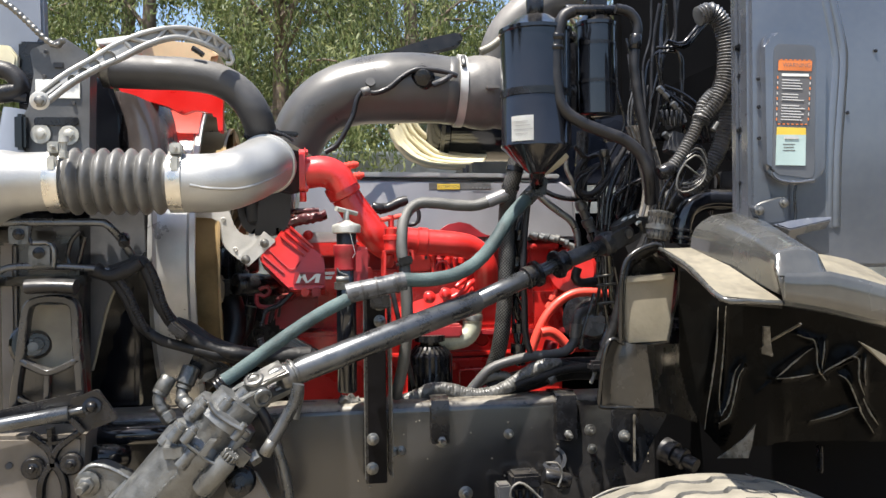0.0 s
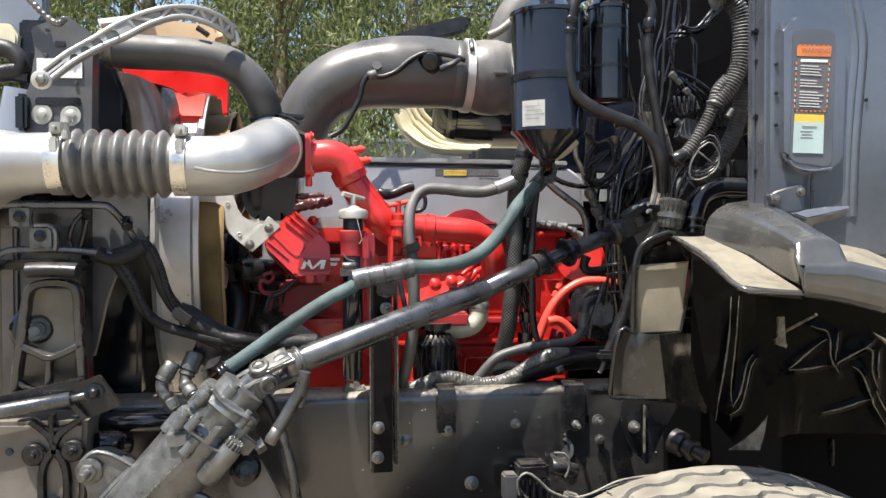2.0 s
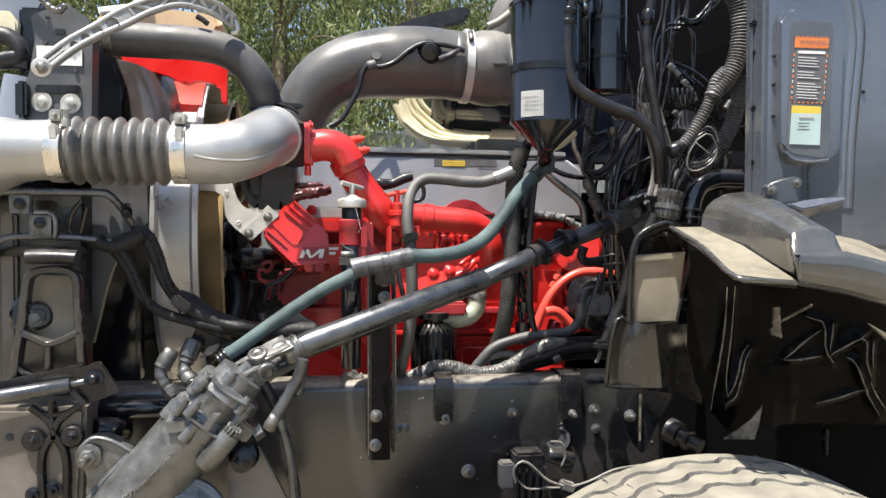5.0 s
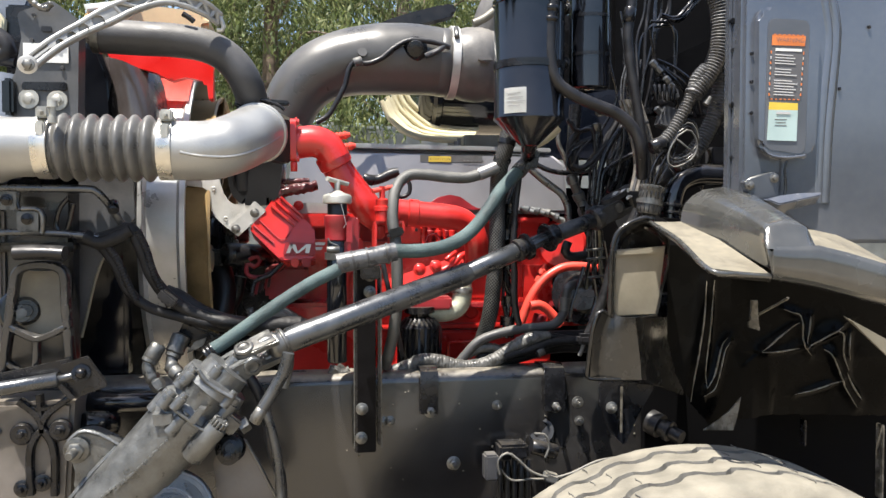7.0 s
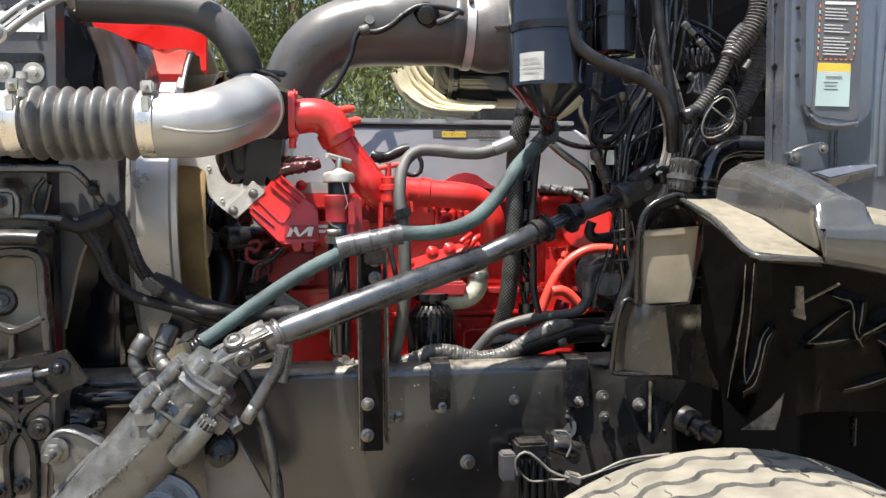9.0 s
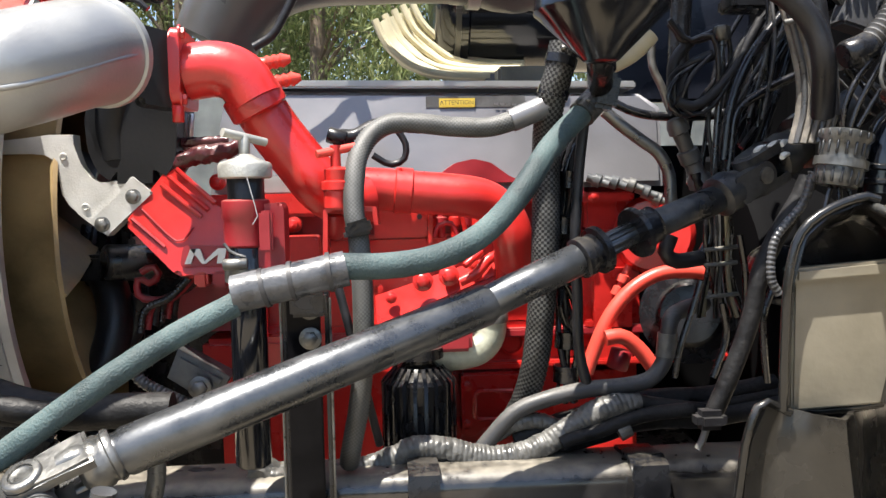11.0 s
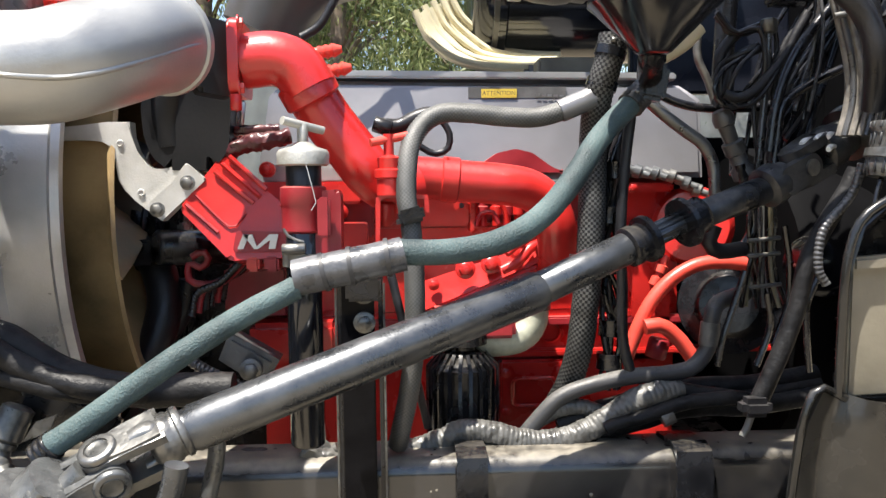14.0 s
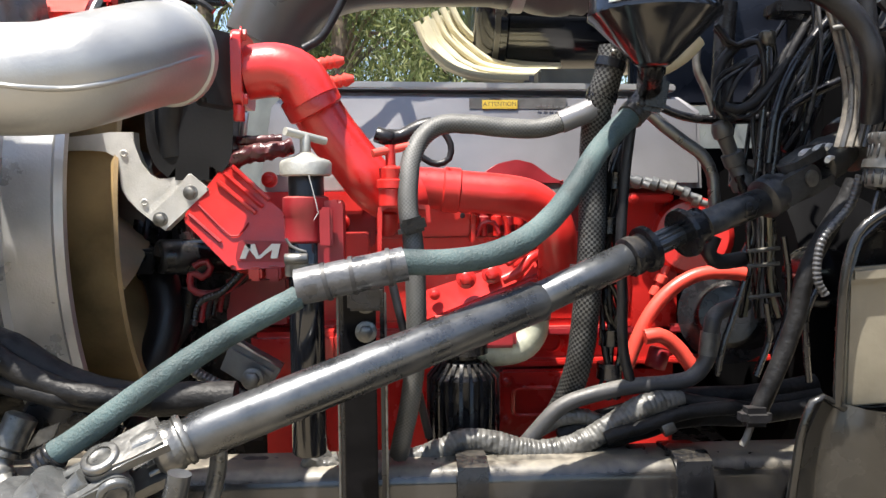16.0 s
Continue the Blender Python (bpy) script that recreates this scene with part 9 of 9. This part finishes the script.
def liner_sheet():
    """The arch liner as one crumpled sheet: a bent base with creased folds standing out of it."""
    gx, gz = np.meshgrid(np.arange(0.468, 1.082, 0.0028), np.arange(0.998, 1.400, 0.0028))
    ease = np.clip((gx - 0.66) / 0.06, 0, 1)
    y = 1.66 + 0.35 * np.clip(0.545 - gx, 0, 1) + ease * 0.16 * np.clip(1.15 - gz, 0, 1) - 0.10 * np.clip(gz - 1.20, 0, 1) * ease
    y = y + 0.0035 * np.sin(gx * 21 + 2 * np.sin(gz * 9)) * np.cos(gz * 15 + gx * 7)
    for line_, h_, wa, wb in FOLDS:
        best = np.full_like(gx, 9.0)
        side = np.zeros_like(gx)
        run = np.zeros_like(gx)
        for i_, ((xa, za), (xb, zb)) in enumerate(zip(line_, line_[1:])):
            ux, uz = xb - xa, zb - za
            t_ = np.clip(((gx - xa) * ux + (gz - za) * uz) / (ux * ux + uz * uz), 0, 1)
            dx, dz = gx - xa - t_ * ux, gz - za - t_ * uz
            d_ = np.hypot(dx, dz)
            near = d_ < best
            best = np.where(near, d_, best)
            side = np.where(near, ux * dz - uz * dx, side)
            run = np.where(near, (i_ + t_) / (len(line_) - 1), run)
        w_ = np.where(side > 0, wa, wb) * 1.25 + 0.002
        rise = 0.62 * h_ * (0.45 + 0.55 * np.sin(np.pi * np.clip(run * 0.9 + 0.05, 0, 1))) * np.exp(-(best / w_) ** 1.5)
        y = y - rise
    ex = np.array(EDGELINE)
    inside_ = np.zeros(gx.shape, bool)
    for (xa, za), (xb, zb) in zip(ex, np.roll(ex, -1, 0)):
        cut = ((za > gz) != (zb > gz)) & (gx < (xb - xa) * (gz - za) / (zb - za + 1e-12) + xa)
        inside_ ^= cut
    bm_ = bmesh.new()
    vs = {}
    rows_, cols_ = gx.shape
    def at(j_, i_):
        if (j_, i_) not in vs:
            vs[j_, i_] = bm_.verts.new((gx[j_, i_], y[j_, i_], gz[j_, i_]))
        return vs[j_, i_]
    for j_ in range(rows_ - 1):
        for i_ in range(cols_ - 1):
            if inside_[j_, i_]:
                bm_.faces.new((at(j_, i_), at(j_, i_ + 1), at(j_ + 1, i_ + 1), at(j_ + 1, i_)))
    return bm_, lambda x_, z_: float(y[int((z_ - 0.998) / 0.0028 + 0.5), int((x_ - 0.468) / 0.0028 + 0.5)])


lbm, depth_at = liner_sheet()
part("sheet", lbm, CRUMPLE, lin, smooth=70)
# beads along the creases carry the painted glint
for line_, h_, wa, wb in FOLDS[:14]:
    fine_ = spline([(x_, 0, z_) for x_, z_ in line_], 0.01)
    part("fold", tube([(p.x, depth_at(p.x, p.z) + 0.0003, p.z) for p, f_, s_ in fine_], lambda f_: 0.0021 * (0.25 + 0.75 * math.sin(math.pi * min(1, f_ * 0.9 + 0.07))), 8, 0.006), FOLD, lin, "dusty crease with its glint in the colour")
# added black sheet takes the place of shade behind the liner
part("back", slab([(0.473, 1.800, 1.180), (1.230, 1.800, 1.162), (1.244, 1.800, 0.602), (0.478, 1.800, 0.655)], 0.02, 0.002), VOID, lin, "black sheet added for the deep shade in the arch")
# triangular glint drawn as a tan flap
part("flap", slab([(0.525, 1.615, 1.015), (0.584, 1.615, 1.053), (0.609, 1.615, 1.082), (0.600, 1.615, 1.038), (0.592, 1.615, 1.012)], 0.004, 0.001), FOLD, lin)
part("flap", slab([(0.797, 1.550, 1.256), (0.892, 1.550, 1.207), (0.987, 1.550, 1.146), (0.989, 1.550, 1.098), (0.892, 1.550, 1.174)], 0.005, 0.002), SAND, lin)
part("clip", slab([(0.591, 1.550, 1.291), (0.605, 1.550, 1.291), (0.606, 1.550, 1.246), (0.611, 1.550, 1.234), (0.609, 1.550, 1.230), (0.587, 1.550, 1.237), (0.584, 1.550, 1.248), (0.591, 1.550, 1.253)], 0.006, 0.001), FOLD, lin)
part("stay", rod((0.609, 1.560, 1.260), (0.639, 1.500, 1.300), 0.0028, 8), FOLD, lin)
part("post", box((0.922, 1.600, 0.937), (0.008, 0.02, 0.16), bevel=0.002), FOLD, lin)
part("post", box((0.821, 1.720, 0.971), (0.006, 0.02, 0.06), bevel=0.002), BLACKMETAL, lin)
shock = thing("spring_mount", (0.527, 1.780, 0.961), "dark threaded mount stud below the splash panel", "mount")
part("stud", lathe((0.488, 1.800, 0.991), (0.529, 1.740, 0.969), [(0, 0.028), (0.03, 0.028), (0.032, 0.02), (0.045, 0.02), (0.047, 0.024), (0.056, 0.024), (0.058, 0.016), (0.085, 0.016)], 18), RUBBER, shock)

cab = thing("cab_side", (0.719, 1.560, 1.490), "gunmetal cab cowl side panel with a recessed label pocket", "cab panel")
CY = 1.56
x0 = 0.570
zlow = 1.404
part("panel", box((x0 + 0.55, CY + 0.03, (zlow + 1.975) / 2), (1.1, 0.06, 1.975 - zlow), bevel=0.008), CABPAINT, cab)
part("edge_flange", box((x0 - 0.003, CY + 0.05, (zlow + 1.975) / 2), (0.006, 0.02, 1.975 - zlow), bevel=0.002), CABPAINT, cab)
pocket = rounded([(0.595, 1.556, 1.875), (0.727, 1.556, 1.869), (0.721, 1.556, 1.575), (0.642, 1.556, 1.572), (0.597, 1.556, 1.596)], 0.03, 6)
part("pocket_rim", slab([V(q) + V((0, -0.013, 0)) for q in pocket], 0.018, 0.013), CABPAINT, cab)
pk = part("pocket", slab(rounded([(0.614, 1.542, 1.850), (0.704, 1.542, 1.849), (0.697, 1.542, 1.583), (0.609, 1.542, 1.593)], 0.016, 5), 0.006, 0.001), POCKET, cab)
part("pocket_lip", tube([(0.605, 1.540, 1.595), (0.619, 1.540, 1.581), (0.654, 1.540, 1.576), (0.695, 1.540, 1.580)], 0.0028, 8), CABPAINT, pk)
lw = part("warning_label", slab([(0.623, 1.540, 1.817), (0.694, 1.540, 1.817), (0.692, 1.540, 1.797), (0.622, 1.540, 1.797)], 0.002, 0), ORANGE, pk, "orange headed warning label")
part("label_field", slab([(0.623, 1.541, 1.797), (0.693, 1.541, 1.797), (0.686, 1.541, 1.691), (0.618, 1.541, 1.693)], 0.0018, 0), LABELGREY, lw)
part("label_heading", slab([(0.630, 1.540, 1.791), (0.686, 1.540, 1.791), (0.686, 1.540, 1.786), (0.629, 1.540, 1.786)], 0.001, 0), WHITE, lw)
for (a_, b_, n_) in (((0.623, 1.540, 1.818), (0.692, 1.540, 1.818), 7), ((0.620, 1.540, 1.788), (0.616, 1.540, 1.695), 9), ((0.690, 1.540, 1.788), (0.684, 1.540, 1.696), 9), ((0.617, 1.540, 1.691), (0.684, 1.540, 1.691), 7)):
    a_, b_ = V(a_), V(b_)
    for k in range(n_):
        q = a_.lerp(b_, (k + 0.5) / n_)
        flat_ = abs(b_.x - a_.x) > abs(b_.z - a_.z)
        part("label_dash", box(q, (0.0045, 0.001, 0.002) if flat_ else (0.002, 0.001, 0.0055), bevel=0), (ORANGE, PRINT)[k % 2] if not flat_ else ORANGE, lw)
words("WARNING", (0.660, 1.5385, 1.807), 0.0125, lw, LABELGREY)
la, lbq = V((0.629, 1.540, 1.778)), V((0.626, 1.540, 1.697))
rl2 = random.Random(3)
for k in range(15):
    q = la.lerp(lbq, k / 14.5)
    w_ = rl2.uniform(0.034, 0.050)
    if k in (4, 8):
        continue
    part("print_bar", box((q.x + w_ / 2, q.y, q.z), (w_, 0.0008, 0.0021), (0, 1.5, 0), bevel=0), PRINT, lw)
ly = part("info_label", slab([(0.618, 1.540, 1.685), (0.679, 1.540, 1.684), (0.679, 1.540, 1.670), (0.617, 1.540, 1.670)], 0.002, 0), YELLOW, pk, "yellow headed information label")
part("label_field", slab([(0.617, 1.540, 1.670), (0.679, 1.540, 1.670), (0.677, 1.540, 1.609), (0.614, 1.540, 1.610)], 0.002, 0), PALEBLUE, ly)
part("label_strip", box((0.647, 1.539, 1.664), (0.030, 0.0008, 0.005), bevel=0), PRINT, ly)
for k in range(3):
    q = V((0.628, 1.540, 1.651)) + V((0, 0, -0.006 * k))
    part("print_bar", box((q.x + 0.014, q.y, q.z), (0.026 - 0.005 * (k % 2), 0.0008, 0.0016), bevel=0), WIREGREY, ly)
part("crease", tube([(0.752, 1.574, 1.945), (0.771, 1.574, 1.866), (0.775, 1.574, 1.821), (0.768, 1.574, 1.729), (0.760, 1.574, 1.637), (0.757, 1.574, 1.556), (0.755, 1.574, 1.487)], 0.018, 18), CABPAINT, cab)
part("crease", tube([(0.738, 1.574, 1.945), (0.756, 1.574, 1.854), (0.760, 1.574, 1.809), (0.753, 1.574, 1.729), (0.746, 1.574, 1.637), (0.743, 1.574, 1.556), (0.742, 1.574, 1.486)], 0.017, 18), CABPAINT, cab)
for q in ((0.575, 1.600, 1.855), (0.579, 1.600, 1.797), (0.577, 1.600, 1.686), (0.579, 1.600, 1.579)):
    part("clip", box(q, (0.024, 0.02, 0.012), bevel=0.003), BLACKMETAL, cab)
for q in ((0.589, 1.558, 1.783), (0.589, 1.558, 1.727), (0.589, 1.558, 1.665), (0.846, 1.558, 1.845), (0.782, 1.558, 1.718), (0.722, 1.558, 1.655)):
    part("rivet", lathe(q, V(q) + V((0, -1, 0)), [(0, 0.004), (0.002, 0.0035), (0.003, 0.001)], 10), BLACKMETAL, cab)
stay = thing("prop_stay", (0.573, 1.540, 1.518), "small steel stay hooked on the cab side", "stay")
part("rod", tube([(0.573, 1.540, 1.515), (0.571, 1.540, 1.528), (0.597, 1.540, 1.537), (0.627, 1.540, 1.543), (0.631, 1.540, 1.532)], 0.0045, 10), ZINC, stay)
bolt(stay, (0.581, 1.550, 1.517), r=0.007)
part("wire", tube([(0.662, 1.550, 1.569), (0.659, 1.550, 1.552), (0.661, 1.550, 1.518), (0.659, 1.550, 1.501)], 0.0025, 6), WIRE, stay)

TR, TY0, TY1 = 0.53, 1.17, 1.49
TX, TZ = 0.395, 1.046 - 0.53
wheel = thing("truck_tyre", (TX, 1.33, 0), "dust covered truck steer tyre on a steel wheel", "tyre")
w = TY1 - TY0
# profile rows: across, radius, how far the zigzag moves it, bare rubber
tp = [(0, 0.30, 0, 0), (0, 0.36, 0, 0), (0.012, 0.45, 0, 0), (0.03, 0.508, 0, 0), (0.045, 0.523, 0, 0), (0.06, 0.526, 0, 0)]
for gx in (0.10, 0.16, 0.22):
    crown = TR - 0.002
    tp += [(gx - 0.008, crown, 1, 0), (gx - 0.005, crown - 0.009, 1, 1), (gx + 0.005, crown - 0.009, 1, 1), (gx + 0.008, crown, 1, 1)]
tp += [(w - 0.06, 0.526, 0, 0), (w - 0.045, 0.523, 0, 0), (w - 0.03, 0.508, 0, 0), (w - 0.012, 0.45, 0, 0), (w, 0.36, 0, 0), (w, 0.30, 0, 0)]
tb = bmesh.new()
rings = []
N = 360
for k in range(N):
    th = 2 * math.pi * k / N
    wav = 0.009 * max(-1, min(1, 1.8 * math.sin(th * 36 + 0.5 * math.sin(th * 5))))
    lump = 0.0012 * noise.noise(V((math.sin(th) * 40, math.cos(th) * 40, 1)))
    rings.append([tb.verts.new((TX + math.sin(th) * (r_ + lump), TY0 + s_ + wav * z_, TZ + math.cos(th) * (r_ + lump))) for s_, r_, z_, b_ in tp])
for k in range(N):
    a_, b_ = rings[k], rings[(k + 1) % N]
    for i in range(len(tp) - 1):
        f = tb.faces.new((a_[i], a_[i + 1], b_[i + 1], b_[i]))
        # inner side has its shade in the colour, so the rail reflects dark
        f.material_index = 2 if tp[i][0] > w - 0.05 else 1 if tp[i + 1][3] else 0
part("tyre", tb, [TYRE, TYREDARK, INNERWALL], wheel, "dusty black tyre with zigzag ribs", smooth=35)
part("rim", lathe((TX, TY0 + 0.02, TZ), (TX, TY1, TZ), [(0, 0.30), (0.02, 0.29), (0.05, 0.27), (0.06, 0.12), (0.04, 0.1), (0.04, 0.0)], 48), SHIELD, wheel)
rt = random.Random(4)
for k in range(16):
    th = radians(rt.uniform(-32, 26))
    y0 = TY0 + rt.choice((0.07, 0.12, 0.18, 0.24))
    q = [(TX + math.sin(th + 0.004 * math.sin(j * 2.1)) * (TR - 0.0012), y0 + 0.008 * j, TZ + math.cos(th) * (TR - 0.0012)) for j in range(4)]
    part("sipe", tube(q, 0.0011, 5, 0.006), TYREDARK, wheel)
